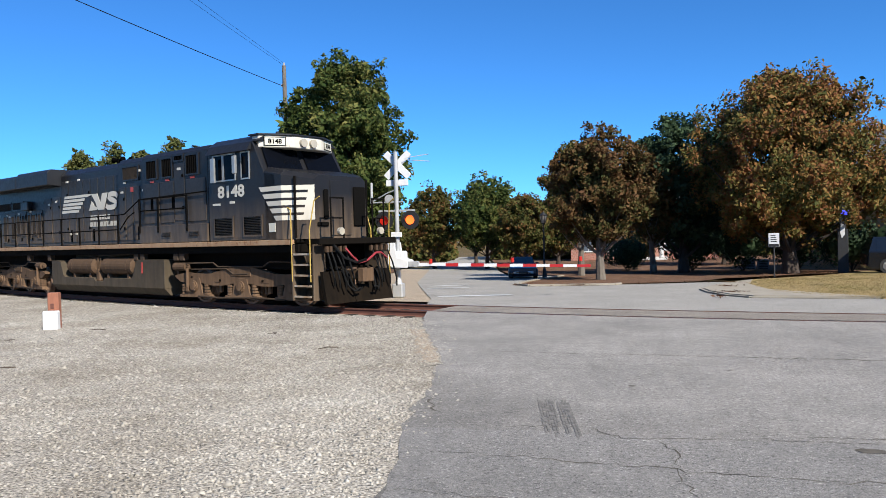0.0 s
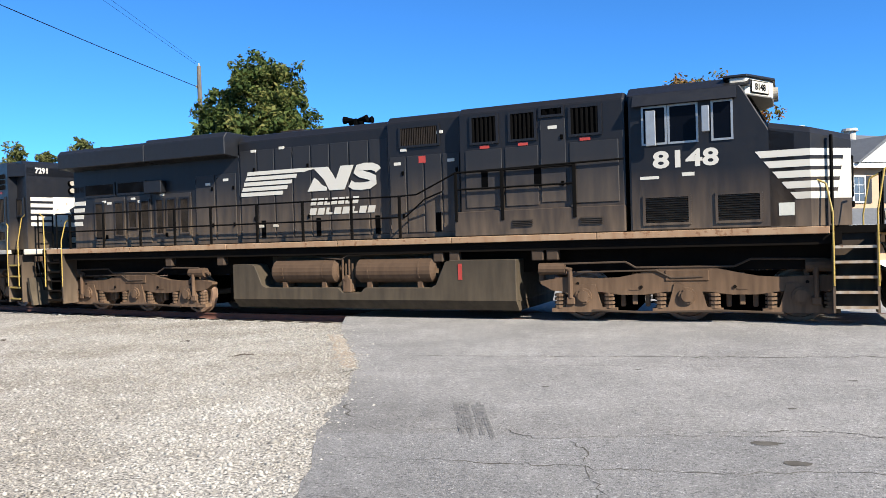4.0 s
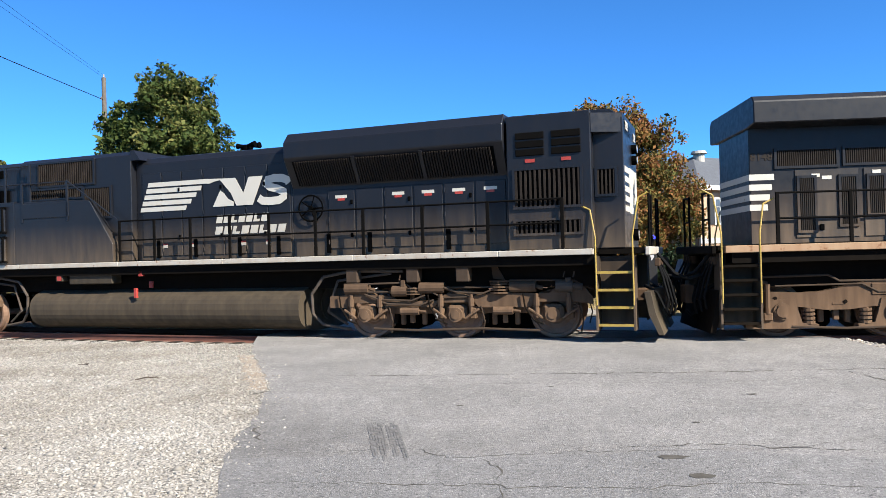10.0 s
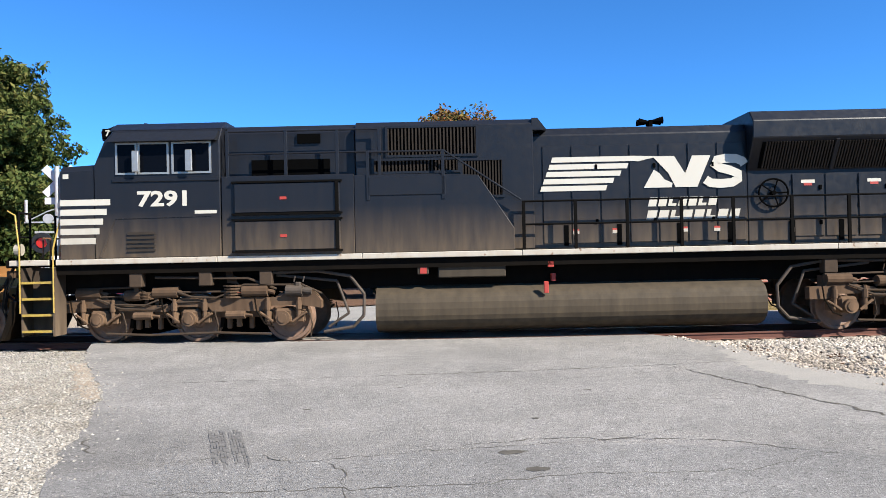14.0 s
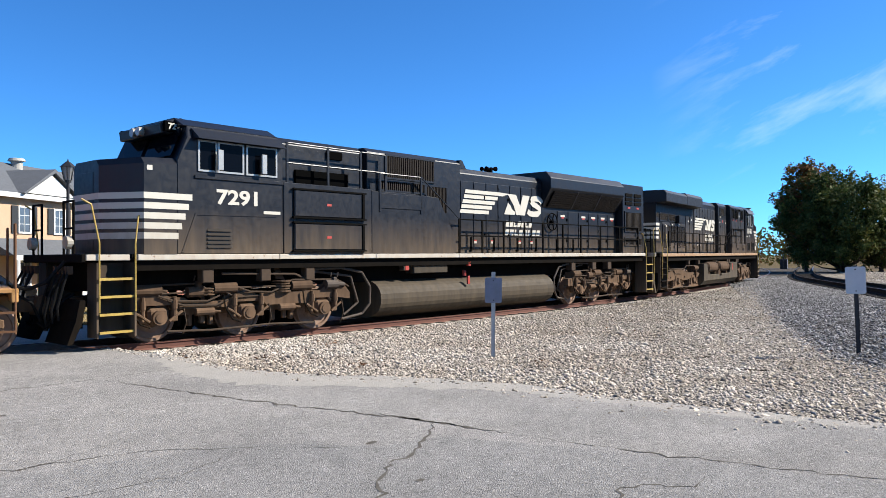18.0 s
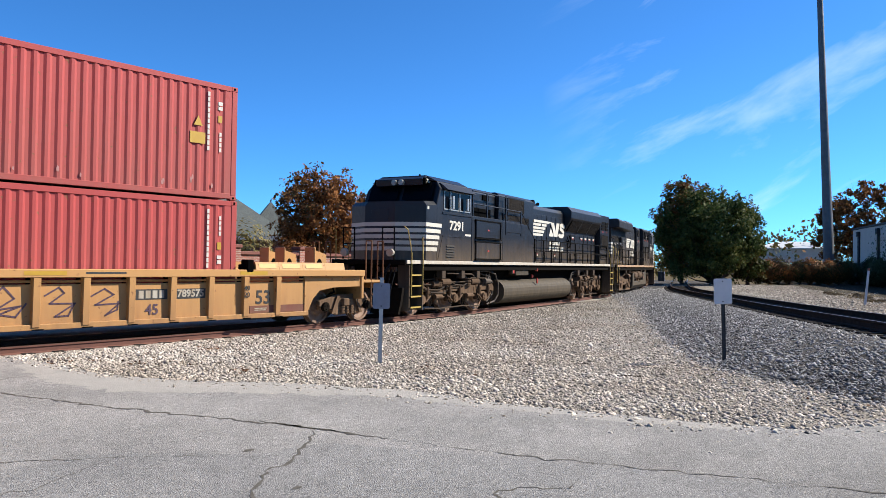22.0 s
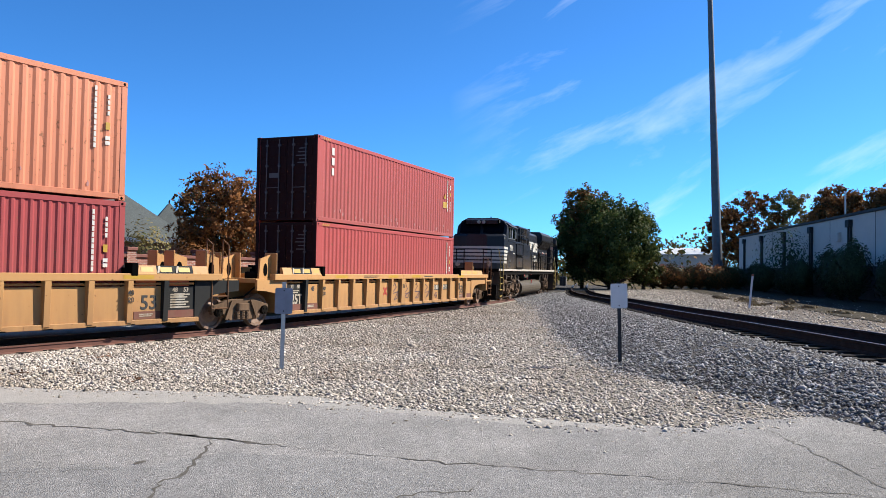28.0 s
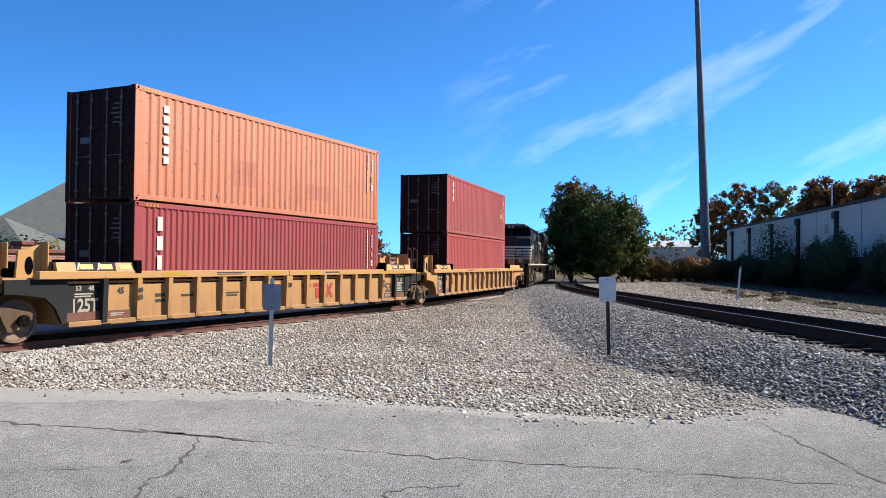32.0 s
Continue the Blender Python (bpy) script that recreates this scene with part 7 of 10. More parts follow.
crack([(-2.12, 6.4), (-1.2, 6.31), (-0.29, 6.25), (1.0, 6.1), (2.0, 6.2), (3.4, 6.0), (4.4, 6.4)], 0.026, 8)
crack([(10.16, 0.81), (9.0, 0.2), (7.73, -0.4), (6.4, -1.3)], 0.045, 9)
crack([(4.6, 3.0), (5.1, 2.9), (5.5, 3.1), (5.9, 2.6), (6.2, 2.7)], 0.055, 10)
crack([(-3.3, 11.95), (-1.38, 11.81), (0.34, 11.73), (2.82, 11.57), (5.27, 11.61), (7.0, 11.7)], 0.06, 11)
crack([(-3.0, 10.6), (0.0, 10.9), (3.0, 10.7), (6.0, 11.1)], 0.016, 12)
crack([(2.5, 9.6), (4.2, 8.8), (5.5, 8.9), (7.0, 8.4)], 0.016, 13)
crack([(-2.2, 5.4), (-0.6, 5.3), (0.9, 4.9), (2.6, 5.0)], 0.018, 14)
def tread(x, i):
    """One strip of rubber that a braking tyre left, in short bars."""
    bm = B()
    dx, y0, y1 = 0.3, 8.5 - 0.05 * (i % 4), 7.15 + 0.16 * (i % 3)
    y = y0
    k = random.Random(40 + i)
    while y > y1:
        q = y - k.uniform(0.1, 0.3)
        a, b = x + dx * (8.5 - y) / 1.6, x + dx * (8.5 - q) / 1.6
        w = k.uniform(0.009, 0.016)
        bm.faces.new([bm.verts.new(p) for p in ((b - w, q, 0.0045), (b + w, q, 0.0045), (a + w, y, 0.0045), (a - w, y, 0.0045))])
        y = q - k.uniform(0.005, 0.05)
    part("tyre_mark", bm, M_skid, road)


for i in range(11):
    x = -1.27 + i * 0.028 + (0.025 if i > 5 else 0)
    tread(x, i)
rnd = random.Random(12)
for x, y, r in ((1.7, 6.4, 0.14), (1.62, 6.98, 0.15), (-0.3, 9.4, 0.06), (3.3, 9.8, 0.07), (0.9, 10.6, 0.05), (2.2, 8.3, 0.05), (4.6, 4.4, 0.06), (5.2, 5.6, 0.08)):
    bm = B()
    n = 14
    bm.faces.new([bm.verts.new((x + r * rnd.uniform(0.6, 1.1) * math.cos(i * math.tau / n), y + 0.55 * r * rnd.uniform(0.6, 1.1) * math.sin(i * math.tau / n), 0.0052)) for i in range(n)])
    part("tar_spot", bm, M_tar, road)


def stones(name, count, region, size, material, seed, label, flat=0.7):
    """Loose stones lying on the gravel: thousands of small rough lumps."""
    rg = np.random.default_rng(seed)
    base = np.array([(1.25, 0, 0), (-1.25, 0, 0), (0, 0.8, 0), (0, -0.8, 0), (0, 0, 1), (0, 0, -0.6)], float)
    tri = np.array([(0, 2, 4), (2, 1, 4), (1, 3, 4), (3, 0, 4), (2, 0, 5), (1, 2, 5), (3, 1, 5), (0, 3, 5)])
    P = region(rg, count)
    n = len(P)
    V = base[None] * rg.uniform(0.6, 1.25, (n, 6, 1)) + rg.normal(0, 0.16, (n, 6, 3))
    V *= (rg.lognormal(0, 0.35, (n, 1, 1)) * size) * np.array([1, 1, flat])
    a = rg.uniform(0, math.tau, n)
    c, s = np.cos(a)[:, None], np.sin(a)[:, None]
    V = np.stack([V[..., 0] * c - V[..., 1] * s, V[..., 0] * s + V[..., 1] * c, V[..., 2]], -1) + P[:, None, :]
    F = (tri[None] + 6 * np.arange(n)[:, None, None]).reshape(-1, 3)
    me = bpy.data.meshes.new(name)
    me.vertices.add(n * 6)
    me.vertices.foreach_set("co", V.reshape(-1).astype(np.float32))
    me.loops.add(len(F) * 3)
    me.loops.foreach_set("vertex_index", F.reshape(-1).astype(np.int32))
    me.polygons.add(len(F))
    me.polygons.foreach_set("loop_start", np.arange(0, len(F) * 3, 3, dtype=np.int32))
    me.update(calc_edges=True)
    me.materials.append(material)
    return tagged(new(name, me), label, "gravel", kind="stuff")


def left_lot(rg, n):
    """Left of the road, denser towards the viewer."""
    x = -2.0 - rg.exponential(6.5, n)
    y = rg.uniform(2.5, 24, n)
    xl = np.interp(y, [2, 5.6, 7.0, 8.0, 9.3, 10.75, 12.8, 14.7, 17.5], [-1.65, -2.0, -2.35, -2.58, -2.7, -2.98, -3.69, -4.43, -5.3])
    yt = np.interp(x, LINE[:, 1], LINE[:, 2]) - 1.2 / np.cos(np.interp(x, LINE[:, 1], LINE[:, 3]))
    k = (x < xl + rg.exponential(0.16, n) - 0.05) & (y < yt) & (x > -30)
    d = yt - y
    z = np.where(d < 1.2, -0.16 + 0.14 * np.clip(d / 1.2, 0, 1), -0.005)
    return np.stack([x, y, z], 1)[k]


def right_lot(rg, n):
    """Between the two tracks, right of the road."""
    x = 6.9 + rg.exponential(11, n)
    y = rg.uniform(-2.0, 17, n)
    xr = np.interp(y, [-0.7, 0.8, 1.35, 2.85, 5, 6.3, 8.2, 9.6, 11, 13.35, 15], [12, 10.4, 9.5, 9.1, 8.8, 8.9, 8.3, 7.5, 7.12, 7.36, 7.1])
    yt = np.interp(x, LINE[:, 1], LINE[:, 2]) - 1.2 / np.cos(np.interp(x, LINE[:, 1], LINE[:, 3]))
    k = (x > xr - rg.exponential(0.22, n)) & (y < yt) & (x < 60) & (y > (x - 26) * 0.48 - 0.8)
    d = yt - y
    z = np.where(d < 1.2, -0.16 + 0.14 * np.clip(d / 1.2, 0, 1), -0.005)
    z = np.where(x < xr, -0.008, z)
    return np.stack([x, y, z], 1)[k]


stones("gravel_stones", 76000, left_lot, 0.0155, M_stone, 1, "loose pale limestone gravel beside the road")
# the siding's near rail: stations of x, y and the height of its bank, then smoothed along its length
SX = np.array([9.5, 12.6, 14.84, 17.26, 20.05, 27.26, 37.98, 46.38, 54.1, 62.0, 80.0, 104.0])
SY = np.array([-3.5, -2.0, -0.83, 0.42, 1.8, 4.75, 8.9, 12.5, 15.9, 18.7, 24.0, 30.5])
SZ = np.array([0.66, 0.67, 0.68, 0.68, 0.67, 0.54, 0.38, 0.3, 0.25, 0.22, 0.2, 0.2])
_x = np.linspace(9.5, 104, 400)
_k = np.ones(31) / 31
_y, _z = (np.convolve(np.pad(np.interp(_x, SX, v), 15, "reflect", reflect_type="odd"), _k, "valid") for v in (SY, SZ))
SLEN = np.concatenate([[0], np.cumsum(np.hypot(np.diff(_x), np.diff(_y)))])


def siding(t, o=0.0, z=0.0):
    """Points t metres along the siding, o metres beyond its near rail, z above the rail's head."""
    x, y, h = np.interp(t, SLEN, _x), np.interp(t, SLEN, _y), np.interp(t, SLEN, _z)
    dx, dy = np.interp(t + 0.5, SLEN, _x) - np.interp(t - 0.5, SLEN, _x), np.interp(t + 0.5, SLEN, _y) - np.interp(t - 0.5, SLEN, _y)
    q = np.hypot(dx, dy) + 1e-9
    return np.stack([x + o * dy / q, y - o * dx / q, h + z], -1)


BANK = ((-2.3, 1.0), (-0.95, 0.0), (0.75, 0.0), (2.45, 0.0), (3.9, 1.0))


def toe(t):
    """Where the bank's near slope meets the lot: steep beside the road, then long and gentle."""
    return -2.3 - 2.2 * np.clip((np.asarray(t) - 2.5) / 5.0, 0, 1)


def bank_z(t, o):
    """Height of the bank's surface: level under the sleepers, sloping to the ground at its toes."""
    o = np.where(np.asarray(o) < -0.95, -0.95 + (np.asarray(o) + 0.95) * 1.35 / (-0.95 - toe(t)), o)
    f = np.interp(o, [b[0] for b in BANK], [b[1] for b in BANK])
    top = np.interp(t, SLEN, _z) - 0.25
    return top * (1 - f) - 0.02 * f


def mixed_lot(dark):
    def pick(rg, n):
        p = right_lot(rg, n)
        o = (p[:, 1] - np.interp(p[:, 0], _x, _y)) * 0.89
        d = rg.random(len(p)) < np.clip((5.4 - o) / 3.4, 0, 1) * 0.7
        return p[(d == dark) & (o > 1.9)]
    return pick


M_stone2 = mat("dirty_ballast_stone", (0.47, 0.455, 0.435), 0.9, color2=(0.12, 0.108, 0.1), scale=3, island=True, rnd=0.6, spec=0.2)
stones("gravel_stones", 150000, mixed_lot(False), 0.0245, M_stoned, 2, "coarse pale limestone gravel between the tracks")
stones("ballast_stones", 75000, mixed_lot(True), 0.026, M_stone2, 2, "dark ballast mixed into the gravel near the siding")


def twigs(name, spots, seed, material, label):
    rnd = random.Random(seed)
    for x, y in spots:
        e = thing(name, label, "debris", at=pose(x, y, -0.02, 0, 0, rnd.uniform(0, 180)))
        bm = B()
        L = rnd.uniform(0.1, 0.24)
        pipe(bm, [(-L, 0, 0.02), (0, 0.05, 0.035), (L, -0.02, 0.02)], 0.009)
        part("stick", bm, material, e)
        bm = B()
        pipe(bm, [(0, 0.05, 0.03), (L * 0.5, 0.16, 0.025)], 0.006)
        part("twig", bm, material, e)


M_bark = mat("dead_wood", (0.09, 0.065, 0.045), 0.9, scale=8)
def litter(rg, x, y, r, n, z=0.0):
    a, q = rg.uniform(0, math.tau, n), r * np.abs(rg.normal(0, 0.6, n))
    return np.stack([x + q * np.cos(a), y + q * np.sin(a), np.full(n, z) + rg.uniform(0, 0.012, n)], 1)


def leaf_litter():
    """Brown leaves blown together round the posts, along the asphalt's edge and by the rails."""
    rg = np.random.default_rng(15)
    spots = [(15.6, 4.0, 0.5, 90), (8.75, 9.6, 0.45, 60), (8.2, 11.6, 0.8, 70), (10.2, 12.4, 1.2, 60), (7.6, 12.9, 0.5, 60), (14.2, 2.2, 0.7, 60), (12.4, 1.0, 0.8, 70), (17.6, 2.6, 0.9, 60), (20, 4.4, 1.3, 80), (24, 6.2, 1.6, 80), (11, 7.5, 1.5, 40), (16, 8, 2.5, 50), (2.35, 24.4, 0.5, 90, -0.03), (2.6, 28.5, 0.5, 90, -0.13), (3.1, 32.0, 0.5, 70, -0.23), (1.9, 22.4, 0.3, 60, 0.0), (-2.8, 31.4, 1.2, 160, -0.24), (0.2, 33.2, 1.2, 160, -0.28), (-5.2, 32.2, 0.6, 80, -0.27), (6.4, 21.2, 1.4, 60, 0.06), (8.5, 44.6, 2.6, 380, -0.55), (5.0, 38.5, 1.6, 120, -0.4), (31, 3.4, 2.5, 140), (38, 3.5, 3.0, 160), (30, -4, 3.0, 160), (44, 3, 4.0, 200)]
    P = np.concatenate([litter(rg, *s) for s in spots])
    ob = leaves("leaf_litter", P, np.tile([0.0, 0.0, 3.0], (len(P), 1)), 0.032, L_litter, None, 16)
    return tagged(ob, "dry brown leaves strewn over the gravel", "leaves", kind="stuff")


twigs("fallen_stick", [(-5.3, 12.0), (-9.5, 9.5), (-12.2, 12.4), (-11.6, 14.1), (9.1, 10.6), (10.2, 9.0), (13.2, 5.6), (15.6, 2.2), (12.2, 4.4), (17.5, 4.9), (-7.2, 13.8)], 3, M_bark, "dark broken stick lying on the gravel")

# second track on a low dark bank
# rails in the near-black sleeper colour: their shaded side is painted on
for o in (0.0, 1.507):
    rail(lambda i, a, z, o=o: Vector(siding(1.0 + i * 2.0, o + a, z * 1.25)), 50, "siding_rail", 0.0, [M_tie_railshade, M_railtop])
bm = B()
prev = None
for i in range(51):
    row = []
    for o, f in BANK:
        o = float(toe(i * 2.0)) if o == -2.3 else o
        p = Vector(siding(i * 2.0, o))
        p.z = float(bank_z(i * 2.0, o)) - 0.02 * f
        row.append(bm.verts.new(p))
    if prev:
        for k in range(4):
            bm.faces.new((prev[k], row[k], row[k + 1], prev[k + 1]))
    prev = row
bmesh.ops.recalc_face_normals(bm, faces=bm.faces)
bank = part("siding_bank", bm, M_ballast)
if bank.data.polygons[0].normal.z < 0:
    bank.data.flip_normals()
tagged(bank, kind="structure")


def bank_stones(rg, n):
    t = rg.uniform(0, 1, n) ** 1.5 * 60
    o = -0.3 + (toe(t) - 0.1) * rg.random(n)
    p = siding(t, o)
    p[:, 2] = bank_z(t, o) - 0.006
    return p


stones("ballast_stones", 60000, bank_stones, 0.027, M_stone2, 4, "dirty grey ballast along the siding")


def yard_stones(rg, n):
    t, o = rg.uniform(3, 75, n), 3.8 + rg.exponential(5.0, n)
    p = siding(t, o)
    p[:, 2] = 0.0
    return p[o < 16]


stones("yard_stones", 16000, yard_stones, 0.045, M_stoned, 5, "brown gravel strewn over the yard beyond the siding")


def sleeper_mesh():
    bm = B()
    bx(bm, -0.115, 0.115, -1.3, 1.3, -0.17, 0.0, 0.012)
    me = bpy.data.meshes.new("sleeper")
    bm.to_mesh(me)
    bm.free()
    me.materials.append(M_tie_railshade)
    return me


tie = sleeper_mesh()
for i in range(110):
    o = new("sleeper", tie)
    o.parent = bank
    p, q = Vector(siding(1.5 + i * 0.6, 0.75, -0.215)), Vector(siding(2.0 + i * 0.6, 0.75, -0.215))
    o.matrix_basis = Matrix.Translation(p) @ Matrix.Rotation(math.atan2((q - p).y, (q - p).x), 4, "Z")
main_bed = bpy.data.objects["ballast"]
for i in range(130):
    s = -60 + i * 0.6
    if SL - 0.4 < s < SR + 0.4:
        continue
    a, b = on_track(s - 0.1), on_track(s + 0.1)
    o = new("sleeper", tie)
    o.parent = main_bed
    o.matrix_basis = Matrix.Translation((a + b) / 2 + Vector((0, 0, -0.145))) @ Matrix.Rotation(math.atan2((b - a).y, (b - a).x), 4, "Z")


# ---- trees ----
def mat_leaf(name, cols, rough=0.6):
    """Foliage whose leaves differ one from another."""
    m = bpy.data.materials.new(name)
    m.use_nodes = True
    n, l = m.node_tree.nodes, m.node_tree.links
    b = n["Principled BSDF"]
    g = n.new("ShaderNodeNewGeometry")
    co = n.new("ShaderNodeTexCoord")
    no = n.new("ShaderNodeTexNoise")
    no.inputs["Scale"].default_value, no.inputs["Detail"].default_value = 0.55, 3
    l.new(co.outputs["Object"], no.inputs["Vector"])
    ad = n.new("ShaderNodeMath")
    ad.operation = "MULTIPLY_ADD"
    ad.inputs[1].default_value, ad.inputs[2].default_value = 0.45, -0.25
    l.new(g.outputs["Random Per Island"], ad.inputs[0])
    su = n.new("ShaderNodeMath")
    su.operation = "MULTIPLY_ADD"
    su.inputs[1].default_value = 1.1
    l.new(no.outputs[0], su.inputs[0])
    l.new(ad.outputs[0], su.inputs[2])
    ra = n.new("ShaderNodeValToRGB")
    e = ra.color_ramp.elements
    while len(e) < len(cols):
        e.new(0.5)
    for i, c in enumerate(cols):
        e[i].position, e[i].color = 0.2 + 0.6 * i / max(1, len(cols) - 1), (*c, 1)
    l.new(su.outputs[0], ra.inputs[0])
    l.new(ra.outputs[0], b.inputs["Base Color"])
    b.inputs["Roughness"].default_value = rough
    b.inputs["Specular IOR Level"].default_value = 0.06
    tr = n.new("ShaderNodeBsdfTranslucent")
    l.new(ra.outputs[0], tr.inputs["Color"])
    mx = n.new("ShaderNodeMixShader")
    mx.inputs[0].default_value = 0.2
    l.new(b.outputs[0], mx.inputs[1])
    l.new(tr.outputs[0], mx.inputs[2])
    l.new(mx.outputs[0], n["Material Output"].inputs[0])
    return m


L_green = mat_leaf("oak_leaves", [(0.018, 0.031, 0.009), (0.038, 0.058, 0.016), (0.07, 0.09, 0.025), (0.125, 0.12, 0.036)])
L_cedar = mat_leaf("cedar_leaves", [(0.045, 0.055, 0.016), (0.085, 0.095, 0.03), (0.13, 0.125, 0.045)])
L_dark = mat_leaf("evergreen_leaves", [(0.018, 0.031, 0.018), (0.036, 0.06, 0.03), (0.06, 0.09, 0.045)])
L_autumn = mat_leaf("autumn_leaves", [(0.04, 0.047, 0.015), (0.085, 0.084, 0.024), (0.15, 0.112, 0.034), (0.21, 0.10, 0.035), (0.15, 0.06, 0.028)])
L_red = mat_leaf("russet_leaves", [(0.034, 0.04, 0.013), (0.062, 0.056, 0.02), (0.105, 0.06, 0.025), (0.085, 0.042, 0.021)])
L_mixed = mat_leaf("turning_leaves", [(0.03, 0.042, 0.012), (0.06, 0.07, 0.02), (0.095, 0.078, 0.025), (0.125, 0.06, 0.024)])
L_brown = mat_leaf("brown_leaves", [(0.14, 0.06, 0.025), (0.27, 0.115, 0.035), (0.18, 0.07, 0.028), (0.07, 0.05, 0.02)])
L_straw = mat_leaf("dry_shrub_leaves", [(0.12, 0.10, 0.04), (0.22, 0.17, 0.07), (0.08, 0.09, 0.03)])
L_weed = mat_leaf("dead_weed_leaves", [(0.10, 0.075, 0.045), (0.17, 0.13, 0.08), (0.08, 0.065, 0.04)])
M_trunk = mat("grey_bark", (0.22, 0.19, 0.155), 0.9, color2=(0.10, 0.08, 0.065), scale=6, bump=0.6, bscale=30, stretch=(1, 1, 0.3))
M_trunkd = mat("dark_bark", (0.085, 0.06, 0.045), 0.9, color2=(0.04, 0.03, 0.024), scale=6, bump=0.6, bscale=30, stretch=(1, 1, 0.3))


def leaves(name, P, nrm, size, material, parent, seed):
    """Thousands of small folded leaves at the given places."""
    rg = np.random.default_rng(seed)
    n = len(P)
    a = rg.normal(0, 1, (n, 3))
    a += nrm * 0.8
    a /= np.linalg.norm(a, axis=1)[:, None]
    t = np.cross(a, rg.normal(0, 1, (n, 3)))
    t /= np.linalg.norm(t, axis=1)[:, None]
    b = np.cross(a, t)
    s = size * rg.lognormal(0, 0.3, (n, 1))
    V = np.stack([P - t * s, P + b * s * 0.55 + a * s * 0.15, P + t * s, P - b * s * 0.55 + a * s * 0.15], 1)
    me = bpy.data.meshes.new(name)
    me.vertices.add(n * 4)
    me.vertices.foreach_set("co", V.reshape(-1).astype(np.float32))
    idx = np.arange(n * 4, dtype=np.int32)
    me.loops.add(n * 4)
    me.loops.foreach_set("vertex_index", idx)
    me.polygons.add(n)
    me.polygons.foreach_set("loop_start", np.arange(0, n * 4, 4, dtype=np.int32))
    me.update(calc_edges=True)
    me.materials.append(material)
    ob = new(name, me)
    if parent:
        ob.parent = parent
    return ob


def tree(x, y, z, h, w, low, material, label, seed, bark=None, n=13500, leaf=0.13, trunk=0.16, shape="round", bare=False, group="trees along the far road"):
    """A tapered trunk with limbs, and a crown of leafy clumps with gaps between. h: height, w: crown width, low: where the crown starts."""
    n, leaf = int(n * 0.7), leaf * 1.14
    rnd = random.Random(seed)
    rg = np.random.default_rng(seed)
    e = thing("tree", label, "tree", group, at=pose(x, y, z))
    bm = B()
    mid = low + (h - low) * 0.35
    k = [(0, 0, 0), (rnd.uniform(-0.1, 0.1), rnd.uniform(-0.1, 0.1), low * 0.6 + 0.3), (rnd.uniform(-0.25, 0.25), rnd.uniform(-0.25, 0.25), mid), (rnd.uniform(-0.4, 0.4), rnd.uniform(-0.4, 0.4), h * 0.9)]
    rr = [trunk * 1.5, trunk, trunk * 0.75, trunk * 0.12]
    for i in range(3):
        cy(bm, k[i], k[i + 1], rr[i], 9, r2=rr[i + 1])
    cl = []
    nl = 34 if not bare else 44
    for i in range(nl):
        u = (i + 0.5) / nl
        zz = low + (h - low) * (0.06 + 0.9 * u)
        if shape == "round":
            r = w / 2 * math.sqrt(max(0.02, 1 - (2 * (0.12 + 0.86 * u) - 1) ** 2))
        elif shape == "cone":
            r = w / 2 * (1.02 - u) ** 0.8
        else:
            r = w / 2 * (0.62 + 0.38 * math.sin(math.pi * min(1, u * 1.15))) * (1 if u < 0.8 else math.sqrt(max(0.05, (1 - u) / 0.2)))
        a = i * 2.39996 + rnd.uniform(-0.4, 0.4)
        q = r * (1 if i % 3 else 0.45) * rnd.uniform(0.72, 1.0)
        tip = Vector((q * math.cos(a), q * math.sin(a), zz))
        f = max(0.0, zz - q * 0.9 - 0.3)
        st = Vector((0, 0, min(max(low * 0.7, f), h * 0.85)))
        m_ = (st + tip) / 2 + Vector((0, 0, -0.08 * q))
        cy(bm, st, m_, trunk * 0.32, 5, r2=trunk * 0.2)
        cy(bm, m_, tip, trunk * 0.2, 5, r2=trunk * 0.05)
        cl.append(tip)
        if bare:
            for j in range(5):
                t2 = tip + Vector((rnd.gauss(0, 0.1), rnd.gauss(0, 0.1), rnd.uniform(0.02, 0.16))) * w
                cy(bm, m_.lerp(tip, 0.5), t2, trunk * 0.09, 4, r2=trunk * 0.02)
    part("trunk", bm, bark or M_trunkd, e)
    C = np.array([tuple(c) for c in cl])
    nc = 150 if not bare else len(C)
    if not bare:
        # more clumps through the whole crown, denser towards its rim
        q = rg.normal(0, 1, (nc, 3))
        q /= np.linalg.norm(q, axis=1)[:, None]
        q *= (0.35 + 0.65 * rg.random((nc, 1)) ** 0.5)
        u = (q[:, 2] + 1) / 2
        if shape == "egg":
            q[:, :2] *= np.clip(1.18 - 0.42 * u, 0.5, 1.1)[:, None]
        if shape == "cone":
            q[:, :2] *= ((1.04 - u) ** 0.8 / np.sqrt(np.clip(1 - q[:, 2] ** 2, 0.05, 1)))[:, None]
        lump = 1 + 0.16 * np.sin(3 * np.arctan2(q[:, 1], q[:, 0]) + seed) + 0.08 * np.sin(5 * q[:, 2] * 2 + seed)
        E = q * np.array([w * 0.45, w * 0.45, (h - low) * 0.47]) * np.stack([lump, lump, np.ones(nc)], 1)
        E[:, 2] += low + (h - low) * 0.49
        C = np.concatenate([C, E])
    big = rg.integers(0, len(C), n)
    rad = (0.085 + 0.06 * rg.random(len(C))) * w * (1.0 if shape != "cone" else 0.7)
    d = rg.normal(0, 1, (n, 3))
    d /= np.linalg.norm(d, axis=1)[:, None]
    sub = rg.normal(0, 1, (len(C), 10, 3))
    sub /= np.linalg.norm(sub, axis=2)[:, :, None]
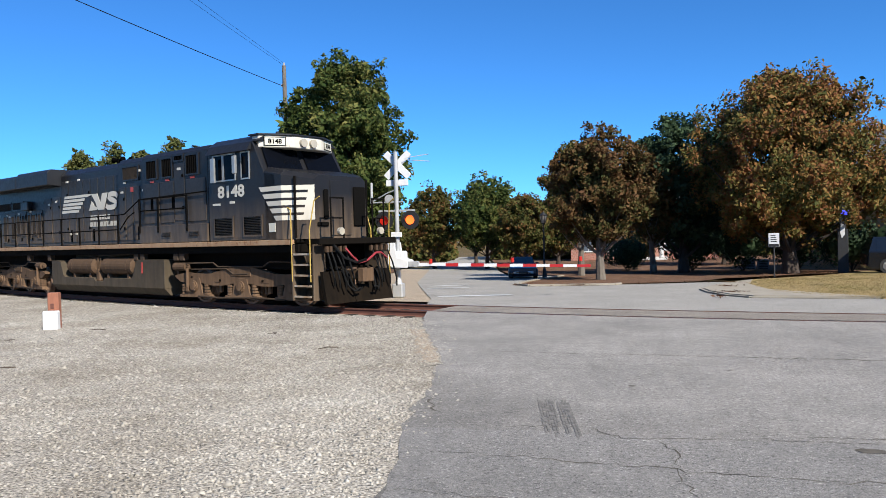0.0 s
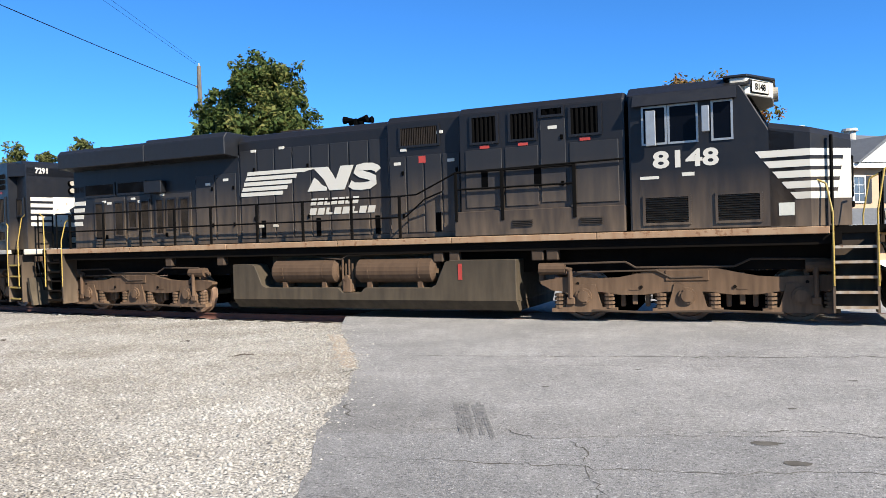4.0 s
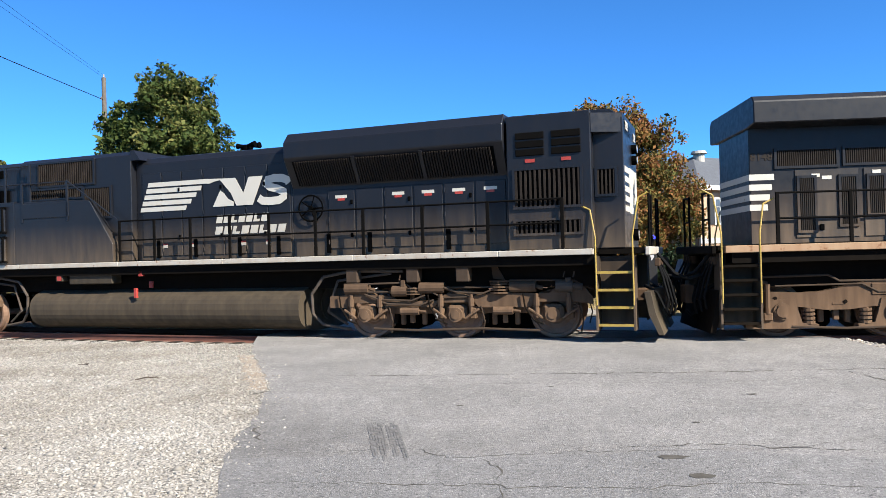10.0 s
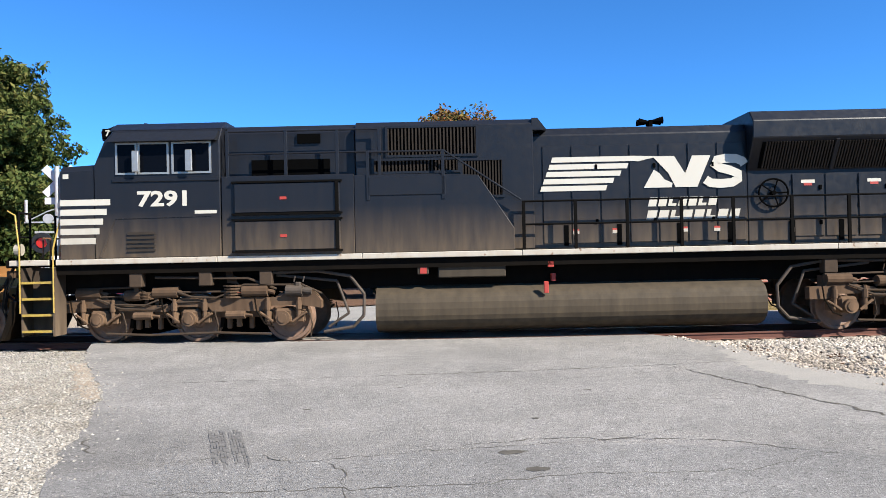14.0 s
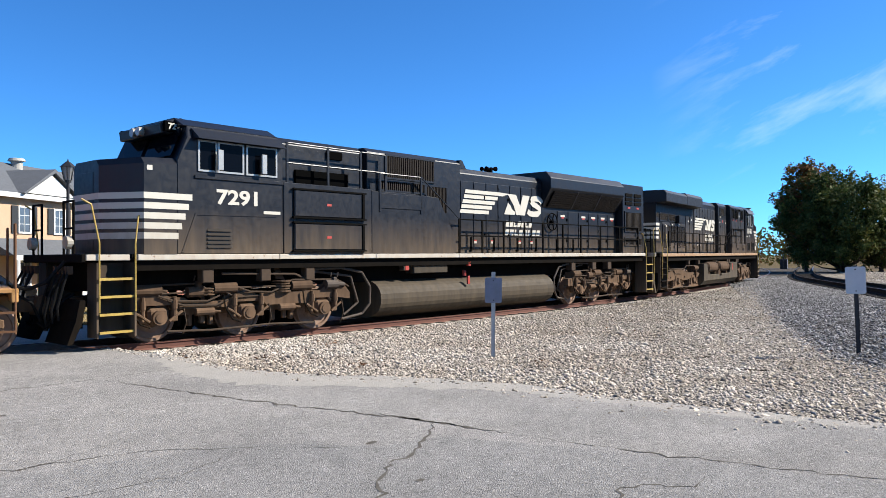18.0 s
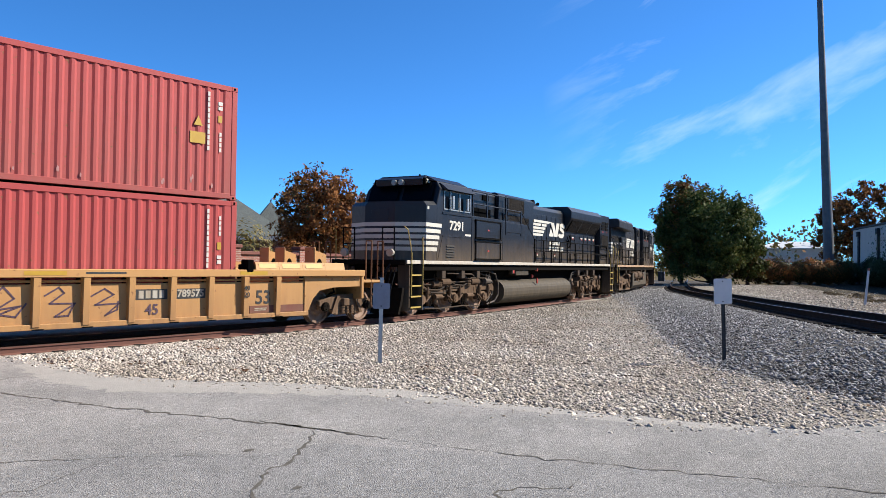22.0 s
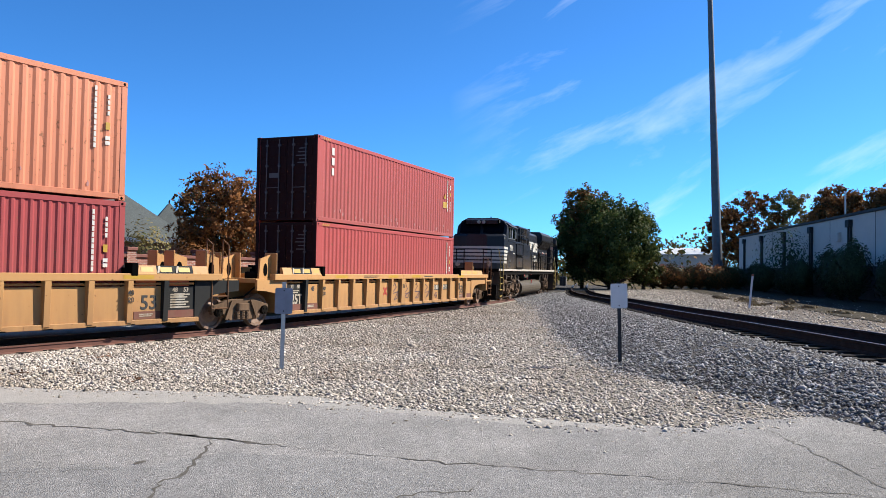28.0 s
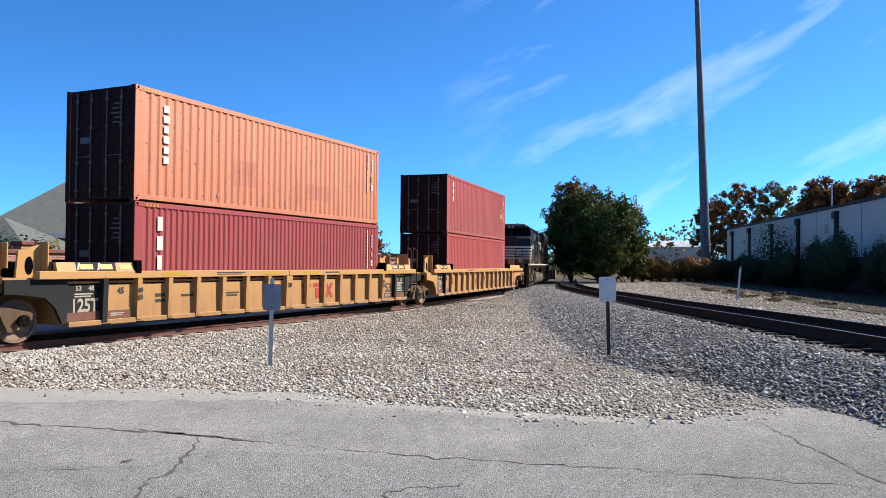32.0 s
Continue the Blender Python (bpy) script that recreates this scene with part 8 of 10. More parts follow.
    sub *= rg.uniform(0.4, 1.0, (len(C), 10, 1)) * rad[:, None, None] * np.array([1.15, 1.15, 0.75])
    P = C[big] + sub[big, rg.integers(0, 10, n)] + d * (rad[big] * 0.42 * rg.random(n) ** 0.5)[:, None]
    nr = P - np.array([0, 0, low + (h - low) * 0.45])
    nr /= np.linalg.norm(nr, axis=1)[:, None] + 1e-6
    leaves("crown", P, nr, leaf, material, e, seed + 1)
    return e


tree(-15.4, 37.4, -0.45, 12.1, 7.0, 1.1, L_green, "tall green oak just beginning to turn", 11, n=96900, leaf=0.088, trunk=0.24)
tree(-21.5, 42.5, -0.58, 8.6, 3.2, 1.8, L_green, "small green tree beside the oak", 12, n=11400, leaf=0.088)
for i, (x, y, h, w) in enumerate(((-40.2, 47.2, 9.9, 6.0), (-38.0, 48.2, 10.4, 6.4), (-36.0, 48.6, 9.7, 5.6), (-33.2, 48.6, 10.7, 5.6), (-31.9, 49.4, 9.9, 4.6))):
    tree(x, y, -0.7, h, w, 1.0, L_cedar, "olive green cedar behind the railway", 20 + i, n=42000, leaf=0.08, shape="cone", group="cedars behind the railway")
tree(-20.3, 72, -1.2, 8.4, 5.2, 1.6, L_mixed, "rounded street tree turning russet", 31, n=19950, leaf=0.109)
tree(-17.4, 78, -1.2, 8.2, 4.4, 1.6, L_mixed, "rounded street tree turning russet", 32, n=17100, leaf=0.109)
tree(-14.6, 70, -1.2, 8.9, 6.4, 1.6, L_green, "full green street tree along the far road", 33, n=25650, leaf=0.109)
tree(-12.4, 80, -1.2, 7.2, 5.0, 1.4, L_red, "russet street tree along the far road", 34, n=17100, leaf=0.109)
tree(-10.4, 66, -1.15, 6.6, 4.8, 1.4, L_mixed, "olive street tree along the far road", 35, n=17100, leaf=0.102)
tree(-22.6, 64, -1.1, 6.8, 4.6, 1.4, L_mixed, "olive street tree along the far road", 36, n=17100, leaf=0.102)
tree(-8.4, 74, -1.2, 7.0, 5.5, 1.2, L_mixed, "olive street tree along the far road", 37, n=17100, leaf=0.102)
tree(-2.3, 38.1, -0.46, 7.45, 4.6, 1.7, L_red, "russet maple with a pale grey trunk", 41, M_trunk, n=70000, leaf=0.075, trunk=0.17)
tree(-3.9, 46.0, -0.68, 8.0, 4.0, 2.0, L_mixed, "olive and russet maple with a pale trunk", 42, M_trunk, n=25650, leaf=0.088, trunk=0.16)
tree(0.3, 50.0, -0.78, 7.7, 3.5, 2.0, L_red, "russet maple behind the bed", 43, M_trunk, n=19950, leaf=0.088)
tree(2.2, 52.0, -0.85, 10.2, 7.0, 1.2, L_dark, "dark green live oak behind the maples", 44, n=45600, leaf=0.109, trunk=0.28)
tree(7.7, 46.5, -0.69, 11.3, 10.4, 1.7, L_autumn, "large maple with orange and green autumn leaves", 45, n=150000, leaf=0.088, trunk=0.34, shape="egg")
tree(6.5, 72.0, -1.2, 9.5, 8.0, 0.8, L_dark, "dark evergreen behind the maple", 46, n=22800, leaf=0.122)
tree(19.5, 74.0, -1.2, 8.0, 8.0, 0.6, L_dark, "dark evergreen behind the maple", 47, n=22800, leaf=0.122)
tree(20.5, 62.0, -1.0, 6.2, 4.0, 0.9, L_dark, "small dark evergreen by the house", 48, n=14250, leaf=0.102)
tree(-1.0, 62.0, -1.1, 4.2, 4.4, 0.9, L_red, "low russet ornamental tree", 49, n=11400, leaf=0.088)
# right of the railway's curve
tree(41.3, 31.9, -0.3, 7.5, 5.4, 1.0, L_brown, "brown-leaved tree behind the brick wall", 51, n=45000, leaf=0.088, group="trees behind the brick wall")
tree(34.6, 32.0, -0.3, 7.9, 5.8, 0.9, L_brown, "orange-brown tree behind the brick wall", 52, n=25650, leaf=0.088, group="trees behind the brick wall")
tree(54.0, 34.6, -0.35, 6.7, 5.8, 0.6, L_brown, "rust-coloured tree behind the brick wall", 53, n=25650, leaf=0.095, group="trees behind the brick wall")
tree(80.8, 20.0, -0.1, 9.9, 10.4, 0.4, L_green, "dark spreading tree at the track's far bend", 54, n=62700, leaf=0.116, trunk=0.3, group="trees by the siding")
tree(82.4, 23.6, -0.15, 11.6, 6.4, 1.0, L_autumn, "tall orange tree behind the dark one", 55, n=34200, leaf=0.116, group="trees by the siding")
tree(83.3, 17.1, 0.0, 4.7, 3.8, 0.4, L_mixed, "low olive tree at the hedge", 56, n=19950, leaf=0.109, group="trees by the siding")
for i, (az, d, h, w, m_, br) in enumerate(((84.0, 128, 12.0, 7, L_brown, True), (85.8, 132, 15.0, 9, L_brown, True), (88.2, 134, 15.2, 9, L_straw, True), (91.0, 126, 15.2, 9, L_brown, False), (94.0, 124, 15.0, 9, L_brown, False), (97.2, 118, 12, 9, L_brown, False))):
    tree(d * math.sin(radians(az)), d * math.cos(radians(az)), 0, h, w, 3.0, m_, "half-bare brown autumn tree behind the warehouse", 60 + i, n=16000 if br else 42000, leaf=0.15, bare=br, bark=M_trunk, trunk=0.2, group="trees behind the warehouse")


def shrub(x, y, z, h, w, material, label, seed, n=2500, leaf=0.07, d=None, group=""):
    n, leaf = int(n * 0.75), leaf * 1.12
    rg = np.random.default_rng(seed)
    e = thing("shrub", label, "shrub", group, at=pose(x, y, z))
    bm = B()
    rnd = random.Random(seed)
    for i in range(9):
        a = rnd.uniform(0, math.tau)
        cy(bm, (rnd.uniform(-0.1, 0.1), rnd.uniform(-0.1, 0.1), 0), (w * 0.38 * math.cos(a), (d or w) * 0.38 * math.sin(a), h * rnd.uniform(0.6, 0.95)), 0.025, 5, r2=0.008)
    part("stem_clump", bm, M_trunkd, e)
    P = rg.normal(0, 1, (n, 3))
    P /= np.linalg.norm(P, axis=1)[:, None]
    P *= rg.random((n, 1)) ** 0.4
    ph = np.sin(P[:, 0] * 7 + seed) * 0.13 + np.cos(P[:, 1] * 8) * 0.1
    nr = P.copy()
    P = P * np.array([w / 2, (d or w) / 2, h / 2]) * (1 + ph)[:, None] + np.array([0, 0, h * 0.52])
    leaves("foliage", P, nr, leaf, material, e, seed)
    return e


shrub(25.6, 28.4, -0.15, 3.9, 3.0, L_straw, "pale dry shrub behind the brick wall", 71, group="shrubs behind the brick wall")
shrub(20.6, 27.3, -0.15, 2.9, 2.4, L_straw, "pale dry shrub behind the brick wall", 72, group="shrubs behind the brick wall")
shrub(19.0, 27.2, -0.15, 3.0, 2.6, L_dark, "dark green shrub behind the brick wall", 73, group="shrubs behind the brick wall")
shrub(28.5, 28.0, -0.15, 3.2, 3.4, L_brown, "reddish shrub behind the brick wall", 74, group="shrubs behind the brick wall")
for i in range(9):
    t = i / 8
    shrub(88.4 + 3.6 * t, 17.0 - 7.5 * t, 0, 2.5 + 0.2 * (i % 3), 3.0, L_brown if i % 2 else L_red, "brown clipped hedge plant by the siding", 80 + i, n=6270, leaf=0.082, group="hedge by the siding")
def by_wall(u, d):
    """A spot along the warehouse wall, d metres in front of it."""
    a, b = Vector((109, 9.7, 0)), Vector((25, -15.8, 0))
    t = (b - a).normalized()
    return a + t * u + Vector((t.y, -t.x, 0)) * d


for i in range(17):
    p = by_wall(4 + 4.1 * i, 1.6 + 0.5 * (i % 3))
    shrub(p.x, p.y, 0, (2.2, 2.9, 2.5, 3.2)[i % 4] + (1.2 if i > 7 else 0.0), 4.8, L_dark, "dark scrub against the warehouse wall", 95 + i, n=6840, leaf=0.082, d=2.2, group="scrub at the warehouse")
p = by_wall(30, 2.0)
shrub(p.x, p.y, 0, 6.4, 5.6, L_dark, "tall thin shrub against the warehouse wall", 130, n=2600, leaf=0.09, group="scrub at the warehouse")
rnd = random.Random(77)
for i in range(9):
    p = by_wall(47 + 2.6 * i, 10.5 + rnd.uniform(-1.5, 1.5))
    shrub(p.x, p.y, -0.05, rnd.uniform(0.15, 0.4), rnd.uniform(0.8, 2.2), L_weed, "dry weeds at the edge of the yard", 110 + i, n=170, leaf=0.07, group="dry weeds by the siding")
# ground colour with the warehouse's cast shadow painted in, about ten metres wide
M_wallshadow = mat("wall_shadow_ground", (0.085, 0.07, 0.05), 0.95, color2=(0.035, 0.03, 0.02), scale=0.9, bump=0.8, bscale=20, fine=0.5, spec=0.05)
M_yard = mat("trodden_yard_gravel", (0.25, 0.212, 0.175), 0.95, color2=(0.13, 0.108, 0.09), scale=0.5, bump=0.8, bscale=30, fine=0.5, spec=0.05)
surf("yard", [tuple(siding(t, 3.9)[:2]) for t in range(2, 86, 6)] + [tuple(by_wall(u, 9.0).xy) for u in range(18, 85, 6)], 0.0, M_yard, slope=False)
surf("scrub_verge", [tuple(by_wall(u, d).xy) for u, d in ((-6, 0), (84, 0), (84, 9.5), (70, 10.5), (52, 9.2), (36, 10.8), (20, 9.6), (-6, 10.2))], 0.03, M_wallshadow, slope=False)

for i, (x, y, h, w) in enumerate(((3.0, 56.5, 3.4, 4.4), (6.2, 55.0, 3.8, 4.6), (9.2, 52.6, 3.6, 4.4), (11.6, 50.0, 3.2, 3.8), (13.6, 48.2, 2.8, 3.4), (-1.5, 58.5, 2.6, 4.0))):
    shrub(x, y, fall(y), h, w, L_dark, "dark evergreen shrub behind the large maple", 140 + i, n=4500, leaf=0.1, group="evergreen screen behind the maple")


def grass(count, seed):
    """Short uneven blades all over the lawn."""
    rg = np.random.default_rng(seed)
    x, y = rg.uniform(3.5, 24, count), rg.uniform(20.5, 42, count)
    k = (x > np.interp(y, [20.5, 22.6, 26, 30.5, 35.4, 37.5, 41], [5.6, 4.1, 3.3, 3.5, 4.4, 6.1, 8.6])) & (y > 20.6 - (x - 5.6) * 0.04)
    x, y = x[k], y[k]
    n = len(x)
    a, h, w = rg.uniform(0, math.tau, n), rg.uniform(0.012, 0.04, n), rg.uniform(0.01, 0.022, n)
    z = -np.clip((y - 21) * 0.027, 0, 1.2) + 0.05
    dx, dy = np.cos(a) * w, np.sin(a) * w
    V = np.stack([np.stack([x - dx, y - dy, z], 1), np.stack([x + dx, y + dy, z], 1), np.stack([x + rg.normal(0, 0.03, n), y + rg.normal(0, 0.03, n), z + h], 1)], 1)
    me = bpy.data.meshes.new("grass")
    me.from_pydata(V.reshape(-1, 3).tolist(), [], np.arange(n * 3).reshape(-1, 3).tolist())
    me.materials.append(L_grass)
    return tagged(new("grass", me), "short dry autumn grass on the lawn", "grass", kind="stuff")


L_grass = mat_leaf("dry_grass_blades", [(0.12, 0.11, 0.04), (0.24, 0.185, 0.08), (0.32, 0.24, 0.12), (0.36, 0.28, 0.15)])
grass(70000, 5)
L_litter = mat_leaf("dead_brown_leaves", [(0.05, 0.028, 0.018), (0.10, 0.052, 0.03), (0.16, 0.085, 0.05)])
leaf_litter()

# far woods: a low ring of tree tops all round, with a hill behind the siding
rg = np.random.default_rng(9)
n = 80000
az = rg.uniform(0, math.tau, n)
d = rg.uniform(210, 330, n)
top = 7 + 3 * np.sin(az * 23) + 2 * np.sin(az * 61 + 1)
hill = 6 * np.exp(-((az - radians(79)) / 0.12) ** 2)
P = np.stack([d * np.sin(az), d * np.cos(az), -1 + (top + hill) * rg.random(n)], 1)
Q = np.stack([rg.uniform(-70, 32, 60000), rg.uniform(96, 110, 60000), np.zeros(60000)], 1)
crest = 4.6 + 1.6 * np.sin(Q[:, 0] * 0.55) + 0.9 * np.sin(Q[:, 0] * 1.7 + 2)
Q[:, 2] = -1.3 + crest * rg.random(60000)
Q = Q[np.abs(Q[:, 0] + 0.19 * Q[:, 1] + 3.9) > 2.6]
tagged(leaves("street_woods", Q, Q / np.linalg.norm(Q, axis=1)[:, None] * -1, 0.3, L_mixed, None, 17), "dark olive and russet woods at the end of the street", "woods", kind="stuff")
tagged(leaves("far_woods", P, P / np.linalg.norm(P, axis=1)[:, None] * -1, 0.6, L_mixed, None, 7), "hazy mixed autumn woods in the distance", "woods", kind="stuff")


# ---- crossing signal with its gate ----
M_silver = mat("aluminium_paint", (0.62, 0.62, 0.61), 0.45, 0.35, color2=(0.5, 0.5, 0.49), scale=6)
M_white2 = mat("white_sign_sheeting", (0.82, 0.82, 0.82), 0.5, color2=(0.72, 0.72, 0.73), scale=6)
M_blk = mat("black_signal_paint", (0.015, 0.015, 0.016), 0.55, scale=6)
M_redpaint = mat("red_reflective_paint", (0.55, 0.02, 0.02), 0.45, scale=6)
M_woodpost = mat("weathered_red_wood", (0.42, 0.16, 0.09), 0.85, color2=(0.25, 0.10, 0.06), scale=9, stretch=(1, 1, 0.2))


def mat_glow(name, color, strength):
    m = mat(name, color, 0.3, scale=4)
    b = m.node_tree.nodes["Principled BSDF"]
    b.inputs["Emission Color"].default_value, b.inputs["Emission Strength"].default_value = (*color, 1), strength
    return m


M_lampon = mat_glow("lit_red_lens", (1.0, 0.12, 0.02), 1.5)
M_lampdim = mat_glow("dim_red_lens", (0.5, 0.02, 0.01), 0.15)
M_blue = mat_glow("blue_lit_sign", (0.05, 0.06, 0.9), 1.2)

sig = thing("crossing_signal", "silver railway crossing signal with crossed boards and a lowered gate", "crossing signal", at=pose(-7.9, 23.6, fall(23.6) - 0.02))
bm = B()
cy(bm, (0, 0, 0.4), (0, 0, 4.72), 0.07, 12)
part("mast", bm, M_silver, sig)
bm = B()
bx(bm, -0.17, 0.17, -0.17, 0.17, 0.0, 0.45, 0.03)
cy(bm, (0, 0, 0.45), (0, 0, 0.62), 0.13, 12, r2=0.08)
part("mast_base", bm, M_silver, sig)
for a in (45, -45):
    bm = B()
    bx(bm, -0.56, 0.56, -0.012, 0.012, -0.112, 0.112, 0.004)
    bmesh.ops.transform(bm, matrix=pose(0.02, 0.1 if a > 0 else 0.13, 4.3, 0, a, 0), verts=bm.verts)
    part("crossed_board", bm, M_white2, sig)
bm = B()
bx(bm, -0.38, 0.38, 0.085, 0.11, 3.62, 3.82, 0.01)
part("track_count_plate", bm, M_white2, sig)
bm = B()
bx(bm, -0.9, 0.2, -0.03, 0.03, 3.08, 3.12)
cy(bm, (-0.85, 0, 3.1), (-0.85, 0, 3.75), 0.045, 8)
pipe(bm, [(-0.85, 0, 3.12), (-0.3, 0, 3.4), (0, 0, 3.5)], 0.02)
cy(bm, (-0.25, -0.05, 3.2), (-0.25, 0.05, 3.2), 0.14, 14)
part("bell_bracket", bm, M_silver, sig)
bm = B()
bx(bm, -0.62, 0.62, -0.04, 0.02, 2.78, 2.84)
part("lamp_arm", bm, M_silver, sig)
for x, on in ((-0.42, False), (0.46, True)):
    bm = B()
    cy(bm, (x, -0.06, 2.5), (x, -0.02, 2.5), 0.3, 24)
    cy(bm, (x, -0.02, 2.5), (x, 0.16, 2.5), 0.18, 16, r2=0.1)
    l = part("lamp_housing", bm, M_blk, sig)
    bm = B()
    cy(bm, (x, -0.085, 2.5), (x, -0.062, 2.5), 0.145, 20)
    part("lens", bm, M_lampon if on else M_lampdim, l, "lit orange-red lens" if on else "unlit dark red lens")
    bm = B()
    for i in range(9):
        a, b = math.pi * i / 9, math.pi * (i + 1) / 9
        v = [bm.verts.new(p) for p in ((x + 0.17 * math.cos(a), -0.07, 2.5 + 0.17 * math.sin(a)), (x + 0.17 * math.cos(b), -0.07, 2.5 + 0.17 * math.sin(b)), (x + 0.165 * math.cos(b), -0.17, 2.5 + 0.165 * math.sin(b)), (x + 0.165 * math.cos(a), -0.17, 2.5 + 0.16 * math.sin(a)))]
        bm.faces.new(v)
    part("hood", bm, M_blk, l)
bm = B()
bx(bm, -0.18, 0.18, -0.12, -0.08, 1.95, 2.12, 0.01)
part("small_plate", bm, M_white2, sig)
bm = B()
bx(bm, -0.3, 0.25, -0.28, 0.28, 1.0, 1.5, 0.05)
part("gate_mechanism", bm, M_white2, sig)
for y in (-0.34, 0.28):
    bm = B()
    prism(bm, [(-0.62, 1.62), (-0.3, 1.82), (0.0, 1.78), (0.06, 1.3), (0.42, 1.2), (0.42, 0.96), (-0.1, 0.98), (-0.34, 1.2), (-0.4, 1.46)], y, y + 0.06, "y", 0.01)
    part("support_plate", bm, M_white2, sig)
    bm = B()
    bx(bm, -0.98, -0.5, y - 0.02, y + 0.08, 1.42, 1.7, 0.03)
    part("counterweight", bm, M_white2, sig)
bm = B()
bx(bm, 0.2, 0.65, -0.08, 0.08, 0.98, 1.16, 0.02)
cy(bm, (0.62, -0.1, 1.07), (0.62, 0.1, 1.07), 0.1, 12)
part("arm_clamp", bm, M_silver, sig)
arm_len = 5.55
cuts = [0.0, 0.18] + [0.18 + 0.82 * (i + 1) / 11 for i in range(11)]
for i in range(12):
    bm = B()
    a, b = 0.6 + arm_len * cuts[i], 0.6 + arm_len * cuts[i + 1]
    bx(bm, a, b, -0.02, 0.02, 1.01 - 0.02 * a, 1.12 - 0.025 * a)
    part("gate_arm", bm, M_redpaint if i % 2 else M_white2, sig, "red band" if i % 2 else "white band")
for x in (1.1, 3.75, 5.85):
    bm = B()
    cy(bm, (x, 0, 1.08), (x, 0, 1.22), 0.055, 10)
    part("arm_lamp", bm, M_lampdim, sig)
bm = B()
pipe(bm, [(0.3, 0, 4.5), (1.05, 0.25, 4.62)], 0.012)
pipe(bm, [(0.3, 0, 4.45), (1.1, 0.2, 4.38)], 0.012)
part("antenna_rod", bm, M_silver, sig)

# low marker post with a white box
mk = thing("marker_post", "stub of red-brown wooden post behind a white box", "marker post", at=pose(-12.95, 14.3, -0.06, 0, 0, 20))
bm = B()
bx(bm, -0.12, 0.12, 0.02, 0.2, 0, 0.86, 0.02)
part("post", bm, M_woodpost, mk)
bm = B()
bx(bm, -0.16, 0.16, -0.16, 0.02, 0.02, 0.46, 0.02)
part("box", bm, M_white2, mk)
bm = B()
bx(bm, -0.05, 0.03, 0.0, 0.02, 0.5, 0.62, 0.01)
part("bracket", bm, M_rail, mk)


def small_sign(x, y, z, h, turn, lean, face, post, label, pw=0.305, ph=0.457, drop=0.04):
    e = thing("road_sign", label, "sign", "small signs by the tracks", at=pose(x, y, z, 0, lean, turn))
    bm = B()
    bx(bm, -0.022, 0.022, 0.0, 0.03, 0, h - 0.02)
    bx(bm, -0.035, -0.022, -0.006, 0.006, 0, h - 0.02)
    bx(bm, 0.022, 0.035, -0.006, 0.006, 0, h - 0.02)
    part("post", bm, post, e)
    bm = B()
    n = 6
    r = 0.035
    out = []
    for cx_, cz, a0 in ((pw / 2 - r, h - drop - r, 0), (-pw / 2 + r, h - drop - r, 90), (-pw / 2 + r, h - drop - ph + r, 180), (pw / 2 - r, h - drop - ph + r, 270)):
        for i in range(n):
            a = radians(a0 + 90 * i / (n - 1))
            out.append((cx_ + r * math.cos(a), cz + r * math.sin(a)))
    prism(bm, out, -0.012, -0.009)
    p = part("sign_plate", bm, face, e)
    bm = B()
    for zz in (h - drop - 0.05, h - drop - ph + 0.05):
        cy(bm, (0, -0.02, zz), (0, -0.008, zz), 0.012, 8)
    part("bolt", bm, M_blk, p)
    return e


M_signgrey = mat("dull_sign_back", (0.30, 0.31, 0.38), 0.5, 0.3, scale=6)
M_dkpost = mat("dark_steel_post", (0.05, 0.05, 0.052), 0.6, 0.4, scale=8)
small_sign(10.92, 8.55, -0.06, 1.6, -50, 0.6, M_signgrey, M_silver, "grey back of a small sign on a galvanised post", drop=0.12)
small_sign(15.02, 3.57, -0.06, 1.68, -76, -1.6, M_white2, M_dkpost, "small blank white sign on a dark steel post", 0.32, 0.48)

# white leaning stake by the siding
st = thing("stake", "leaning white-painted stake in the yard gravel", "stake", at=pose(43.9, 3.45, -0.15, 0, 5, -85))
bm = B()
bx(bm, -0.055, 0.055, -0.055, 0.055, 0, 2.0, 0.01)
part("stake_body", bm, M_white2, st)
bm = B()
bx(bm, -0.057, 0.057, -0.057, 0.057, 1.88, 2.005, 0.01)
part("stake_cap", bm, M_woodpost, st)

# tall mast with no lamp in view
hp = thing("light_mast", "very tall tapered steel light mast", "light mast", at=pose(99.6, 11.25, -0.2, 0, -2.0, -84))
bm = B()
cy(bm, (0, 0, 0), (0, 0, 22), 0.62, 18, r2=0.42)
cy(bm, (0, 0, 22), (0, 0, 60), 0.40, 18, r2=0.17)
part("mast", bm, mat("galvanised_mast", (0.20, 0.20, 0.21), 0.6, 0.3, color2=(0.13, 0.13, 0.135), scale=2), hp)
bm = B()
cy(bm, (0, 0, 0), (0, 0, 0.35), 0.9, 16)
part("footing", bm, M_conc, hp)

# ---- warehouse by the siding ----
M_wall = mat("cream_warehouse_wall", (0.80, 0.74, 0.66), 0.85, color2=(0.66, 0.60, 0.53), scale=0.5, bump=0.1, bscale=20)
# dark tone for the joints, and for the shade painted on the lower wall
M_wallshade_joint = mat("wall_shade_and_joints", (0.12, 0.105, 0.09), 0.9, color2=(0.06, 0.053, 0.047), scale=0.8)
M_spout = mat("dark_downpipe", (0.012, 0.012, 0.013), 0.7, scale=5)
WA, WB = Vector((109, 9.7, 0)), Vector((25, -15.8, 0))
wd = (WB - WA).normalized()
wh = thing("warehouse", "long low cream-walled warehouse with dark downpipes", "building", at=Matrix.Translation(WA + Vector((0, 0, -0.3))) @ Matrix.Rotation(math.atan2(wd.y, wd.x), 4, "Z"))
wl_ = (WB - WA).length
bm = B()
bx(bm, 0, wl_, 0, 40, 2.9, 7.0)
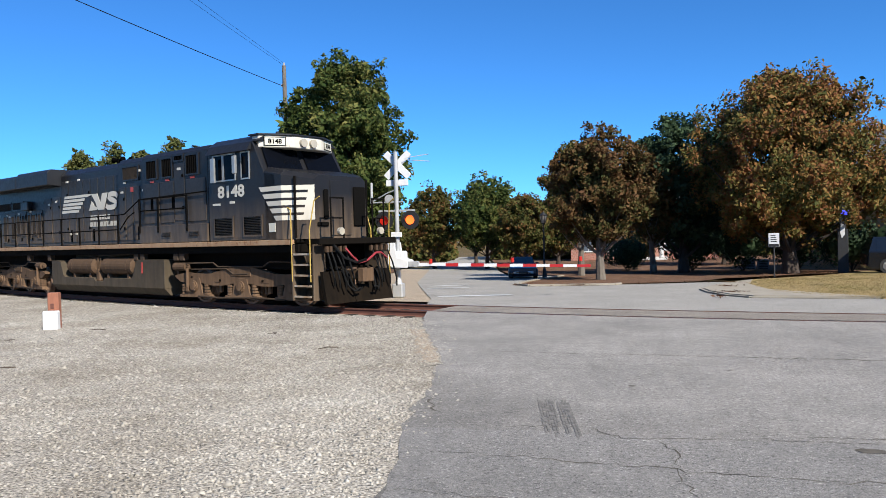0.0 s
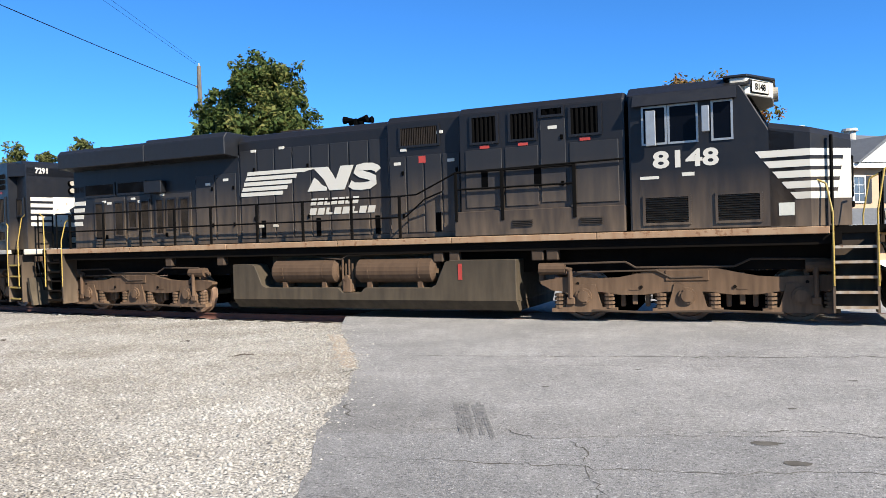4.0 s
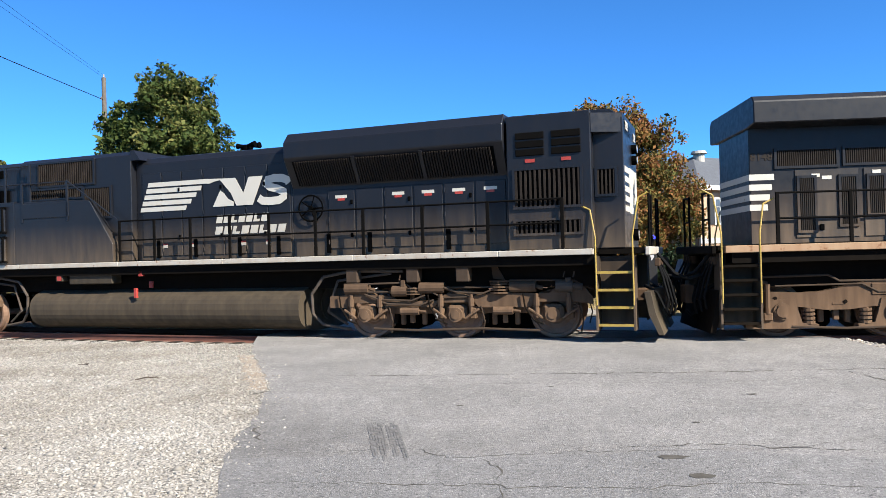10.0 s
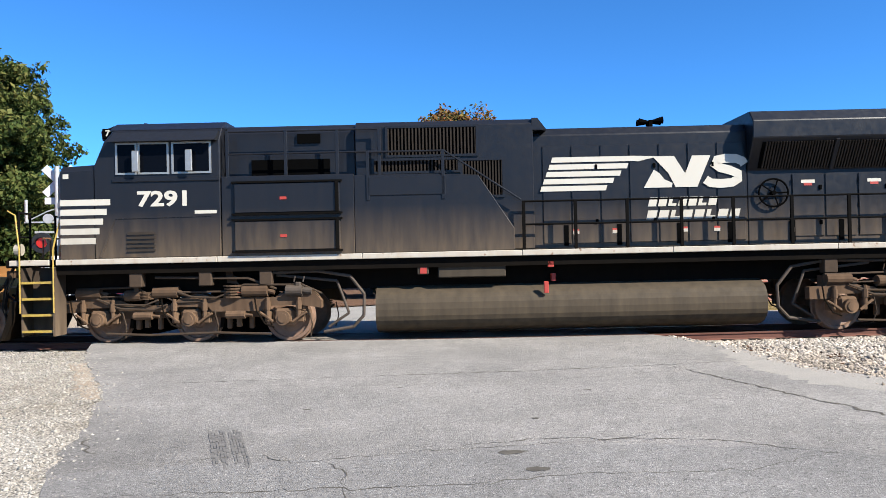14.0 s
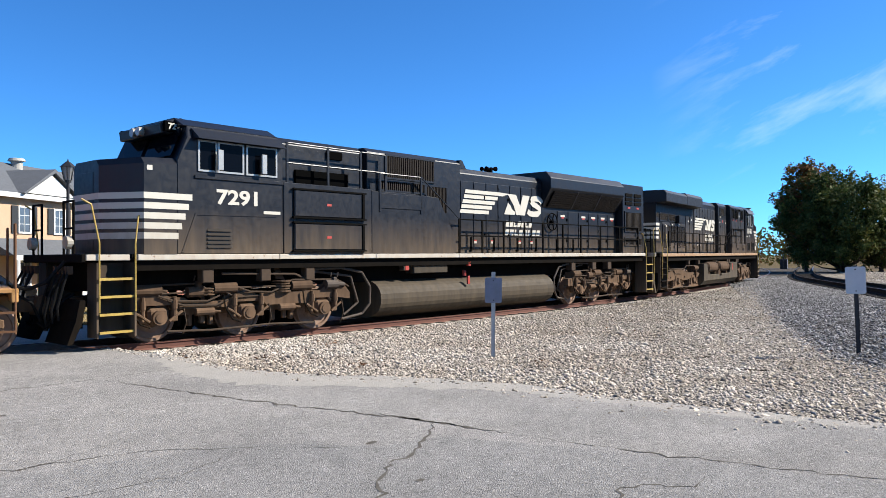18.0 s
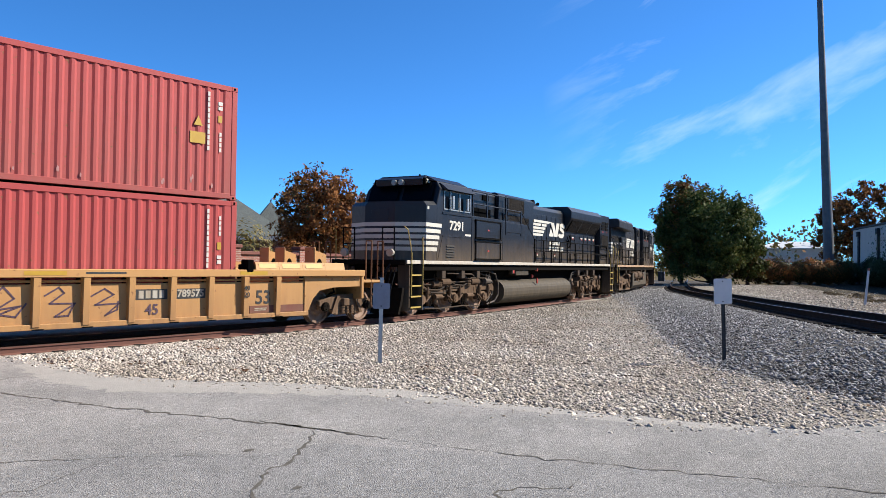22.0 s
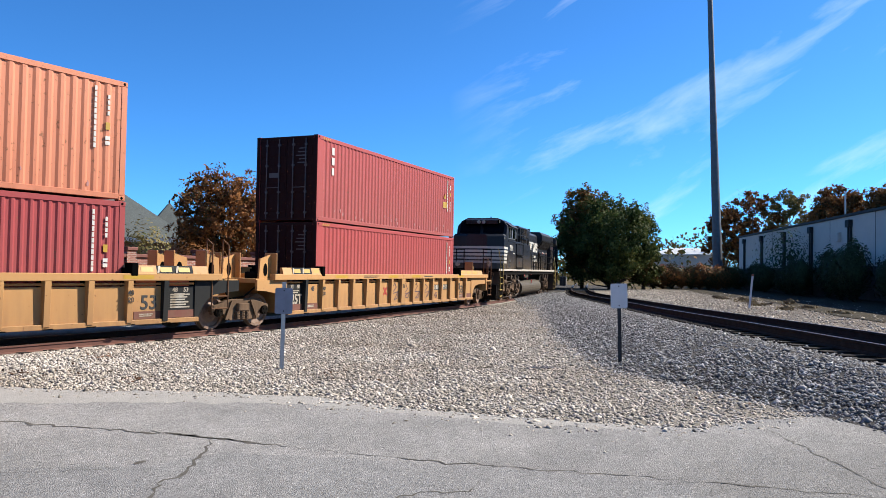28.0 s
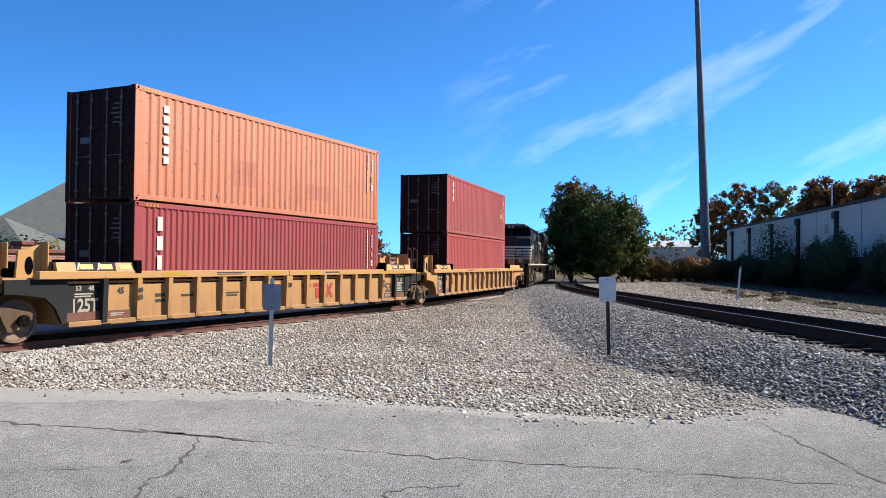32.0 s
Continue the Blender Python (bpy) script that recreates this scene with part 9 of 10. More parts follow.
part("upper_wall", bm, M_wall, wh)
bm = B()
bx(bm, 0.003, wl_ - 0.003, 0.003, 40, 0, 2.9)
part("lower_wall", bm, M_wallshade_joint, wh)
bm = B()
bx(bm, -0.15, wl_ + 0.15, -0.15, 40.15, 7.0, 7.22, 0.02)
part("roof_edge", bm, M_spout, wh)
for i, x in enumerate((3.5, 12.5, 22.0, 31.0, 41.0, 52, 63)):
    for q in (-0.2, 0.2):
        bm = B()
        bx(bm, x + q - 0.11, x + q + 0.11, -0.2, 0.0, 0.3, 6.2, 0.02)
        d = part("downpipe", bm, M_spout, wh)
    bm = B()
    bx(bm, x - 0.42, x + 0.42, -0.35, 0.0, 6.1, 6.7, 0.03)
    part("rain_hopper", bm, M_spout, wh)
for x in (17, 36, 46):
    bm = B()
    bx(bm, x - 0.03, x + 0.03, -0.012, 0, 3.0, 7.0)
    part("wall_joint", bm, M_wallshade_joint, wh)
bm = B()
cy(bm, (38.5, 0.4, 5.5), (38.5, 0.4, 9.2), 0.07, 8)
bx(bm, 38.2, 38.8, -0.3, 0.0, 5.0, 5.8, 0.05)
part("vent_pipe", bm, M_wall, wh)

# ---- brick pier, brick wall, buildings behind it ----
def mat_brick(name, c1, c2, mortar, scale=1.0):
    m = bpy.data.materials.new(name)
    m.use_nodes = True
    n, l = m.node_tree.nodes, m.node_tree.links
    b = n["Principled BSDF"]
    co = n.new("ShaderNodeTexCoord")
    sx = n.new("ShaderNodeSeparateXYZ")
    l.new(co.outputs["Object"], sx.inputs[0])
    ad = n.new("ShaderNodeMath")
    l.new(sx.outputs["X"], ad.inputs[0])
    l.new(sx.outputs["Y"], ad.inputs[1])
    cb = n.new("ShaderNodeCombineXYZ")
    l.new(ad.outputs[0], cb.inputs[0])
    l.new(sx.outputs["Z"], cb.inputs[1])
    br = n.new("ShaderNodeTexBrick")
    br.inputs["Scale"].default_value = scale
    br.inputs["Color1"].default_value, br.inputs["Color2"].default_value, br.inputs["Mortar"].default_value = (*c1, 1), (*c2, 1), (*mortar, 1)
    br.inputs["Brick Width"].default_value, br.inputs["Row Height"].default_value, br.inputs["Mortar Size"].default_value = 0.215, 0.075, 0.009
    l.new(cb.outputs[0], br.inputs["Vector"])
    no = n.new("ShaderNodeTexNoise")
    no.inputs["Scale"].default_value, no.inputs["Detail"].default_value = 1.1, 5
    l.new(co.outputs["Object"], no.inputs["Vector"])
    mr = n.new("ShaderNodeMapRange")
    mr.inputs[3].default_value, mr.inputs[4].default_value = 0.65, 1.3
    l.new(no.outputs[0], mr.inputs[0])
    mx = n.new("ShaderNodeVectorMath")
    mx.operation = "SCALE"
    l.new(br.outputs["Color"], mx.inputs[0])
    l.new(mr.outputs[0], mx.inputs["Scale"])
    l.new(mx.outputs[0], b.inputs["Base Color"])
    b.inputs["Roughness"].default_value = 0.85
    bu = n.new("ShaderNodeBump")
    bu.inputs["Strength"].default_value, bu.inputs["Distance"].default_value = 0.6, 0.01
    bu.invert = True
    l.new(br.outputs["Fac"], bu.inputs["Height"])
    l.new(bu.outputs[0], b.inputs["Normal"])
    return m


M_brick = mat_brick("red_brick", (0.30, 0.105, 0.07), (0.20, 0.07, 0.05), (0.36, 0.30, 0.25))
M_brickcap = mat("brick_coping", (0.26, 0.085, 0.06), 0.85, color2=(0.17, 0.06, 0.045), scale=6)
M_stonep = mat("cast_stone", (0.55, 0.52, 0.46), 0.8, color2=(0.40, 0.37, 0.33), scale=2.5)
M_rooft = mat("grey_green_shingles", (0.15, 0.165, 0.15), 0.9, color2=(0.10, 0.11, 0.10), scale=3, bump=0.5, bscale=18, fine=0.25)
M_roofg = mat("slate_grey_shingles", (0.14, 0.15, 0.165), 0.9, color2=(0.10, 0.105, 0.115), scale=3, bump=0.5, bscale=18, fine=0.2)
M_stucco = mat("peach_stucco", (0.62, 0.42, 0.27), 0.85, color2=(0.55, 0.37, 0.24), scale=2)
M_trimw = mat("white_trim", (0.80, 0.80, 0.78), 0.6, color2=(0.72, 0.72, 0.70), scale=3)
M_shut = mat("black_shutter", (0.02, 0.022, 0.025), 0.6, scale=4)
M_pane = mat("window_pane", (0.12, 0.15, 0.19), 0.08, scale=2)

WALL_Y = 25.4
pier = thing("gate_pier", "tall brick gate pier with pale stone quoins and an urn", "gate pier", at=pose(13.1, WALL_Y, -0.3))
bm = B()
bx(bm, -0.34, 0.34, -0.34, 0.34, 0, 4.1)
part("shaft", bm, M_brick, pier)
for x in (-0.34, 0.34):
    for y in (-0.34, 0.34):
        for i in range(10):
            bm = B()
            w = 0.13 if i % 2 else 0.19
            bx(bm, min(x * 1.05, x * 1.05 - math.copysign(w, x)), max(x * 1.05, x * 1.05 - math.copysign(w, x)), min(y * 1.05, y * 1.05 - math.copysign(w, y)), max(y * 1.05, y * 1.05 - math.copysign(w, y)), 0.3 + i * 0.37, 0.3 + (i + 1) * 0.37 - 0.012, 0.008)
            part("quoin", bm, M_stonep, pier)
bm = B()
bx(bm, -0.42, 0.42, -0.42, 0.42, 0, 0.32, 0.03)
part("plinth", bm, M_stonep, pier)
bm = B()
bx(bm, -0.38, 0.38, -0.38, 0.38, 3.92, 4.12, 0.02)
bx(bm, -0.46, 0.46, -0.46, 0.46, 4.12, 4.24, 0.03)
bx(bm, -0.56, 0.56, -0.56, 0.56, 4.24, 4.38, 0.03)
bx(bm, -0.5, 0.5, -0.5, 0.5, 4.38, 4.45, 0.02)
part("cornice", bm, M_stonep, pier)
bm = B()
for i in range(4):
    r = (0.4, 0.3, 0.23, 0.19)[i]
    bx(bm, -r, r, -r, r, 4.45 + 0.085 * i, 4.45 + 0.085 * (i + 1), 0.015)
part("stepped_cap", bm, M_stonep, pier)
bm = B()
prof = [(0.15, 4.79), (0.1, 4.84), (0.07, 4.9), (0.14, 4.95), (0.18, 5.04), (0.2, 5.2), (0.21, 5.34), (0.28, 5.39), (0.28, 5.44), (0.21, 5.44), (0.0, 5.4)]
for (r0, z0), (r1, z1) in zip(prof, prof[1:]):
    va = [bm.verts.new((r0 * math.cos(i * math.tau / 20), r0 * math.sin(i * math.tau / 20), z0)) for i in range(20)]
    vb = [bm.verts.new((r1 * math.cos(i * math.tau / 20), r1 * math.sin(i * math.tau / 20), z1)) for i in range(20)]
    for i in range(20):
        bm.faces.new((va[i], va[(i + 1) % 20], vb[(i + 1) % 20], vb[i]))
bmesh.ops.remove_doubles(bm, verts=bm.verts, dist=1e-4)
part("urn", bm, M_stonep, pier, smooth=True)

wall = thing("garden_wall", "red brick garden wall sweeping up to a gate pier", "wall", at=pose(13.47, WALL_Y, -0.3))
bm = B()
curve = [(0.0, 3.35), (0.35, 3.3), (0.7, 3.1), (1.0, 2.8), (1.35, 2.55), (1.8, 2.4), (2.4, 2.35), (4.5, 2.35)]
prism(bm, [(0, 0), (4.5, 0)] + curve[::-1], -0.15, 0.15)
part("ramped_panel", bm, M_brick, wall)
for (a, b), (c, d) in zip(curve, curve[1:]):
    bm = B()
    n = Vector((-(d - b), 0, c - a)).normalized() * 0.14
    prism(bm, [(a, b), (c, d), (c + n.x, d + n.z), (a + n.x, b + n.z)], -0.22, 0.22)
    part("coping", bm, M_brickcap, wall)
for i in range(9):
    a = 4.5 + i * 4.0
    bm = B()
    bx(bm, a + 0.45, a + 4.0, -0.14, 0.14, 0, 2.35)
    p = part("wall_panel", bm, M_brick, wall)
    bm = B()
    bx(bm, a + 0.45, a + 4.0, -0.22, 0.22, 2.35, 2.5, 0.02)
    part("coping", bm, M_brickcap, p)
    bm = B()
    bx(bm, a, a + 0.45, -0.24, 0.24, 0, 2.62)
    p = part("wall_pier", bm, M_brick, wall)
    bm = B()
    bx(bm, a - 0.06, a + 0.51, -0.3, 0.3, 2.62, 2.78, 0.03)
    part("pier_cap", bm, M_brickcap, p)


def lamp_post(x, y, z, h, label):
    e = thing("street_lamp", label, "street lamp", "black lantern lamps", at=pose(x, y, z))
    bm = B()
    cy(bm, (0, 0, 0), (0, 0, 0.5), 0.14, 12, r2=0.09)
    cy(bm, (0, 0, 0.5), (0, 0, h - 0.75), 0.065, 10, r2=0.045)
    cy(bm, (0, 0, h - 0.78), (0, 0, h - 0.7), 0.1, 10)
    part("post", bm, M_blk, e)
    bm = B()
    cy(bm, (0, 0, h - 0.7), (0, 0, h - 0.28), 0.12, 6, r2=0.21)
    l = part("lantern", bm, M_alu, e)
    bm = B()
    cy(bm, (0, 0, h - 0.28), (0, 0, h - 0.1), 0.26, 6, r2=0.06)
    cy(bm, (0, 0, h - 0.1), (0, 0, h), 0.03, 6, r2=0.008)
    for i in range(6):
        a = i * math.tau / 6
        cy(bm, (0.12 * math.cos(a), 0.12 * math.sin(a), h - 0.7), (0.215 * math.cos(a), 0.215 * math.sin(a), h - 0.27), 0.014, 5)
    part("lantern_cap", bm, M_blk, l)
    return e


lamp_post(10.3, 25.2, -0.2, 5.2, "tall black lantern lamp post near the gate pier")
lamp_post(14.1, 32.0, -0.3, 3.9, "black lantern lamp post near the peach house")
lamp_post(-5.7, 43.0, -0.6, 3.8, "slim black lamp post under the maples")


def window(parent, x, z, y, w, h, shutters=True, cols=2, rows=3):
    bm = B()
    bx(bm, x - w / 2, x + w / 2, y - 0.02, y + 0.02, z, z + h)
    p = part("window", bm, M_pane, parent)
    bm = B()
    for q in (-w / 2, w / 2):
        bx(bm, x + q - 0.06, x + q + 0.06, y - 0.07, y + 0.02, z - 0.06, z + h + 0.06)
    for q in (z, z + h):
        bx(bm, x - w / 2 + 0.06, x + w / 2 - 0.06, y - 0.07, y + 0.02, q - 0.06, q + 0.06)
    part("window_frame", bm, M_trimw, p)
    bm = B()
    for i in range(1, cols):
        bx(bm, x - w / 2 + w * i / cols - 0.02, x - w / 2 + w * i / cols + 0.02, y - 0.04, y - 0.02, z + 0.06, z + h - 0.06)
    for i in range(1, rows):
        bx(bm, x - w / 2 + 0.06, x + w / 2 - 0.06, y - 0.045, y - 0.041, z + h * i / rows - 0.02, z + h * i / rows + 0.02)
    part("glazing_bar", bm, M_trimw, p)
    if shutters:
        for q in (-1, 1):
            bm = B()
            a, b = x + q * (w / 2 + 0.1), x + q * (w / 2 + 0.1 + w * 0.5)
            bx(bm, min(a, b), max(a, b), y - 0.06, y, z - 0.05, z + h + 0.05, 0.01)
            part("shutter", bm, M_shut, p)


def hip_roof(parent, x0, x1, y0, y1, z, h, material, over=0.5, name="roof"):
    bm = B()
    x0, x1, y0, y1 = x0 - over, x1 + over, y0 - over, y1 + over
    w = min(x1 - x0, y1 - y0) / 2
    e = [bm.verts.new(p) for p in ((x0, y0, z), (x1, y0, z), (x1, y1, z), (x0, y1, z))]
    if x1 - x0 >= y1 - y0:
        r = [bm.verts.new((x0 + w, (y0 + y1) / 2, z + h)), bm.verts.new((x1 - w, (y0 + y1) / 2, z + h))]
        if (x1 - x0) - 2 * w < 0.01:
            bm.verts.remove(r.pop())
            r.append(r[0])
        fs = [(e[0], e[1], r[1], r[0]), (e[1], e[2], r[1]), (e[2], e[3], r[0], r[1]), (e[3], e[0], r[0])]
    else:
        r = [bm.verts.new(((x0 + x1) / 2, y0 + w, z + h)), bm.verts.new(((x0 + x1) / 2, y1 - w, z + h))]
        fs = [(e[0], e[1], r[0]), (e[1], e[2], r[1], r[0]), (e[2], e[3], r[1]), (e[3], e[0], r[0], r[1])]
    for f in fs:
        u = []
        for v in f:
            if v not in u:
                u.append(v)
        bm.faces.new(u)
    bm.faces.new(e[::-1])
    ob = part(name, bm, material, parent)
    bm = B()
    for a, b in (((x0, y0), (x1, y0)), ((x1, y0), (x1, y1)), ((x1, y1), (x0, y1)), ((x0, y1), (x0, y0))):
        bx(bm, min(a[0], b[0]) - 0.06, max(a[0], b[0]) + 0.06, min(a[1], b[1]) - 0.06, max(a[1], b[1]) + 0.06, z - 0.28, z + 0.03)
    part("eave_trim", bm, M_trimw, ob)
    return ob


# two-storey peach building behind the wall, its front turned to the road
ha = thing("apartment_house", "long two-storey peach house with black shutters and grey roof", "house", at=pose(14.6, 51.0, -1.0, 0, 0, 32.6))
bm = B()
bx(bm, 0, 32, 0, 9, 0, 6.9)
part("wall", bm, M_stucco, ha)
for z0, z1 in ((0.0, 0.6), (3.2, 3.55)):
    bm = B()
    bx(bm, -0.1, 32.1, -0.1, 0.0, z0, z1)
    part("band_course", bm, M_trimw, ha)
bm = B()
prism(bm, [(-2.0, 3.0), (0, 4.1), (0, 3.0)], 2.0, 32, "x")
part("porch_roof", bm, M_roofg, ha)
bm = B()
bx(bm, 2.0, 32, -2.1, -1.95, 2.7, 3.0)
part("porch_beam", bm, M_trimw, ha)
for i in range(9):
    bm = B()
    cy(bm, (2.3 + 3.65 * i, -2.0, 0), (2.3 + 3.65 * i, -2.0, 2.7), 0.14, 10)
    part("porch_column", bm, M_trimw, ha)
hip_roof(ha, 0, 32, 0, 9, 7.0, 2.7, M_roofg)
for i in range(9):
    window(ha, 1.9 + 3.5 * i, 4.5, -0.03, 1.1, 1.7)
    window(ha, 1.9 + 3.5 * i, 1.0, -0.03, 1.1, 1.6, False)
for gx in (7.5, 15.5):
    bm = B()
    prism(bm, [(gx - 2.4, 7.1), (gx + 2.4, 7.1), (gx, 8.5)], -0.55, 2.6)
    g = part("gable", bm, M_trimw, ha)
    for s in (-1, 1):
        bm = B()
        prism(bm, [(gx + s * 2.9, 7.0), (gx, 8.65), (gx, 8.9), (gx + s * 3.1, 7.05)], -0.8, 3.2)
        part("gable_roof", bm, M_roofg, g)
for x in (4.6, 9.8, 17.5, 21.0):
    bm = B()
    cy(bm, (x, 4.0, 9.2), (x, 4.0, 9.85), 0.4, 14)
    cy(bm, (x, 4.0, 9.85), (x, 4.0, 10.05), 0.6, 14, r2=0.5)
    part("roof_vent", bm, M_stonep, ha)

# low house with a broad hipped roof
hb = thing("brick_house", "low brick house with broad grey-green hipped roofs", "house", at=pose(34.3, 42.4, -0.9, 0, 0, -39))
bm = B()
bx(bm, -5.6, 5.6, 0, 9.4, 0, 4.3)
part("wall", bm, M_brick, hb)
hip_roof(hb, -5.6, 5.6, 0, 9.4, 4.4, 3.9, M_rooft)
bm = B()
bx(bm, 3.2, 6.6, 3.0, 9.0, 0, 4.1)
part("wing_wall", bm, M_brick, hb)
hip_roof(hb, 3.2, 6.6, 2.6, 9.0, 4.2, 3.0, M_rooft, name="wing_roof")
for x in (-4, -1.2, 1.8):
    window(hb, x, 0.9, -0.03, 1.1, 1.6)
window(hb, 4.4, 0.9, -0.03, 1.2, 1.6, False)
bm = B()
cy(bm, (5.9, -0.2, 0), (5.9, -0.2, 4.2), 0.07, 8)
part("downpipe", bm, M_trimw, hb)
hc = thing("garage", "small brick garage with a grey-green hipped roof", "garage", at=pose(27.0, 35.5, -0.4, 0, 0, 25))
bm = B()
bx(bm, -2.6, 2.6, 0, 5, 0, 2.6)
part("wall", bm, M_brick, hc)
hip_roof(hc, -2.6, 2.6, 0, 5, 2.7, 1.7, M_rooft)
window(hc, 0, 0.9, -0.03, 1.1, 1.2, False)

# houses beyond the far road
he = thing("house", "red brick house with a white columned porch", "house", at=pose(0.5, 88, -1.2, 0, 0, 2))
bm = B()
bx(bm, -9, 7, 0, 9, 0, 5.4)
part("wall", bm, M_brick, he)
hip_roof(he, -9, 7, 0, 9, 5.5, 3.0, M_roofg)
for x in (-7, -4.6, 2, 4.6):
    window(he, x, 1.0, -0.03, 1.3, 2.0, False)
for x in (-2.6, -0.9, 0.9):
    bm = B()
    cy(bm, (x, -1.2, 0), (x, -1.2, 3.4), 0.22, 12)
    part("porch_column", bm, M_trimw, he)
bm = B()
bx(bm, -3.2, 1.5, -1.6, 0, 3.4, 4.0)
bx(bm, -3.2, 1.5, -1.6, 0, 0, 0.3)
part("porch", bm, M_trimw, he)

# ---- street furniture beyond the crossing ----
ps = thing("parking_sign", "white parking sign with black lines on a dark post", "sign", at=pose(5.83, 39.7, -0.5, 0, 0, -8))
bm = B()
cy(bm, (0, 0, 0), (0, 0, 2.05), 0.035, 8)
part("post", bm, M_dkpost, ps)
bm = B()
bx(bm, -0.24, 0.24, -0.06, -0.04, 1.45, 2.12, 0.01)
p = part("sign_plate", bm, M_white2, ps)
bm = B()
bx(bm, -0.22, 0.22, -0.066, -0.06, 1.47, 1.6)
for i in range(4):
    bx(bm, -0.14, 0.14 - 0.02 * i, -0.066, -0.06, 1.7 + i * 0.1, 1.74 + i * 0.1)
part("sign_bar", bm, M_blk, p)
cp = thing("call_pillar", "dark emergency call pillar with a blue lit band", "call pillar", at=pose(10.05, 45.0, -0.66, 0, 0, -12))
bm = B()
bx(bm, -0.26, 0.26, -0.2, 0.2, 0, 2.4, 0.03)
bx(bm, -0.17, 0.17, -0.13, 0.13, 2.4, 3.9, 0.03)
part("column", bm, M_dkpost, cp)
bm = B()
bx(bm, -0.3, 0.3, -0.16, 0.16, 3.15, 3.4, 0.04)
part("blue_band", bm, M_blue, cp)
bm = B()
cy(bm, (0, 0, 3.9), (0, 0, 4.2), 0.13, 12, r2=0.06)
part("top_lamp", bm, M_white2, cp)
bm = B()
prism(bm, [(-0.05, 1.9), (0.1, 2.1), (0.1, 2.6), (-0.08, 2.7), (-0.12, 2.2)], -0.205, -0.21)
part("emblem_shape", bm, M_white2, cp)
pole2 = thing("sign_post", "thin dark post by the parked car", "post", at=pose(12.2, 43.0, -0.6))
bm = B()
cy(bm, (0, 0, 0), (0, 0, 3.0), 0.05, 8)
part("post", bm, M_dkpost, pole2)
for i, (x, w) in enumerate(((7.1, 0.9), (8.1, 0.75))):
    ub = thing("utility_box", "grey louvred utility box on the grass", "utility box", "grey utility boxes", at=pose(x, 60.0, fall(60.0) - 0.19))
    bm = B()
    bx(bm, -w / 2, w / 2, -0.4, 0.4, 0, 0.98 - 0.1 * i, 0.03)
    part("cabinet", bm, M_signgrey, ub)
    bm = B()
    for j in range(5):
        bx(bm, -w / 2 + 0.08, w / 2 - 0.08, -0.42, -0.4, 0.2 + j * 0.12, 0.26 + j * 0.12)
    part("louvre", bm, M_dkpost, ub)


# ---- parked vehicles ----
M_carb = mat("black_car_paint", (0.008, 0.009, 0.012), 0.15, 0.0, scale=2)
M_cnavy = mat("dark_navy_car_paint", (0.012, 0.016, 0.028), 0.15, scale=2)
M_tyre = mat("tyre_rubber", (0.02, 0.02, 0.02), 0.85, scale=9)
M_rim = mat("alloy_rim", (0.45, 0.45, 0.46), 0.3, 0.8, scale=5)
M_cglass = mat("dark_car_glass", (0.01, 0.012, 0.016), 0.04, scale=2)
M_hl = mat("car_lamp_glass", (0.8, 0.8, 0.78), 0.15, scale=3)


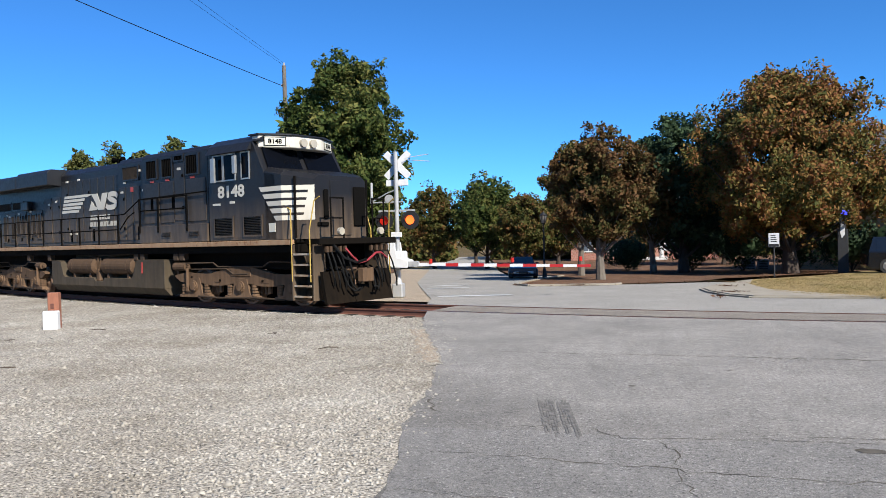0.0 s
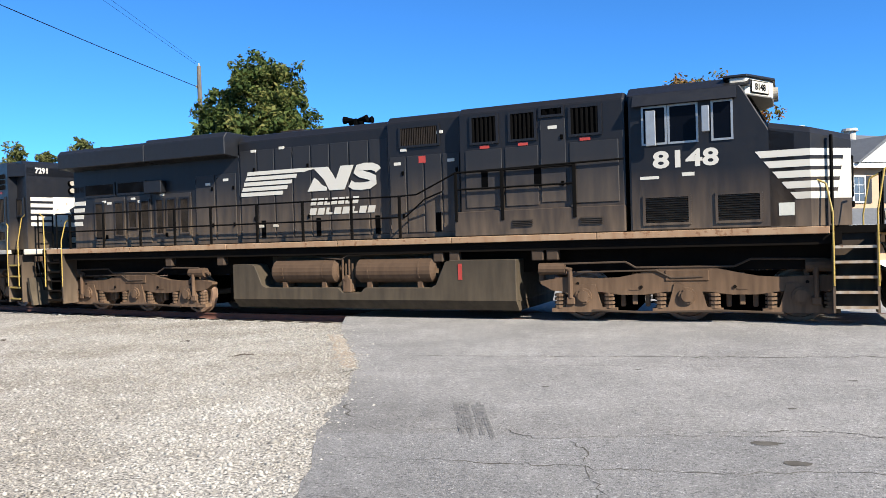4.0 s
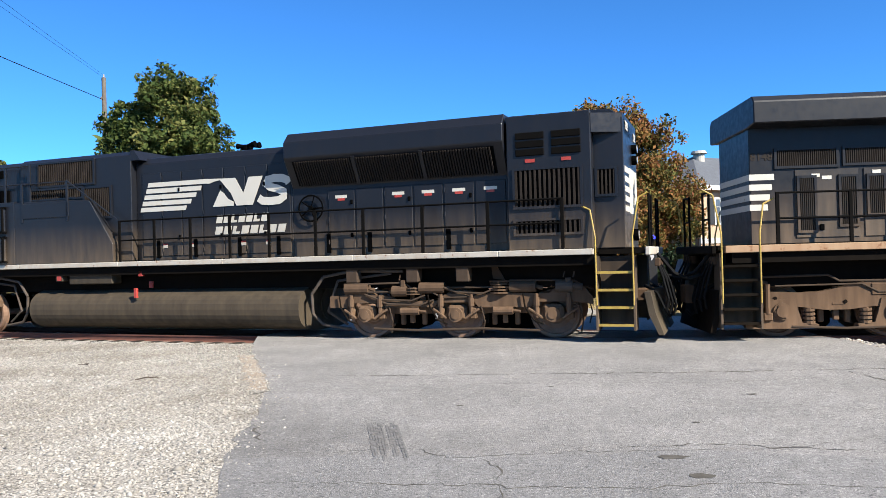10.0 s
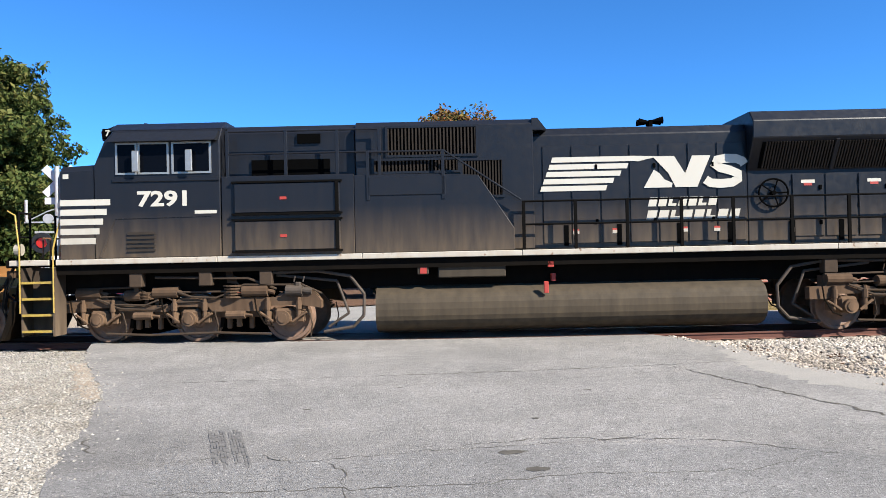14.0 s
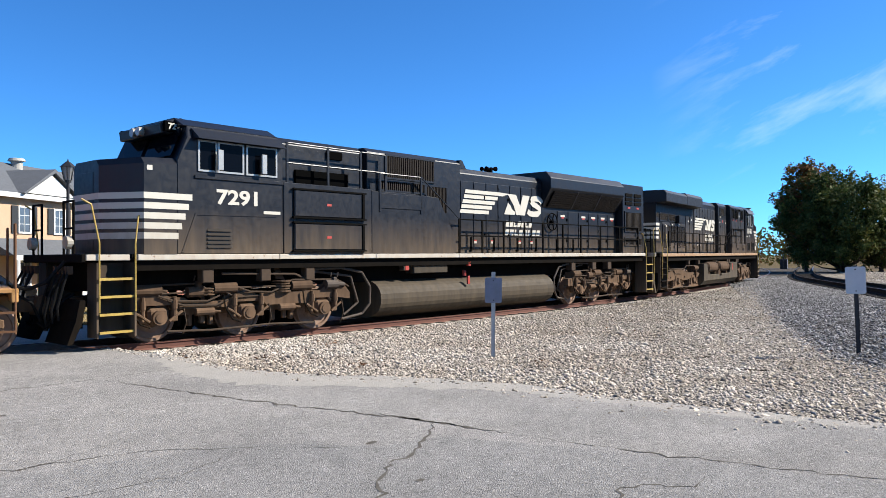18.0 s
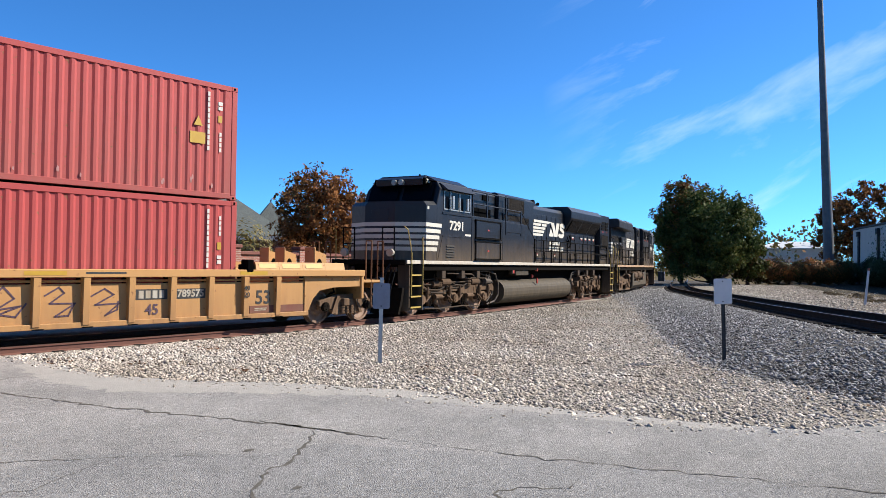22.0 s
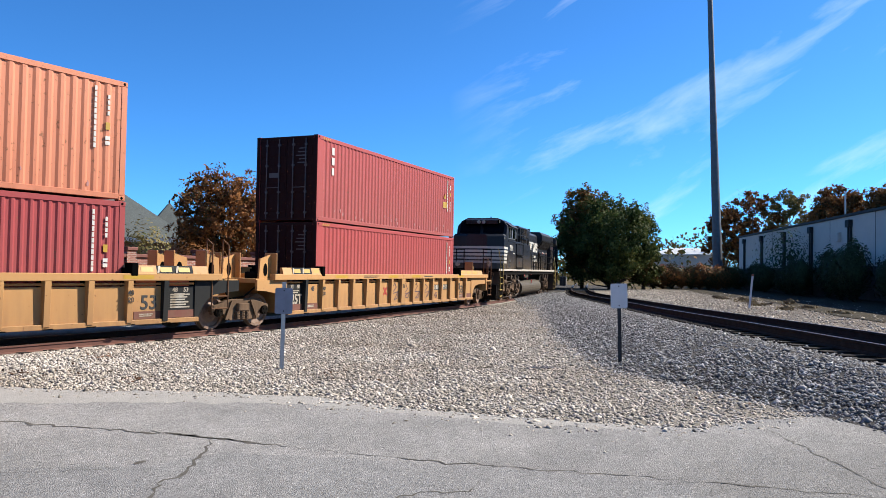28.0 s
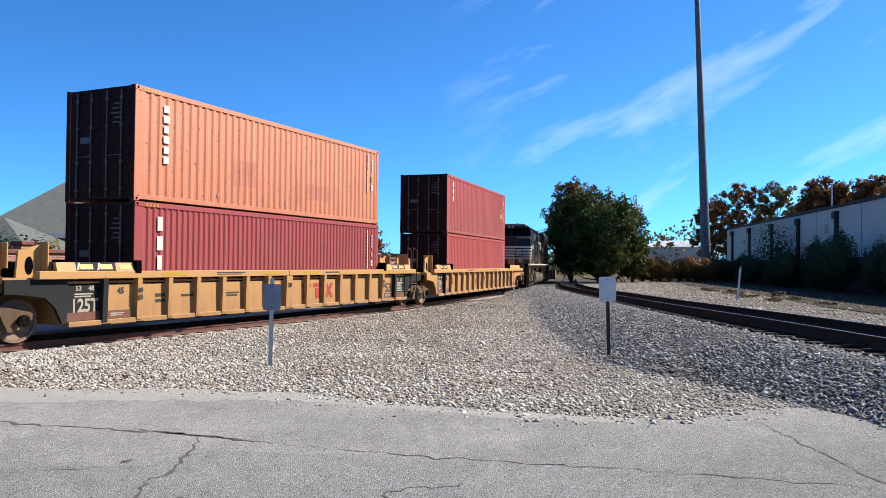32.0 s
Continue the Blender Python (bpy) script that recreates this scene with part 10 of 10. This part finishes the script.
def vehicle(name, at, paint, label, L, W, H, suv):
    e = thing(name, label, "car", "parked cars", at=at)
    g = 0.2 if suv else 0.15
    belt = H * (0.58 if suv else 0.62)
    bm = B()
    prism(bm, [(-L / 2, g + 0.15), (-L / 2 + 0.05, belt), (-L / 2 + 0.2, belt + 0.05), (L / 2 - 1.2, belt + 0.02), (L / 2 - 0.25, belt - 0.12), (L / 2, belt - 0.3), (L / 2, g + 0.1), (L / 2 - 0.2, g), (-L / 2 + 0.2, g)], -W / 2, W / 2, "y", 0.06)
    body = part("body", bm, paint, e)
    bm = B()
    a = -L / 2 + (0.1 if suv else 0.9)
    ro = [(a, belt), (a + (0.25 if suv else 0.7), H), (L / 2 - (2.1 if suv else 2.3), H), (L / 2 - 1.2, belt)]
    b0 = [bm.verts.new((x, s * (W / 2 - (0.06 if z == belt else 0.22)), z)) for s in (-1, 1) for x, z in ro]
    for f in ((0, 1, 2, 3), (7, 6, 5, 4), (0, 4, 5, 1), (1, 5, 6, 2), (2, 6, 7, 3), (3, 7, 4, 0)):
        bm.faces.new([b0[i] for i in f])
    bmesh.ops.recalc_face_normals(bm, faces=bm.faces)
    part("cabin", bm, paint, e)
    for s in (-1, 1):
        for x0, x1 in ((a + 0.35 + (0 if suv else 0.3), a + (1.5 if suv else 1.2)), (a + (1.58 if suv else 1.28), L / 2 - 1.75)):
            bm = B()
            y = lambda z: s * (W / 2 - 0.06 - 0.16 * (z - belt) / (H - belt) + 0.012)
            zt = H - 0.1
            v = [bm.verts.new(p) for p in ((x0, y(belt + 0.04), belt + 0.04), (x1 + 0.25, y(belt + 0.04), belt + 0.04), (x1 - 0.05, y(zt), zt), (x0 + 0.05, y(zt), zt))]
            bm.faces.new(v)
            part("side_glass", bm, M_cglass, e)
        for x in (-L / 2 + 0.95, L / 2 - 0.9):
            bm = B()
            r = 0.38 if suv else 0.33
            cy(bm, (x, s * (W / 2 - 0.2), r), (x, s * (W / 2 + 0.02), r), r, 20)
            w = part("tyre", bm, M_tyre, e)
            bm = B()
            cy(bm, (x, s * (W / 2 - 0.02), r), (x, s * (W / 2 + 0.03), r), r * 0.64, 16)
            for i in range(5):
                an = i * math.tau / 5
                cy(bm, (x + 0.02 * math.cos(an), s * (W / 2 + 0.035), r + 0.02 * math.sin(an)), (x + r * 0.6 * math.cos(an), s * (W / 2 + 0.035), r + r * 0.6 * math.sin(an)), 0.035, 5)
            part("rim", bm, M_rim, w)
        bm = B()
        bx(bm, L / 2 - 0.06, L / 2 + 0.01, s * (W / 2 - 0.38) - 0.16, s * (W / 2 - 0.38) + 0.16, belt - 0.42, belt - 0.3, 0.02)
        part("headlight", bm, M_hl, e)
        bm = B()
        bx(bm, L / 2 - 1.75, L / 2 - 1.6, s * (W / 2 + 0.05) - 0.1, s * (W / 2 + 0.05) + 0.1, belt, belt + 0.16, 0.03)
        part("door_mirror", bm, paint, e)
    bm = B()
    v = [bm.verts.new(p) for p in ((L / 2 - 1.2 + 0.015, -W / 2 + 0.15, belt + 0.03), (L / 2 - 1.2 + 0.015, W / 2 - 0.15, belt + 0.03), (L / 2 - (2.05 if suv else 2.25), W / 2 - 0.3, H - 0.03), (L / 2 - (2.05 if suv else 2.25), -W / 2 + 0.3, H - 0.03))]
    bm.faces.new(v)
    bmesh.ops.translate(bm, verts=bm.verts, vec=(0.02, 0, 0.02))
    part("windscreen", bm, M_cglass, e)
    bm = B()
    bx(bm, L / 2 - 0.02, L / 2 + 0.015, -0.45, 0.45, g + 0.25, belt - 0.35, 0.02)
    part("front_grille", bm, M_blk, e)
    return e


vehicle("parked_suv", pose(13.2, 43.4, fall(43.4) + 0.05, 0, 0, -4), M_carb, "black sport utility vehicle parked on the grass edge", 5.1, 1.95, 1.85, True)
vehicle("parked_car", pose(-7.1, 44.0, fall(44.0), 0, 0, -80), M_cnavy, "dark saloon car facing the crossing at the kerb", 4.0, 1.56, 1.2, False)

# ---- utility pole and overhead wires ----
up = thing("utility_pole", "grey wooden utility pole behind the oak", "utility pole", at=pose(-23.3, 46.7, -0.7))
bm = B()
cy(bm, (0, 0, 0), (0, 0, 14.3), 0.19, 12, r2=0.13)
part("pole", bm, M_trunk, up)
bm = B()
cy(bm, (0, 0, 14.3), (0, 0, 14.5), 0.05, 8)
cy(bm, (-0.18, 0, 12.9), (-0.18, 0, 13.1), 0.05, 8)
part("insulator", bm, M_stonep, up)


def wire(p, q, sag, r, label):
    e = thing("overhead_wire", label, "wire", "overhead wires")
    bm = B()
    p, q = Vector(p), Vector(q)
    pts = [p.lerp(q, i / 24) - Vector((0, 0, 4 * sag * (i / 24) * (1 - i / 24))) for i in range(25)]
    pipe(bm, pts, r, 5)
    part("strand", bm, M_hose, e)


wire((-23.3, 46.5, 12.2), (-25.4, -8.0, 14.4), 0.35, 0.022, "thick black cable hanging from the utility pole")
wire((-23.25, 46.5, 13.75), (-16.4, -6.0, 15.9), 0.25, 0.008, "thin wire running from the utility pole")
wire((-23.4, 46.5, 13.7), (-17.2, -6.0, 15.9), 0.3, 0.008, "thin wire running from the utility pole")

# signal box and fence panel at the far bend
sb = thing("relay_box", "small dark relay cabinet by the far track", "relay cabinet", at=pose(95.4, 29.9, -0.19, 0, 0, 15) @ Matrix.Scale(0.8, 4))
bm = B()
bx(bm, -0.7, 0.7, -0.5, 0.5, 0, 1.7, 0.04)
part("cabinet", bm, M_dkpost, sb)
bm = B()
bx(bm, -0.6, 0.6, -0.53, -0.5, 0.15, 1.6, 0.01)
part("door", bm, M_signgrey, sb)
bm = B()
cy(bm, (-1.2, 0, 0), (-1.2, 0, 2.3), 0.05, 8)
cy(bm, (-1.2, -0.1, 1.9), (-1.2, 0.0, 1.9), 0.14, 12)
part("dwarf_signal", bm, M_blk, sb)
fb = thing("distant_buildings", "low pale buildings on the distant hill", "building", at=pose(235, 36, 3.5, 0, 0, -78))
bm = B()
bx(bm, -9, 9, 0, 10, 0, 4)
part("wall", bm, M_wall, fb)
hip_roof(fb, -9, 9, 0, 10, 4.1, 2.0, M_trimw)


# ---- what moves ----
# the second locomotive's cab number along the line of rails, metres, by seconds
RUN = [(0.0, -71.11), (2.0, -63.97), (4.5, -55.2), (7.0, -46.63), (9.0, -39.89), (11.0, -33.27), (13.0, -26.54), (15.5, -18.11), (17.5, -11.53), (20.0, -3.32), (22.0, 3.24), (24.0, 9.87), (26.0, 16.36), (28.0, 22.67), (30.0, 28.99), (32.0, 35.35)]


def run_at(t):
    for (a, p), (b, q) in zip(RUN, RUN[1:]):
        if t <= b:
            return p + (q - p) * (t - a) / (b - a)
    return RUN[-1][1]


# vehicle, its centre ahead of that number, half the distance between its bogies, its height over the rails
TRAIN = [(loco_a, 32.13, 7.4, 0.0), (loco_b, 8.0, 8.0, 0.0), (car_a, -15.5, 9.83, 0.0), (car_b, -35.25, 9.83, 0.0), (car_c, -54.85, 9.83, 0.0),
         (box_a_low, -15.66, 9.83, 0.40), (box_a_top, -15.7, 9.83, 3.315), (box_b_low, -35.27, 9.83, 0.40), (box_b_top, -35.3, 9.83, 3.315)]


def motions():
    for ob, ahead, half, up in TRAIN:
        walk(ob, [(t, vehicle_pose(run_at(t) + ahead, half) @ pose(0, 0, up)) for t in [0.5 * k for k in range(65)]])
    for w, x, r, z in WHEELS:
        walk(w, [(t, Matrix.Translation((x, 0, z)) @ Matrix.Rotation((run_at(t) / r) % math.tau, 4, "Y")) for t in [0.2 * k for k in range(161)]])


motions()
